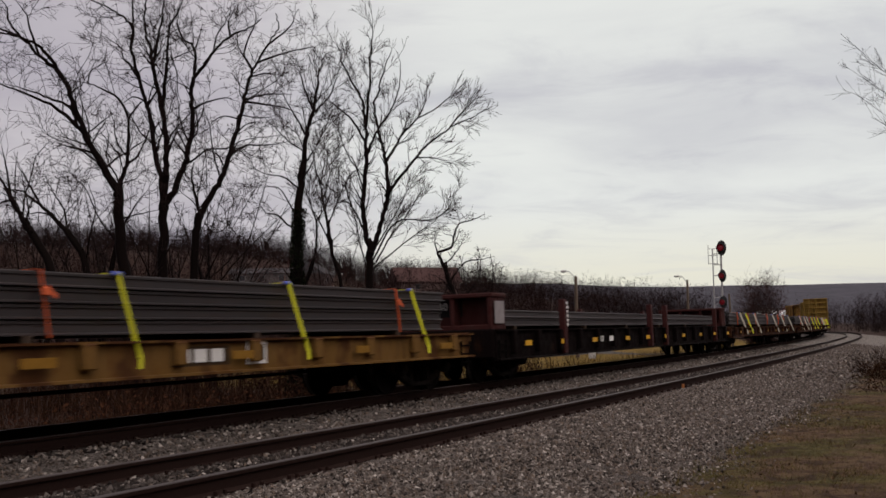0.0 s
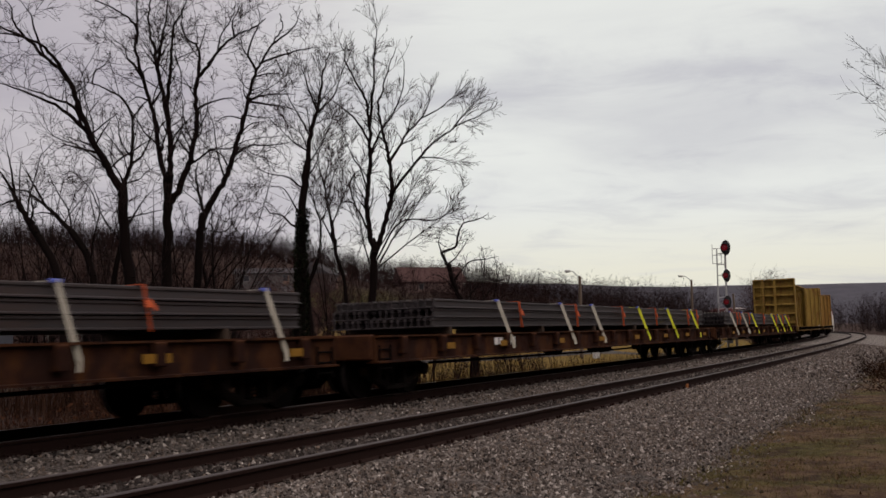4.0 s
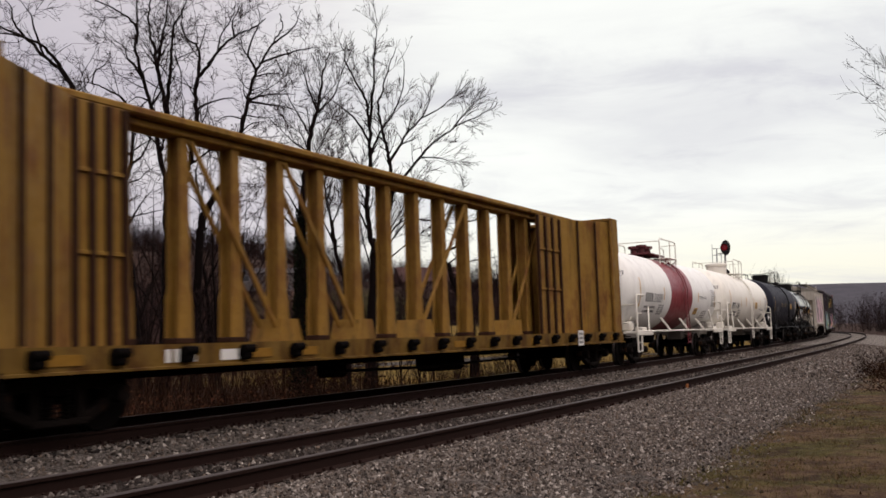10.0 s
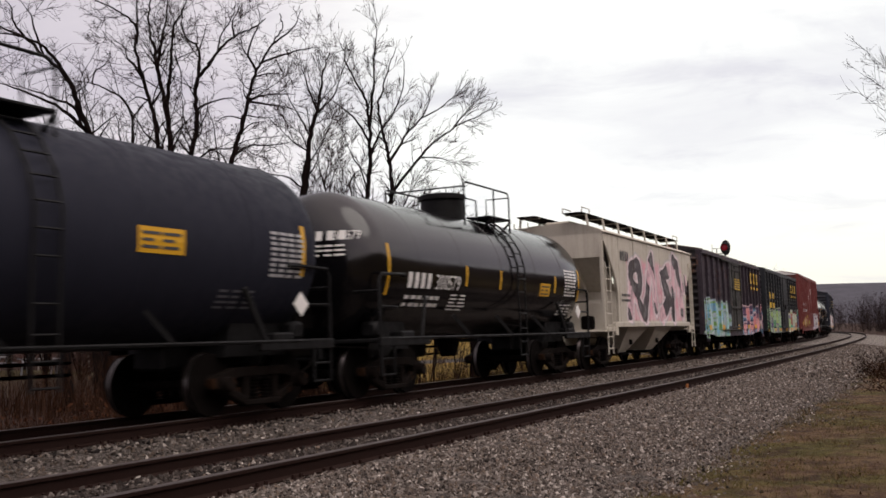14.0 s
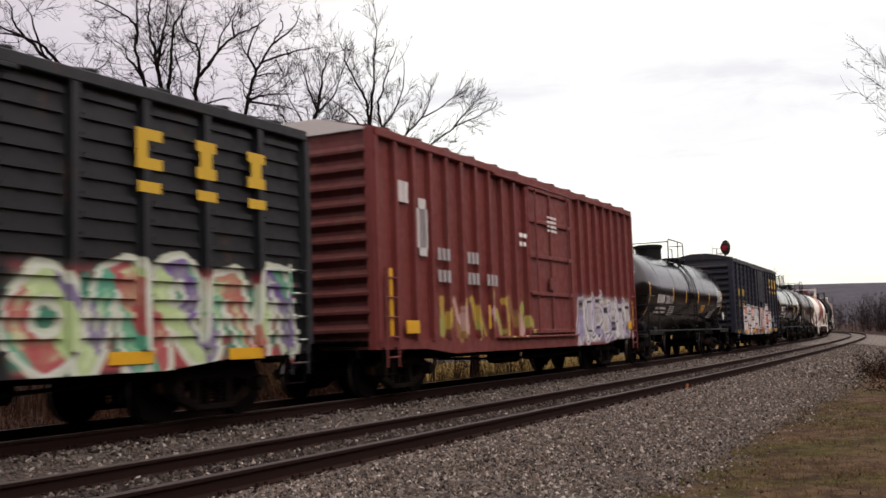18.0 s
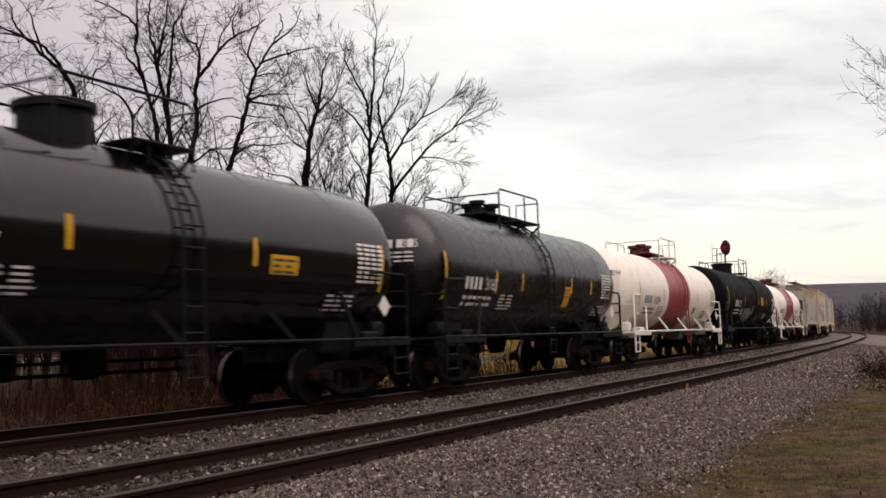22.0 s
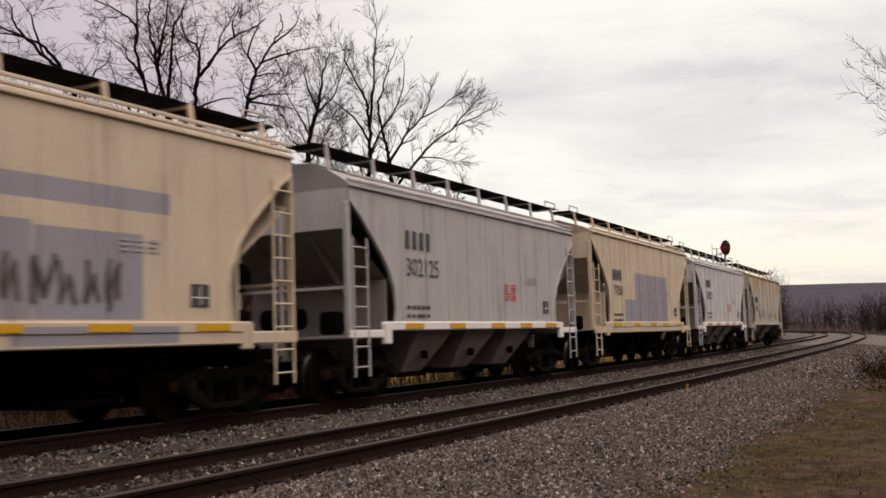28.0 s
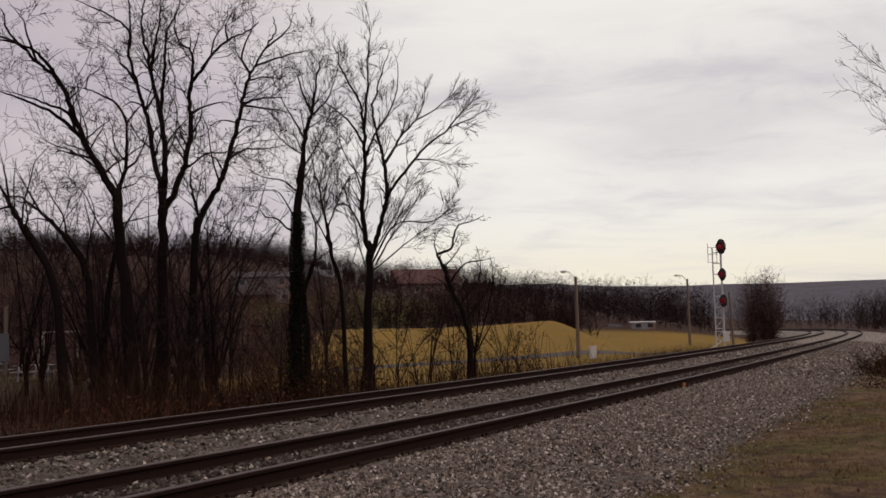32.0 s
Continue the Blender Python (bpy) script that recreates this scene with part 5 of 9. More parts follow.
        if loops:
            lp = Mesh()
            for y in (-1.5, 1.5):
                lp.cut()
                lp.tube([(sg * (half - 0.78), y, 1.0), (sg * (half - 0.78), y, 2.1), (sg * (half - 0.86), y, 2.2), (sg * (half - 1.7), y, 2.22), (sg * (half - 1.9), y * 0.93, 2.2)], 0.03, 6)
                lp.tube([(sg * (half - 0.78), y, 1.62), (sg * (half - 1.5), y * 0.97, 1.62)], 0.022, 6)
            lp.cut()
            lp.tube([(sg * (half - 0.78), -1.5, 1.9), (sg * (half - 0.78), 1.5, 1.9)], 0.025, 6)
            part("grab_rail", lp, trim, car, smooth=40)
        br = Mesh()
        for y in (-1, 1):
            br.cut()
            br.bar((sg * (reach - 0.35), y * 1.46, 1.0), (sg * (reach - 0.75), y * 1.36, 1.85), 0.05, 0.10, 0.02)
            br.box((sg * (reach + 0.1), y * 1.30, 1.12), (0.5, 0.28, 0.14), 0.03)
        part("bracket", br, trim, car)
        vl = Mesh()
        vl.box((sg * (half - 1.25), -1.05, 1.22), (0.34, 0.34, 0.30), 0.06)
        vl.cut()
        vl.lathe([(-0.35, 0.02), (-0.3, 0.14), (0.3, 0.14), (0.35, 0.02)], 14, "y", (sg * (half - 1.7), 0.4, 1.22))
        vl.cut()
        vl.tube([(sg * (half - 1.25), -1.05, 1.3), (sg * (half - 1.25), -1.2, 1.52)], 0.03, 6)
        part("brake_valve", vl, trim, car, smooth=40)
    rail = Mesh()
    for y in (-1.52, 1.52):
        rail.cut()
        rail.tube([(-half + 1.4, y, 1.05), (half - 1.4, y, 1.05)], 0.03, 6)
        for k in range(1, 4):
            x = -reach + 2 * reach * k / 4
            rail.bar((x + 0.25, y, 1.05), (x, y * 0.82, 1.50), 0.04, 0.07)
    part("side_rail", rail, trim, car)
    un = Mesh()
    for k in range(9):
        x = -reach + 1.7 + (2 * reach - 3.4) * k / 8
        un.tube([(x, 1.35, 1.02), (x, 1.35, 0.62)], 0.035, 5)
    for z in (0.66, 0.84):
        un.tube([(-reach + 1.5, 1.35, z), (reach - 1.5, 1.35, z)], 0.03, 5)
    part("pipe_rail", un, M_IRON, car)
    un = Mesh()
    un.lathe([(0.62, 0.16), (0.70, 0.22), (1.05, 0.3)], 14, "z")
    part("bottom_outlet", un, M_IRON, car)
    part("brake_cylinder", Mesh().box((-1.5, 0.2, 0.82), (0.8, 0.5, 0.35), 0.06), M_IRON, car)
    # markings
    st = strips or [(-h + 0.78, 2.05, 1.0), (-h + 0.40 * h, 2.35, 0.36), (-0.35, 2.35, 0.36), (0.45 * h, 2.35, 0.36), (h - 0.85, 2.05, 1.0)]
    for x, z, hh in st:
        bars("reflector", car, [(x, z, 0.09, hh)], bar_mat or M_YELLOW, s, "vertical yellow reflector strip")
    x = num_x
    bars("owner_mark", car, mark(x, num_z, num_h, marks), ink, s, "plain painted initials")
    if number:
        digits(car, number, x + marks * num_h * 0.62 * 1.3 + 0.15, num_z, num_h, ink, s, 0.86)
    if small:
        pale = ink
        bars("stencil", car, small_print(x, num_z - 0.22, 1.5, 2, 0.075, 0.08, 3, 6) + small_print(x + 1.9, num_z - 0.12, 0.85, 5, 0.035, 0.045, 4, 2), pale, s, "small stencilled data")
        bars("data_panel", car, small_print(h - 1.75, 2.66, 0.85, 9, 0.045, 0.035, 6, 4), M_GREYINK if ink is not M_WHITE else M_WHITE, s, "block of small test stencils")
        bars("stencil", car, small_print(4.0, 1.75, 0.9, 4, 0.04, 0.05, 8, 3), pale, s)
    hd = surf_head(h, r, zc)
    bars("owner_mark", car, mark(0.12, zc + 0.42, 0.17, marks, 0.9), ink, hd, "plain painted initials")
    if number:
        digits(car, number, 0.66, zc + 0.42, 0.17, ink, hd, 0.62)
    bars("stencil", car, small_print(0.30, zc + 0.30, 0.6, 3, 0.035, 0.05, 5, 3), ink, hd, "small stencilled data")
    if board:
        bars("warning_board", car, [board], M_YELLOW, s, "yellow warning panel")
        bars("warning_print", car, small_print(board[0] + 0.06, board[1] + board[3] - 0.1, board[2] - 0.1, 3, 0.04, 0.05, 2, 2), M_DARKINK, surf_tank(r + 0.004, zc))
    if placards:
        for x, c in ((h - 1.05, M_WHITE),):
            dm = Mesh()
            q = [(x - 0.19, 1.62), (x, 1.43), (x + 0.19, 1.62), (x, 1.81)]
            dm.prism(q, -1.50, -1.485)
            part("placard", dm, c, car, "white diamond hazard placard")
    return car, half, reach, s, h


# -- box cars --
def box_car(front, back, label, coat, eave, kind, ribs_front, ribs_back, door, roof_mat, end_mat, peak=0.28, w=1.50, rib=0.08, low=0.72, door_mat=None, end_panel=None):
    """ribs_front / ribs_back: number of side panels before and behind the door; door: its x range."""
    car, half, reach = car_start("box_car", label, "box car", front, back, 2.7)
    h = half - 1.05
    d0, d1 = door
    z0, z1 = 1.02, eave
    rail = eave - 0.16
    # walls
    for sy in (-1, 1):
        for a, b, n in ((-h, d0, ribs_front), (d1, h, ribs_back)):
            wall = Mesh().span((a, sy * (w - 0.03), z0), (b, sy * (w - 0.09), z1), 0.0)
            part("side_wall", wall, coat, car)
            pitch = (b - a) / n
            for i in range(n + 1):
                x = a + pitch * i
                ww = 0.05 if kind != "panel" else 0.06
                part("rib", Mesh().prism([(x - ww, z0 - 0.02), (x - ww, rail), (x + ww, rail), (x + ww, z0 - 0.02)], sy * (w - 0.035), sy * (w + rib)), coat, car)
            if kind == "panel":
                m = Mesh()
                for i in range(n):
                    xa, xb = a + pitch * i + 0.12, a + pitch * (i + 1) - 0.12
                    k = 13
                    for j in range(k):
                        z = z0 + 0.18 + (rail - z0 - 0.3) * j / (k - 1)
                        m.cut().prism([(xa, z - 0.045), (xa + 0.05, z + 0.03), (xb - 0.05, z + 0.03), (xb, z - 0.045)], sy * (w - 0.035), sy * (w + 0.02))
                part("pressed_ridge", m, coat, car)
        # side sill and top plate
        sl = Mesh()
        sl.prism([(-h, z0), (-h, z0 - 0.16), (-reach + 0.2, z0 - 0.18), (-reach + 1.4, low), (reach - 1.4, low), (reach - 0.2, z0 - 0.18), (h, z0 - 0.16), (h, z0)],
                 sy * (w - 0.06), sy * (w + 0.02))
        part("side_sill", sl, coat, car)
        part("top_plate", Mesh().span((-h, sy * (w - 0.08), rail), (h, sy * (w + rib + 0.015), eave), 0.015), coat, car)
        # door
        dm = door_mat or coat
        dr = Mesh()
        dr.span((d0 + 0.03, sy * (w - 0.02), z0 + 0.03), (d1 - 0.03, sy * (w + 0.05), rail - 0.02), 0.01)
        part_door = part("door", dr, dm, car, "closed sliding door")
        rb = Mesh()
        if kind == "panel":
            k = 26
            for j in range(k):
                z = z0 + 0.12 + (rail - z0 - 0.5) * j / (k - 1)
                rb.prism([(d0 + 0.1, z - 0.04), (d0 + 0.13, z + 0.025), (d1 - 0.13, z + 0.025), (d1 - 0.1, z - 0.04)], sy * (w + 0.045), sy * (w + 0.085))
        else:
            for z in (z0 + 0.1, z0 + 1.0, z0 + 1.9, z0 + 2.75, rail - 0.1):
                if z < rail:
                    rb.span((d0 + 0.05, sy * (w + 0.045), z - 0.05), (d1 - 0.05, sy * (w + 0.11), z + 0.05), 0.012)
            for x in (d0 + 0.10, (d0 + d1) / 2, d1 - 0.10):
                rb.span((x - 0.05, sy * (w + 0.045), z0 + 0.05), (x + 0.05, sy * (w + 0.10), rail - 0.05), 0.012)
        part("door_rib", rb, dm, part_door)
        hw = Mesh()
        for x in (d0 + 0.45, d1 - 0.45) if kind != "panel" else (d0 + 0.3,):
            hw.tube([(x, sy * (w + 0.13), z0 + 0.1), (x, sy * (w + 0.13), rail - 0.1)], 0.022, 6)
        hw.box(((d0 + d1) / 2 - 0.2, sy * (w + 0.13), z0 + 1.25), (0.22, 0.06, 0.30), 0.02)
        hw.box((d0 + 0.3, sy * (w + 0.12), z0 + 1.0), (0.5, 0.05, 0.08), 0.015)
        part("door_lock", hw, M_IRON if kind == "panel" else dm, part_door)
        tk = Mesh().span((d0 - 1.9 if kind != "panel" else d0 - 0.2, sy * (w + 0.02), z0 - 0.04), (d1 + 0.2, sy * (w + 0.12), z0 + 0.01), 0.01)
        tk.cut().span((d0 - 1.9, sy * (w + 0.02), rail - 0.06), (d1 + 0.3, sy * (w + 0.13), rail + 0.0), 0.01)
        part("door_track", tk, dm, car)
    # ends with pressed ridges
    for sg in (-1, 1):
        m = Mesh()
        prof = [(0.0, z0 - 0.15)]
        k = 11
        hh = (eave - 0.22 - (z0 + 0.05)) / k
        for j in range(k):
            z = z0 + 0.05 + hh * j
            prof += [(0.0, z), (0.02, z + 0.10 * hh), (0.12, z + 0.34 * hh), (0.12, z + 0.50 * hh), (0.02, z + 0.78 * hh)]
        prof += [(0.0, eave - 0.18), (0.0, eave)]
        x = sg * (h - 0.02)
        for (a, za), (b, zb) in zip(prof[:-1], prof[1:]):
            y0, y1 = -w + 0.10, w - 0.10
            m.add([(x + sg * a, y0, za), (x + sg * a, y1, za), (x + sg * b, y1, zb), (x + sg * b, y0, zb)], [(0, 1, 2, 3)])
        part("end_wall", m, end_mat, car, "end with deep horizontal ridges")
        cp = Mesh()
        for sy in (-1, 1):
            cp.cut().span((x - 0.05, sy * (w - 0.14), z0 - 0.16), (x + sg * 0.10, sy * (w + 0.03), eave), 0.02)
        part("corner_post", cp, coat, car)
        g = Mesh()
        g.add([(x, -w, eave - 0.02), (x, w, eave - 0.02), (x, 0.35, eave + peak), (x, -0.35, eave + peak), (x + sg * 0.05, -w, eave - 0.02), (x + sg * 0.05, w, eave - 0.02),
               (x + sg * 0.05, 0.35, eave + peak), (x + sg * 0.05, -0.35, eave + peak)], [(0, 1, 2, 3), (4, 5, 6, 7), (0, 1, 5, 4), (1, 2, 6, 5), (2, 3, 7, 6), (3, 0, 4, 7)])
        part("gable", g, end_panel or end_mat, car, "pale gable panel" if end_panel else "")
        ld = Mesh()
        ladder(ld, x - sg * 0.32, -w - 0.12, 0.55, 2.3, 0.42, rungs=5)
        ld.cut()
        ladder(ld, x + sg * 0.18, w - 0.4, 0.9, 2.3, 0.42, "y", rungs=4)
        ld.cut()
        ladder(ld, x - sg * 0.32, w + 0.12, 0.55, 2.3, 0.42, rungs=5)
        part("ladder", ld, coat, car)
        pl = Mesh().span((x, -1.1, 1.0), (x + sg * 0.40, 1.1, 1.04), 0.01)
        pl.span((x - sg * 0.6, -0.3, 0.66), (x + sg * 0.28, 0.3, 1.0), 0.03)
        part("end_platform", pl, M_IRON, car)
        st = Mesh()
        st.tube([(x - sg * 0.1, -w - 0.03, 0.9), (x - sg * 0.1, -w - 0.03, 0.42), (x - sg * 0.55, -w - 0.03, 0.42), (x - sg * 0.55, -w - 0.03, 0.9)], 0.025, 6)
        part("step", st, M_IRON, car)
        wh = Mesh()
        wh.lathe([(-0.02, 0.24), (-0.02, 0.27), (0.02, 0.27), (0.02, 0.24)], 18, "x", (x + sg * 0.28, 0.85, 2.5))
        wh.tube([(x + sg * 0.28, 0.62, 2.5), (x + sg * 0.28, 1.08, 2.5)], 0.012, 5)
        part("brake_wheel", wh, M_IRON, car)
    # roof with cross ridges
    r = Mesh()
    r.loft([(-w - 0.04, eave - 0.02), (-w - 0.02, eave + 0.02), (-0.35, eave + peak), (0.35, eave + peak), (w + 0.02, eave + 0.02), (w + 0.04, eave - 0.02)], [-h - 0.02, h + 0.02])
    n = 13
    for i in range(n):
        x = -h + 0.6 + (2 * h - 1.2) * i / (n - 1)
        for sy in (-1, 1):
            r.bar((x, sy * (w + 0.02), eave + 0.035), (x, sy * 0.3, eave + peak + 0.015), 0.14, 0.07, 0.02)
    part("roof", r, roof_mat, car)
    fl = Mesh().span((-h, -w + 0.1, 0.92), (h, w - 0.1, 1.02))
    fl.span((-h, -0.25, 0.60), (h, 0.25, 0.92), 0.03)
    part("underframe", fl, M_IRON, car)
    bg = Mesh()
    bg.tube([(-reach + 1.4, -1.1, 0.62), (-1.5, -1.15, 0.52), (2.0, -1.15, 0.52), (reach - 1.4, -1.1, 0.62)], 0.03, 6)
    bg.cut().box((-0.8, -0.8, 0.58), (1.0, 0.5, 0.34), 0.08)
    bg.cut().box((1.2, -0.8, 0.60), (0.5, 0.4, 0.3), 0.06)
    bg.cut().lathe([(-0.5, 0.02), (-0.45, 0.18), (0.45, 0.18), (0.5, 0.02)], 14, "x", (2.6, -0.7, 0.58))
    part("brake_gear", bg, M_IRON, car)
    return car, half, reach, h


def initials(car, x, z, h, pitch, mat, y, n=3):
    """Plain block shapes in place of an emblem: a broad block with a bar under it."""
    for i in range(n):
        a = x + i * pitch
        block = [(a, z, 0.20, h), (a + 0.20, z + h * 0.72, 0.26, h * 0.28), (a + 0.20, z, 0.26, h * 0.28)] if i == 0 else \
                [(a + 0.02, z + h * 0.72, 0.40, h * 0.28), (a + 0.10, z + h * 0.30, 0.24, h * 0.42), (a + 0.02, z, 0.40, h * 0.30)]
        bars("emblem", car, block, mat, surf_flat(y), "yellow block emblem")
        bars("underline", car, [(a + 0.03, z - 0.30, 0.40, 0.14)], mat, surf_flat(y))


# -- covered hoppers --
M_OLDORANGE = plain("faded_orange", (0.42, 0.22, 0.03), 0.6, 0, 30, 0.3)


def hopper_car(front, back, label, color, eave, ridge, board, art=(), panels=(), rust=0.2, dirt=0.35, bays=3, bands=True, sill_mat=None, underside=None, ink=None,
               number="", mark_n=4, num_z=2.75, num_h=0.30, seams=9, w=1.52, stripes=True, cut=1.55, frame_sill=False, notice=False, scab=None):
    coat = paint("hopper_paint", color, 0.6, dirt, rust, scab=scab, panels=panels, art=art, spec=0.3, dirt_color=(0.11, 0.085, 0.06))
    under = underside or coat
    inner = coat if under is M_IRON else under
    sill_mat = sill_mat or coat
    ink = ink or M_DARKINK
    car, half, reach = car_start("hopper_car", label, "hopper car", front, back, 1.85)
    h = half - 0.80
    zb = 1.33
    # side sheets with their cut-away ends
    for sy in (-1, 1):
        k = cut / 1.4
        pts = [(-h, eave), (-h, eave - 0.28)]
        pts += [(-h + k * a, eave - b) for a, b in ((0.30, 0.50), (0.62, 0.82), (0.95, 1.15), (1.18, 1.45), (1.33, 1.80), (1.38, 2.10))]
        pts += [(-h + k * 1.33, zb)]
        poly = pts + [(-x, z) for x, z in reversed(pts)]
        sd = Mesh().prism(poly, sy * (w - 0.05), sy * w)
        part("side_sheet", sd, coat, car)
        sm = Mesh()
        for i in range(seams):
            sm.cut()
            x = -h + cut + 0.2 + (2 * (h - cut) - 0.4) * i / (seams - 1)
            sm.prism([(x - 0.012, zb + 0.05), (x - 0.012, eave - 0.05), (x + 0.012, eave - 0.05), (x + 0.012, zb + 0.05)], sy * (w - 0.002), sy * (w + 0.012))
        part("seam", sm, coat, car)
        for s2 in (-1, 1):
            lip = Mesh()
            for a, b in zip(pts[1:-1], pts[2:]):
                lip.bar((s2 * a[0], sy * w, a[1]), (s2 * b[0], sy * w, b[1]), 0.06, 0.04)
            part("edge_flange", lip, coat, car)
        sl = Mesh()
        sl.span((-h + cut - 0.5, sy * (w - 0.06), zb - 0.14), (h - cut + 0.5, sy * (w + 0.05), zb + 0.02), 0.02)
        if frame_sill:
            sl.span((-h - 0.05, sy * (w - 0.05), zb - 0.30), (h + 0.05, sy * (w + 0.03), zb - 0.12), 0.02)
        for sg in (-1, 1):
            sl.span((sg * (h - cut + 0.28), sy * (w - 0.05), zb - 0.38), (sg * (h - cut + 0.52), sy * (w + 0.055), zb), 0.03)
            sl.span((sg * (h - cut + 0.4), sy * (w - 0.05), zb - 0.26), (sg * (h + 0.05), sy * (w + 0.02), zb - 0.12), 0.02)
        part("side_sill", sl, sill_mat, car, "side sill")
    # rounded roof with its lengthwise bands
    prof = []
    for k in range(9):
        a = k / 8
        prof.append((-w + (w - 0.42) * a, eave + (ridge - eave) * math.sin(a * math.pi / 2) ** 0.85))
    prof = [(-w, eave - 0.06)] + prof + [(-y, z) for y, z in reversed(prof)] + [(w, eave - 0.06)]
    part("roof", Mesh().loft(prof, [-h, -h / 3, h / 3, h]), coat, car, smooth=50)
    bd = Mesh()
    for sy in (-1, 1):
        levels = (0.0, 0.10, 0.2) if bands else (0.0,)
        for dz in levels:
            bd.cut().span((-h - 0.02, sy * (w - 0.02 - dz * 0.12), eave - 0.05 + dz), (h + 0.02, sy * (w + 0.05 - dz * 0.3), eave + dz), 0.012)
    part("roof_band", bd, coat, car)
    # ends: top plate, slope sheet, posts
    for sg in (-1, 1):
        x = sg * h
        ew = Mesh()
        ew.add([(x, -w, eave - 0.75), (x, w, eave - 0.75)] + [(x, y, z) for y, z in reversed(prof)], [tuple(range(2 + len(prof)))])
        part("end_sheet", ew, coat, car)
        sp = Mesh()
        xi = sg * (h - 2.7)
        sp.add([(x, -w + 0.05, eave - 0.76), (x, w - 0.05, eave - 0.76), (xi, w - 0.05, 1.2), (xi, -w + 0.05, 1.2)], [(0, 1, 2, 3)])
        part("slope_sheet", sp, inner, car)
        xb, zs = sg * (h - 1.25), eave - 0.78 - (eave - 1.96) * 1.25 / 2.7
        part("bulkhead", Mesh().span((xb - 0.02, -w + 0.06, 1.1), (xb + 0.02, w - 0.06, zs), 0.006), inner, car)
        stiff = [Mesh().prism([(sg * (h - 0.05), eave - 0.80), (sg * (h - 0.22), eave - 0.80), (sg * (h - 1.22), zs - 0.1), (sg * (h - 1.22), zs - 0.32)], y - 0.025, y + 0.025) for y in (-0.62, 0.62)]
        for rib in stiff:
            part("slope_stiffener", rib, inner, car)
        ps = Mesh()
        for y, b in ((-w + 0.06, 0.05), (-0.1, 0.035), (w - 0.06, 0.05)):
            ps.cut().span((x - b, y - b, zb - 0.2), (x + b, y + b, eave - 0.3), 0.012)
        ps.cut().bar((x, -w + 0.1, zb + 0.6), (x, w - 0.1, zb + 0.6), 0.05, 0.05)
        part("end_post", ps, coat, car)
        ld = Mesh()
        ladder(ld, x - sg * 0.28, -w - 0.02, 0.42, eave - 0.9 if sg < 0 else eave - 0.4, 0.46)
        ld.cut()
        ladder(ld, x + sg * 0.08, 0.95, 0.7, ridge + 0.1, 0.44, "y")
        ld.cut()
        ladder(ld, x - sg * 0.28, w + 0.02, 0.42, eave - 0.9, 0.46)
        part("ladder", ld, coat, car)
        pl = Mesh()
        pl.span((x - sg * 1.5, -0.25, 0.70), (x + sg * 0.25, 0.25, 1.05), 0.03)
        pl.span((x - sg * 1.25, -w, 1.06), (x + sg * 0.15, w, 1.12), 0.015)
        part("end_platform", pl, under, car)
        bx = Mesh()
        bx.lathe([(-0.45, 0.02), (-0.4, 0.19), (0.4, 0.19), (0.45, 0.02)], 14, "y", (x - sg * 0.6, 0.3, 1.45))
        bx.cut().box((x - sg * 0.5, -0.8, 1.35), (0.35, 0.35, 0.4), 0.05)
        bx.cut().lathe([(-0.02, 0.24), (-0.02, 0.27), (0.02, 0.27), (0.02, 0.24)], 18, "x", (x + sg * 0.10, 0.75, 2.2))
        part("brake_gear", bx, M_IRON, car, smooth=40)
    # discharge bays
    span = 2 * (h - 2.3)
    for i in range(bays):
        xc = -span / 2 + span * (i + 0.5) / bays
        ww = span / bays / 2 * 0.74
        m = Mesh()
        m.add([(xc - ww, -w + 0.12, 1.25), (xc + ww, -w + 0.12, 1.25), (xc + ww, w - 0.12, 1.25), (xc - ww, w - 0.12, 1.25),
               (xc - 0.42, -0.75, 0.38), (xc + 0.42, -0.75, 0.38), (xc + 0.42, 0.75, 0.38), (xc - 0.42, 0.75, 0.38)],
              [(0, 1, 2, 3), (4, 5, 6, 7), (0, 1, 5, 4), (1, 2, 6, 5), (2, 3, 7, 6), (3, 0, 4, 7)])
        part("discharge_bay", m, under, car)
        gt = Mesh().span((xc - 0.5, -0.85, 0.30), (xc + 0.5, 0.85, 0.40), 0.02)
        gt.lathe([(-1.0, 0.04), (1.0, 0.04)], 8, "y", (xc + 0.45, 0, 0.42))
        gt.box((xc, -1.08, 0.72), (0.22, 0.05, 0.16), 0.03)
        part("outlet_gate", gt, M_IRON, car)
    part("centre_sill", Mesh().span((-h, -0.22, 0.72), (h, 0.22, 1.1), 0.02), under, car)
    # running boards along the roof, on supports
    rb = Mesh()
    for y in (-0.72, 0.72):
        rb.cut().span((-h - 0.25, y - 0.30, board - 0.03), (h + 0.25, y + 0.30, board), 0.008)
    part("running_board", rb, M_IRON, car, "dark steel grating walkway")
    sup = Mesh()
    n = 8
    for i in range(n):
        x = -h + 0.1 + (2 * h - 0.2) * i / (n - 1)
        for sy in (-1, 1):
            sup.cut()
            sup.bar((x, sy * 1.02, board - 0.02), (x, sy * 1.08, eave + 0.14), 0.07, 0.05)
            sup.bar((x, sy * 0.40, board - 0.04), (x, sy * 1.02, board - 0.04), 0.05, 0.04)
    part("board_support", sup, coat, car)
    ht = Mesh()
    for i in range(5):
        x = -h + 1.3 + (2 * h - 2.6) * i / 4
        ht.cut().span((x - 0.8, -0.40, ridge - 0.02), (x + 0.8, 0.40, ridge + 0.12), 0.03)
    part("roof_hatch", ht, coat, car)
    lp = Mesh()
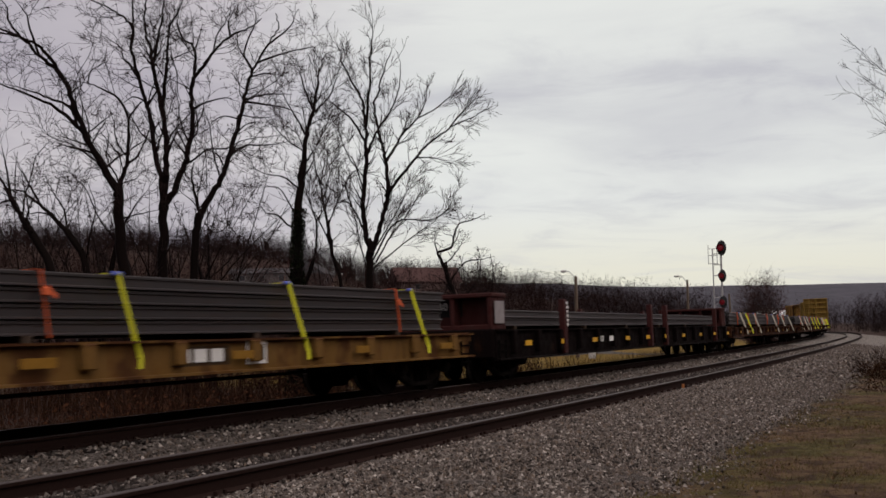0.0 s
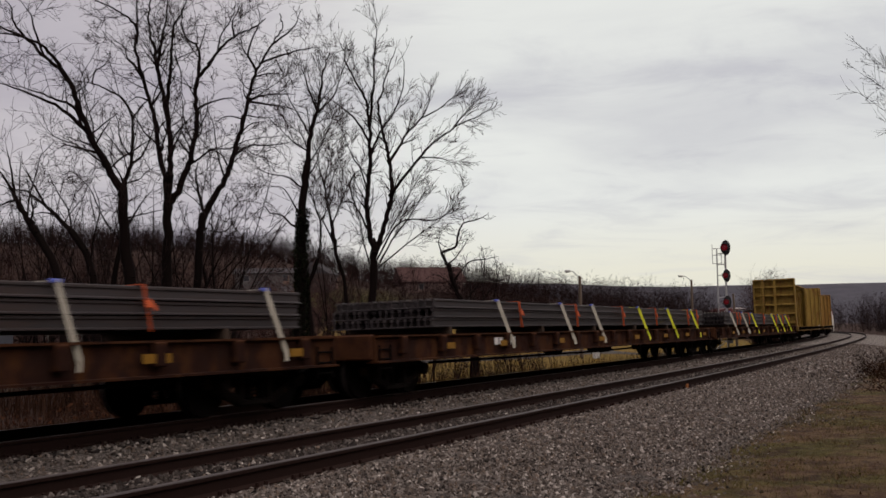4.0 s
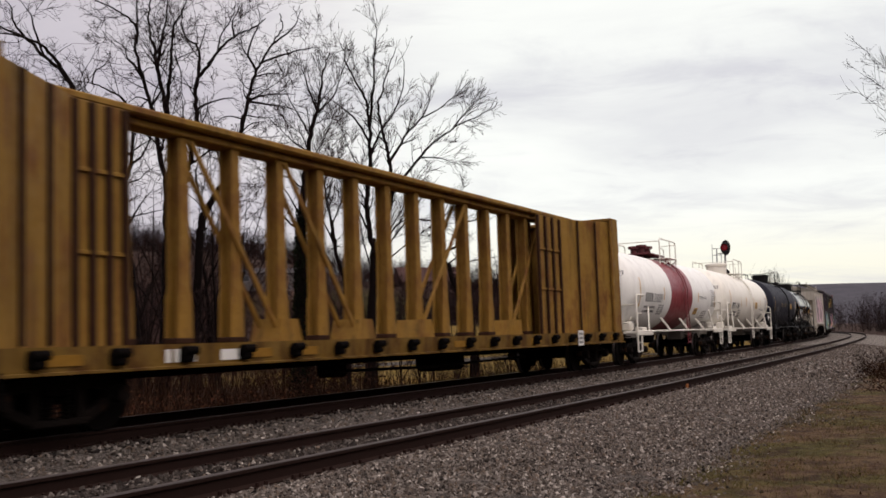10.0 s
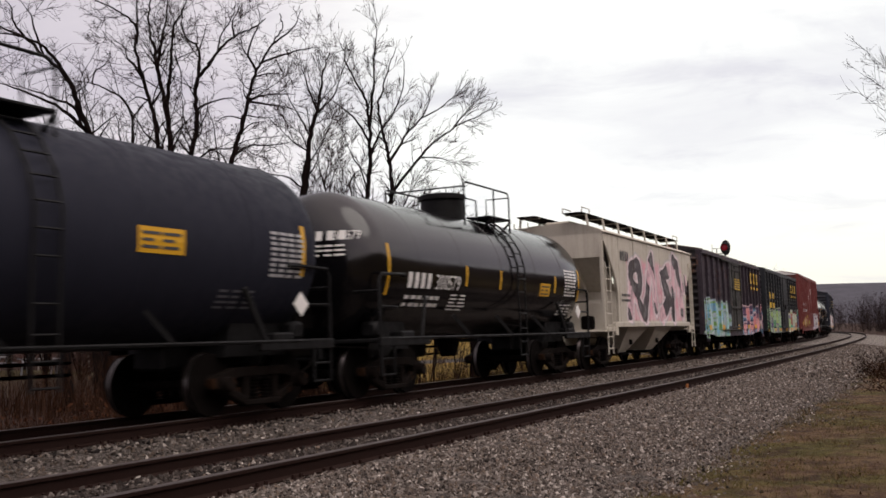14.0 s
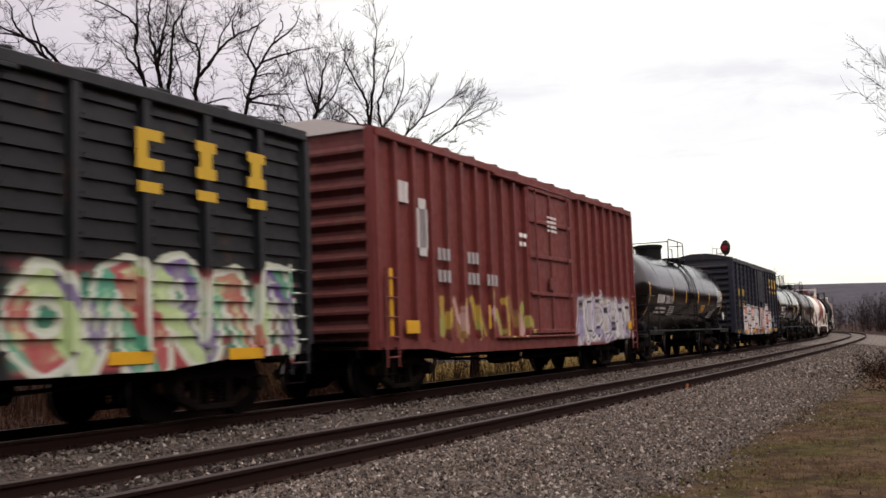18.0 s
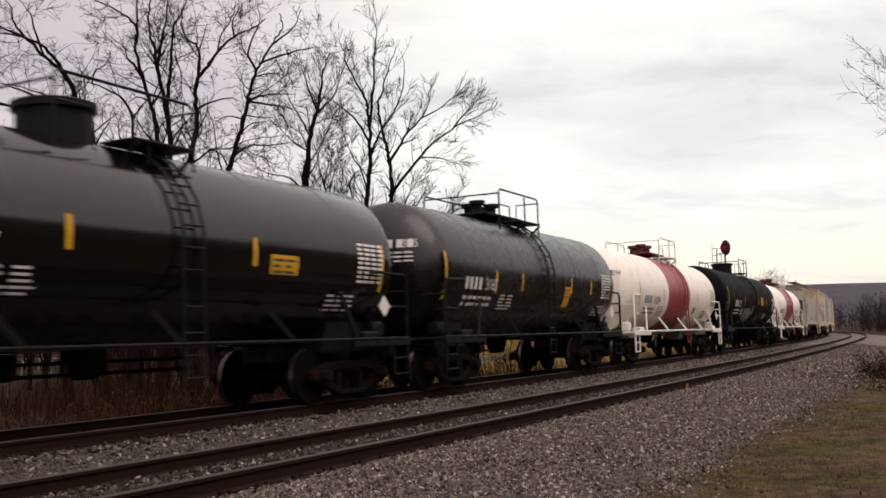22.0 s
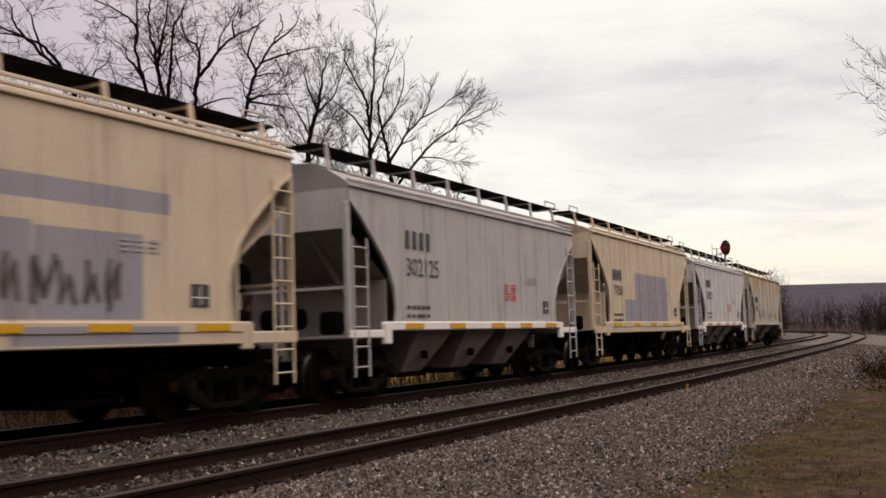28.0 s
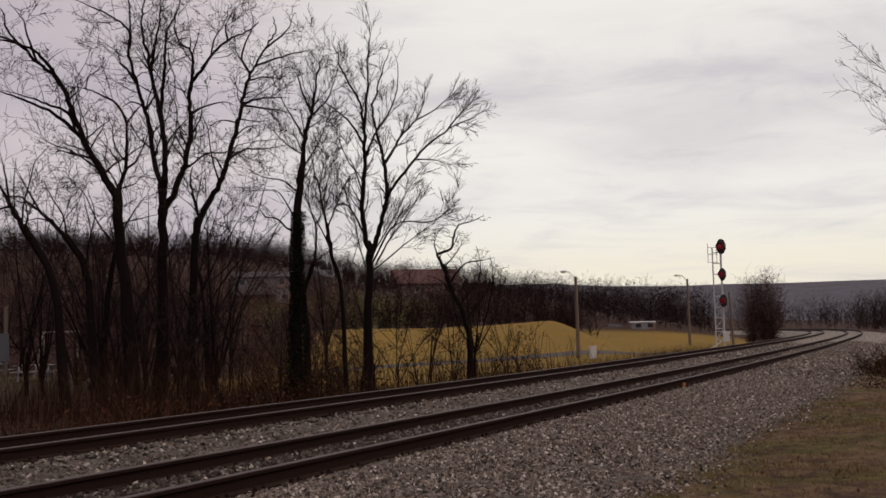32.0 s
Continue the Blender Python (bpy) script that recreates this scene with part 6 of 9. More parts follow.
    for sg in (-1, 1):
        for y in (-1.0, -0.42):
            lp.cut().tube([(sg * (h + 0.22), y, board), (sg * (h + 0.22), y, board + 0.14), (sg * (h - 0.5), y, board + 0.14), (sg * (h - 0.5), y, board)], 0.016, 5)
    part("grab_rail", lp, coat, car)
    # markings
    s = surf_flat(-w - 0.016)
    x = -h + cut + 0.35
    bars("owner_mark", car, mark(x, num_z + num_h + 0.16, num_h, mark_n, 0.58), ink, s, "plain painted initials")
    if number:
        digits(car, number, x, num_z, num_h, ink, s, 0.92)
    bars("stencil", car, small_print(x, num_z - 0.62, 0.95, 2, 0.07, 0.09, 3, 5), ink, s, "small stencilled data")
    xd = 9.05 - h if scab else h - cut - 0.75
    bars("data_panel", car, [(xd, 1.55, 0.36, 0.30)], M_DARKINK, s, "dark data panel")
    bars("data_print", car, [(xd + 0.02, 1.66, 0.32, 0.02), (xd + 0.17, 1.57, 0.02, 0.26)], M_WHITE, surf_flat(-w - 0.019))
    if notice:
        bars("notice", car, small_print(0.9, 2.15, 0.75, 6, 0.035, 0.03, 9, 2), M_REDINK, s, "red stencilled notice")
    bars("stencil", car, small_print(2.2, 2.35, 0.7, 3, 0.035, 0.03, 11, 3), M_GREYINK, s)
    if scab:
        up = [(x - 0.09, 1.48, 0.13, 0.55) for x in (4.15 - h, 6.27 - h, 8.15 - h, 10.0 - h)]
        for q in [(-h + cut + 0.02, 1.42, 0.14, 0.85)] + up:
            bars("reflector_strip", car, [q], M_OLDORANGE, s, "faded orange reflective strip")
    if stripes:
        reflectors(car, [-h + cut + 0.55, -1.6, 0.4, 2.0, h - cut - 0.35], zb - 0.06, -w - 0.055, 0.7, 0.10)
    return car, half, reach, h


# -- make-up of the train, from its head --
J = [-42.6, -14.4, 13.75, 41.5, 70.2, 101.1, 125.05, 149.3, 164.6, 180.0, 194.5, 207.2, 220.06, 237.4, 255.3, 273.1, 288.25, 305.4, 319.4, 332.6, 347.9, 366.2,
     381.6, 394.6, 407.7, 420.3, 433.45, 446.3, 460.2]

flat_car(J[0], J[1], (0.13, 0.070, 0.020), "long yellow flat car, faded and rust-streaked, carrying new rails", 4, 1.20,
         [(-10.0, "y"), (-5.2, "y"), (-0.6, "y"), (3.9, "y"), (7.5, "y"), (11.4, "y")], [-8.0, -3.0, 2.7, 10.85],
         [(4.7 + i * 0.34, 0.80, 0.26, 0.18) for i in range(3)] + [(6.15, 0.74, 0.46, 0.05), (6.15, 1.02, 0.46, 0.05), (6.15, 0.79, 0.05, 0.23), (6.36, 0.79, 0.03, 0.23), (6.56, 0.79, 0.05, 0.23)], rust=0.7, shift=0.45,
         panels=[(4.6, 5.8, 0.74, 1.03, (0.05, 0.035, 0.02)), (6.15, 6.61, 0.74, 1.07, (0.02, 0.02, 0.02))])
bulkhead_flat(J[1], J[2])
flat_car(J[2], J[3], (0.020, 0.0085, 0.006), "long rust-brown flat car carrying new rails", 3, 1.26,
         [(-9.06, "w"), (-7.2, "y"), (-4.2, "w"), (3.6, "w"), (7.9, "w"), (11.8, "w")], [-9.9, -6.25, -3.6, 1.2, 6.4, 9.3],
         small_print(-6.5, 0.85, 1.2, 1, 0.16, 0.1, 4, 4), rust=0.9, shift=0.45)
flat_car(J[3], J[4], (0.022, 0.009, 0.006), "long rust-brown flat car carrying new rails", 3, 1.26,
         [(-7.8, "w"), (-3.6, "w"), (-1.0, "w"), (3.8, "y"), (7.6, "y"), (11.3, "y")], [-6.5, -2.4, 2.0, 6.0, 10.8, 12.4],
         small_print(-8.6, 0.85, 1.3, 1, 0.16, 0.1, 6, 5), rust=0.9, shift=1.4)
flat_car(J[4], J[5], (0.018, 0.0075, 0.005), "long dark rust-brown flat car carrying new rails", 3, 1.26,
         [(-9.84, "w"), (-6.35, "w"), (-3.36, "y"), (4.4, "y"), (7.6, "y"), (11.05, "y")], [-7.9, -7.0, -4.1, 1.2, 6.5, 9.85, 12.7],
         small_print(-6.6, 0.82, 1.0, 1, 0.18, 0.1, 7, 3), rust=0.8, shift=1.35)
centre_beam(J[5], J[6], 0)
centre_beam(J[6], J[7], 1)

# cream saddles darkened: the shade under the tank is put into the colour
SADDLE = plain("shaded_cream", (0.13, 0.115, 0.098), 0.7, 0, 8, 0.45)
CREAM = plain("cream_trim", (0.68, 0.65, 0.58), 0.55, 0, 20, 0.12)
MAROON = (0.20, 0.022, 0.032)
c = tank_car(J[7], J[8], "white tank car with a broad maroon band round its middle", (0.77, 0.77, 0.735), band=(-1.66, 1.85, MAROON), trim=CREAM, ink=M_DARKINK,
             number="210029", num_x=-5.2, num_z=2.03, num_h=0.3, dome="valves", top_x=0.0, board=(2.45, 1.63, 0.68, 0.27),
             strips=[(-5.94, 1.86, 0.95), (-2.77, 2.13, 0.42), (2.85, 2.16, 0.36), (6.15, 1.98, 0.7)], r=1.40, zc=2.42, shell_inset=0.5)
digits(c[0], "HYDROCHLORIC ACID", 3.05, 2.29, 0.11, M_DARKINK, c[3], 0.86)
c = tank_car(J[8], J[9], "cream-white tank car with faint rust runs and pale railings", (0.76, 0.735, 0.655), trim=CREAM, ink=M_DARKINK, rust=0.12, number="207964",
             num_x=-5.0, num_z=2.0, num_h=0.28, top_x=-0.2, board=(1.89, 2.06, 0.73, 0.33),
             strips=[(-5.51, 1.9, 0.95), (-2.54, 2.13, 0.42), (-1.05, 2.15, 0.42), (1.32, 2.15, 0.45), (3.59, 2.17, 0.42), (6.08, 1.9, 0.95)], shell_inset=0.66)
digits(c[0], "HYDROCHLORIC ACID", 3.23, 1.97, 0.12, M_DARKINK, c[3], 0.86)
tank_car(J[9], J[10], "slate-grey tank car with black railings", (0.017, 0.018, 0.026), rough=0.5, trim=M_BLACK, ink=plain("faint_ink", (0.09, 0.09, 0.10), 0.7), number="", num_x=-4.4,
         board=(2.28, 2.23, 0.85, 0.34), r=1.48, zc=2.48, dirt=0.3, top_x=0.4, strips=[(-5.35, 1.96, 0.95), (-2.1, 2.2, 0.42), (-0.56, 2.22, 0.42), (5.77, 2.05, 0.8)], num_z=2.0, num_h=0.28, shell_inset=0.5)
GLOSS = dict(trim=M_BLACK, rough=0.14)
tank_car(J[10], J[11], "glossy black tank car with white lettering", (0.0026, 0.0023, 0.0027), number="300579", num_x=-4.31, num_z=1.99, num_h=0.3, r=1.42, zc=2.42, dirt=0.12,
         top_x=0.55, board=(2.38, 1.98, 0.66, 0.32), strips=[(-5.11, 1.83, 0.95), (-1.84, 2.09, 0.42), (-0.07, 2.07, 0.42), (3.35, 2.08, 0.42), (5.12, 1.89, 0.85)], **GLOSS, shell_inset=0.5)
PINK = [(0.014, 0.012, 0.016), (0.022, 0.018, 0.024), (0.62, 0.40, 0.44)]
hopper_car(J[11], J[12], "pale grey two-bay hopper car with large black and pink spray paint", (0.40, 0.37, 0.31), 3.98, 4.28, 4.55, bays=2, bands=False, seams=6,
           art=[(-3.3, 4.0, 1.5, 3.35, PINK, (0.62, 0.52, 0.54), 0.25, 3, 4, (0.60, 0.26, 0.32)), (3.9, 4.8, 2.3, 3.2, PINK, (0.62, 0.52, 0.54), 0.07, 4, 2, None)], rust=0.1, number="", stripes=False, cut=1.3)
PURPLE = paint("faded_purple", (0.020, 0.013, 0.020), 0.6, 0.45, 0.35,
               art=[(-7.5, -1.7, 0.85, 2.15, [(0.14, 0.34, 0.50), (0.30, 0.48, 0.52), (0.50, 0.56, 0.56)], (0.16, 0.32, 0.06), 0.17, 1, 5, (0.10, 0.26, 0.22)),
                    (1.7, 7.5, 0.85, 2.05, [(0.62, 0.27, 0.27), (0.66, 0.36, 0.34), (0.035, 0.045, 0.12)], (0.05, 0.035, 0.09), 0.15, 5, 5, (0.22, 0.46, 0.62))])
ROOF = paint("grimy_roof", (0.06, 0.05, 0.045), 0.7, 0.4, 0.4)
EMBLEM = plain("emblem_yellow", (0.48, 0.31, 0.02), 0.6, 0, 20, 0.2)
OLIVE = paint("dull_olive", (0.020, 0.020, 0.018), 0.65, 0.5, 0.3)
c = box_car(J[12], J[13], "faded purple box car with pastel spray paint along its base", PURPLE, 4.29, "plain", 5, 6, (-1.6, 1.5), ROOF, paint("purple_end", (0.010, 0.008, 0.009), 0.6, 0.4, 0.3), door_mat=OLIVE)
initials(c[0], 4.35, 3.30, 0.55, 0.95, EMBLEM, -1.585)
bars("stencil", c[0], small_print(-0.6, 3.30, 1.6, 5, 0.06, 0.05, 5, 2), EMBLEM, surf_flat(-1.63), "yellow stencilled notice")
reflectors(c[0], [-6.6, -3.6, 0.2, 3.1, 5.3, 7.2], 1.12, -1.59, 0.5, 0.20)
COAL = paint("charcoal_paint", (0.0058, 0.0075, 0.0098), 0.5, 0.35, 0.12,
             art=[(-7.2, -1.2, 0.85, 2.1, [(0.36, 0.48, 0.20), (0.04, 0.24, 0.15), (0.40, 0.52, 0.40), (0.13, 0.06, 0.27)], (0.02, 0.02, 0.04), 0.15, 2, 5, (0.06, 0.26, 0.18)),
                  (2.4, 7.6, 0.85, 2.0, [(0.38, 0.50, 0.24), (0.12, 0.05, 0.26), (0.06, 0.30, 0.20), (0.34, 0.05, 0.06)], (0.52, 0.56, 0.50), 0.14, 7, 5, (0.05, 0.22, 0.15))])
COAL2 = paint("charcoal_end", (0.0050, 0.0064, 0.0082), 0.5, 0.35, 0.12)
c = box_car(J[13], J[14], "charcoal box car with ridged panels and green spray paint", COAL, 4.34, "panel", 6, 5, (-0.75, 2.15), COAL2, COAL2)
initials(c[0], 4.25, 3.28, 0.52, 1.08, EMBLEM, -1.585)
bars("owner_mark", c[0], mark(-6.4, 2.70, 0.34, 2, .8) + mark(-5.1, 2.70, 0.34, 2, .8) + [(-6.4, 2.18, 0.9, 0.3), (-5.1, 2.18, 0.8, 0.3)], EMBLEM, surf_flat(-1.565), "plain yellow blocks")
reflectors(c[0], [-7.0, -4.2, -1.8, 1.2, 4.2, 6.4], 0.90, -1.535, 0.75, 0.16)
BRICK = paint("oxide_red_box", (0.125, 0.021, 0.018), 0.6, 0.35, 0.2,
              art=[(-5.6, -0.6, 0.95, 1.95, [(0.42, 0.30, 0.05), (0.20, 0.10, 0.05), (0.45, 0.30, 0.32), (0.28, 0.30, 0.08)], (0.17, 0.04, 0.03), 0.09, 11, 6, None),
                   (2.7, 7.2, 0.9, 2.05, [(0.52, 0.50, 0.54), (0.34, 0.31, 0.46), (0.55, 0.56, 0.50)], (0.012, 0.010, 0.016), 0.105, 4, 6, (0.20, 0.17, 0.28))])
BRICK2 = paint("oxide_red_end", (0.075, 0.014, 0.012), 0.65, 0.5, 0.4)
c = box_car(J[14], J[15], "tall oxide-red box car with patches of spray paint", BRICK, 4.80, "plain", 10, 8, (-0.9, 2.2), BRICK2, BRICK2, end_panel=plain("pale_gable", (0.5, 0.48, 0.45), 0.7))
bars("stencil", c[0], [(-5.6 + dx + k, z, 0.13, 0.24) for dx, z in ((0, 2.55), (1.35, 2.55), (0, 2.12), (1.35, 2.12), (2.3, 2.12)) for k in (0.0, 0.2, 0.4)], M_GREYINK, surf_flat(-1.59), "weathered white number blocks")
bars("stencil", c[0], small_print(0.35, 3.9, 0.7, 4, 0.06, 0.05, 3, 3) + small_print(-1.5, 3.3, 0.5, 2, 0.1, 0.1, 6, 2), M_WHITE, surf_flat(-1.62))
bars("spray_scrawl", c[0], [(-7.2, 3.55, 0.55, 0.4), (-6.4, 2.75, 0.5, 0.75), (-6.25, 2.6, 0.3, 1.1), (0.0, 3.0, 0.75, 0.42)], paint("white_spray", (0.5, 0.48, 0.47), 0.7, 0.6, 0.2), surf_flat(-1.535), "patchy white spray")
reflectors(c[0], [-6.7, 7.2], 1.25, -1.59, 0.5, 0.24)
bars("reflector", c[0], [(-7.55, 1.1, 0.12, 1.2), (7.42, 1.2, 0.10, 0.8), (-3.3, 1.2, 0.10, 0.5)], M_YELLOW, surf_flat(-1.592))

tank_car(J[15], J[16], "glossy black tank car with white lettering", (0.0026, 0.0023, 0.0027), number="200111", num_x=-5.06, num_z=2.0, num_h=0.3, dirt=0.12, top_x=0.0,
         board=(2.12, 1.72, 0.66, 0.31), strips=[(-6.24, 1.53, 1.15), (-2.9, 2.09, 0.48), (-0.79, 2.1, 0.42), (1.36, 2.12, 0.42), (3.49, 2.1, 0.42), (6.24, 1.67, 0.95)], **GLOSS, shell_inset=0.5)
NAVY = paint("navy_paint", (0.0058, 0.0075, 0.017), 0.5, 0.35, 0.12,
             art=[(-5.0, 4.9, 0.95, 2.05, [(0.68, 0.67, 0.66), (0.60, 0.59, 0.60), (0.68, 0.67, 0.66), (0.55, 0.13, 0.05)], (0.008, 0.009, 0.016), 0.16, 9, 8, (0.010, 0.012, 0.022)),
                  (5.0, 6.9, 0.95, 1.9, [(0.26, 0.36, 0.40), (0.30, 0.30, 0.34)], (0.01, 0.012, 0.02), 0.05, 12, 4, None)])
NAVY2 = paint("navy_end", (0.006, 0.007, 0.012), 0.5, 0.35, 0.12)
c = box_car(J[16], J[17], "navy box car with ridged panels and white spray paint", NAVY, 4.34, "panel", 6, 5, (-0.75, 2.15), NAVY2, NAVY2)
initials(c[0], 4.25, 3.28, 0.52, 1.08, EMBLEM, -1.585)
bars("owner_mark", c[0], mark(-6.4, 2.62, 0.32, 2, .8) + mark(-5.1, 2.62, 0.32, 2, .8), EMBLEM, surf_flat(-1.565), "plain yellow blocks")
digits(c[0], "138", -6.45, 2.08, 0.30, EMBLEM, surf_flat(-1.565))
digits(c[0], "417", -5.10, 2.08, 0.30, EMBLEM, surf_flat(-1.565))
reflectors(c[0], [-6.6, -4.2, -1.8, 1.2, 4.2, 6.4], 0.90, -1.535, 0.75, 0.16)
tank_car(J[17], J[18], "glossy black tank car with white lettering", (0.0026, 0.0023, 0.0027), number="229577", num_x=-4.59, num_z=2.06, num_h=0.28, r=1.42, zc=2.42, dirt=0.15,
         top_x=0.1, board=(2.32, 2.07, 0.7, 0.3), strips=[(-5.39, 1.92, 0.95), (-1.58, 2.2, 0.42), (1.9, 2.17, 0.42), (5.5, 1.87, 0.85)], **GLOSS, shell_inset=0.5)
c = tank_car(J[18], J[19], "black tank car with grimy sheen and white lettering", (0.0026, 0.0023, 0.0027), number="3165", num_x=-4.67, num_z=2.04, num_h=0.26, r=1.45, zc=2.45, dirt=0.22,
             top_x=-0.3, trim=M_BLACK, rough=0.26, dome="valves", board=(1.35, 1.71, 0.42, 0.55), strips=[(-5.66, 1.78, 1.0), (-3.15, 1.99, 0.5), (-1.62, 2.06, 0.42), (1.77, 2.1, 0.4), (3.38, 2.1, 0.4), (5.4, 1.68, 0.9)], shell_inset=0.5)
SALMON = (0.26, 0.035, 0.04)
c = tank_car(J[19], J[20], "cream tank car with a broad red band round its middle", (0.78, 0.73, 0.63), band=(-1.85, 1.6, SALMON), trim=CREAM, ink=M_DARKINK, number="130294",
             num_x=-5.03, num_z=1.97, num_h=0.27, dome="valves", top_x=0.2, r=1.42, zc=2.42, board=(2.36, 1.66, 0.5, 0.26),
             strips=[(-5.76, 1.89, 0.8), (-2.6, 2.1, 0.4), (2.9, 2.1, 0.4), (6.02, 1.9, 0.75)], shell_inset=0.5)
tank_car(J[20], J[21], "matt black tank car with faded spray paint on its side", (0.0026, 0.0023, 0.0027), number="3131", num_x=-5.6, num_z=2.1, num_h=0.3, r=1.49, zc=2.50, dirt=0.12,
         trim=M_BLACK, rough=0.62, top_x=0.3, board=(2.6, 2.26, 0.77, 0.43),
         art=[(-2.6, 0.1, 1.25, 2.1, [(0.30, 0.30, 0.30), (0.22, 0.22, 0.22)], (0.006, 0.006, 0.006), 0.07, 3, 5, None),
              (1.8, 3.4, 1.3, 1.84, [(0.15, 0.15, 0.15), (0.08, 0.08, 0.08)], (0.006, 0.006, 0.006), 0.035, 6, 4, None), (4.25, 5.65, 1.55, 1.9, [(0.18, 0.18, 0.18), (0.1, 0.1, 0.1)], (0.006, 0.006, 0.006), 0.025, 16, 4, None)],
         strips=[(-7.4, 1.9, 1.1), (-2.9, 2.15, 0.5), (1.53, 2.18, 0.5), (4.51, 2.19, 0.45), (7.54, 2.02, 0.95)], shell_inset=0.5)
c = tank_car(J[21], J[22], "white tank car with a broad red band and green tag", (0.80, 0.76, 0.69), band=(-2.2, 1.75, SALMON), trim=CREAM, ink=M_DARKINK, number="130076",
             num_x=-5.24, num_z=1.92, num_h=0.26, dome="valves", top_x=0.2, r=1.42, zc=2.42, board=(3.63, 1.93, 0.57, 0.28), rust=0.05,
             art=[(-4.3, -3.3, 1.15, 1.55, [(0.10, 0.25, 0.12), (0.05, 0.14, 0.07)], (0.5, 0.55, 0.46), 0.035, 2, 4, None)],
             strips=[(-5.84, 1.86, 0.8), (-3.01, 2.02, 0.42), (4.3, 2.08, 0.36), (6.0, 1.85, 0.7)], shell_inset=0.5)
GREYUNDER = paint("grey_underside", (0.17, 0.155, 0.14), 0.75, 0.5, 0.15)
TAN, GREYP = (0.50, 0.415, 0.30), (0.26, 0.255, 0.28)
SCRAWL = [(0.05, 0.05, 0.055), (0.10, 0.1, 0.1)]
hopper_car(J[22], J[23], "grey-white hopper car with rust runs under its roof edge", (0.36, 0.335, 0.275), 3.78, 4.12, 4.40, bays=2, bands=False, rust=0.2, scab=(2.95, 4.0, 4), underside=GREYUNDER, seams=7, number="34678",
           art=[(-2.0, 2.2, 1.5, 1.85, SCRAWL, (0.44, 0.42, 0.37), 0.03, 5, 5, None)], stripes=False, cut=1.5, num_z=2.0)
WHITEIN = plain("grey_white_sill", (0.68, 0.66, 0.62), 0.6, 0, 15, 0.2)
hopper_car(J[23], J[24], "buff hopper car with grey repainted patches and a dark scrawl", TAN, 3.90, 4.22, 4.48, panels=[(-3.75, -2.0, 1.95, 2.95, GREYP), (-0.9, 3.1, 2.72, 3.02, GREYP), (-2.0, 0.9, 1.36, 2.5, GREYP), (0.9, 2.6, 1.36, 2.45, GREYP), (-5.3, -3.9, 1.06, 1.3, GREYP), (0.6, 3.2, 1.06, 1.3, GREYP)],
           art=[(-0.9, 0.5, 1.4, 2.35, [(0.03, 0.03, 0.033), (0.05, 0.05, 0.05)], (0.24, 0.235, 0.25), 0.03, 8, 3, None), (0.5, 2.3, 1.5, 2.15, [(0.03, 0.03, 0.033), (0.05, 0.05, 0.05)], (0.24, 0.235, 0.25), 0.032, 18, 5, None)], underside=M_IRON, number="77036", num_z=2.20, num_h=0.32, frame_sill=True, rust=0.08)
hopper_car(J[24], J[25], "light grey hopper car with dark lettering and white sill", (0.37, 0.36, 0.35), 3.68, 4.12, 4.40, underside=GREYUNDER, sill_mat=WHITEIN, number="302125", notice=True, rust=0.05, num_z=2.2, num_h=0.34)
hopper_car(J[25], J[26], "buff hopper car with grey repainted patches", TAN, 3.90, 4.22, 4.48, panels=[(-3.9, -3.0, 2.55, 2.85, GREYP), (-1.5, 2.6, 1.36, 2.9, GREYP), (-2.7, -1.5, 1.36, 2.05, GREYP)],
           underside=M_IRON, number="77050", num_z=2.15, num_h=0.30, frame_sill=True, rust=0.08)
hopper_car(J[26], J[27], "pale grey hopper car with dark lettering and white sill", (0.46, 0.455, 0.445), 3.68, 4.12, 4.40, underside=GREYUNDER, sill_mat=WHITEIN, number="300321", notice=True, rust=0.04, num_z=2.3, num_h=0.32)
hopper_car(J[27], J[28], "grey-white hopper car with orange rust runs and dark scrawls", (0.36, 0.335, 0.28), 3.78, 4.10, 4.36, bays=2, bands=False, rust=0.2, scab=(2.8, 4.0, 14), underside=GREYUNDER, seams=7, number="34685", num_z=1.92,
           art=[(-3.2, -0.7, 1.5, 2.15, SCRAWL, (0.44, 0.42, 0.37), 0.035, 21, 6, None), (0.2, 1.9, 1.5, 1.9, SCRAWL, (0.44, 0.42, 0.37), 0.03, 24, 5, None)], stripes=False, cut=1.5)


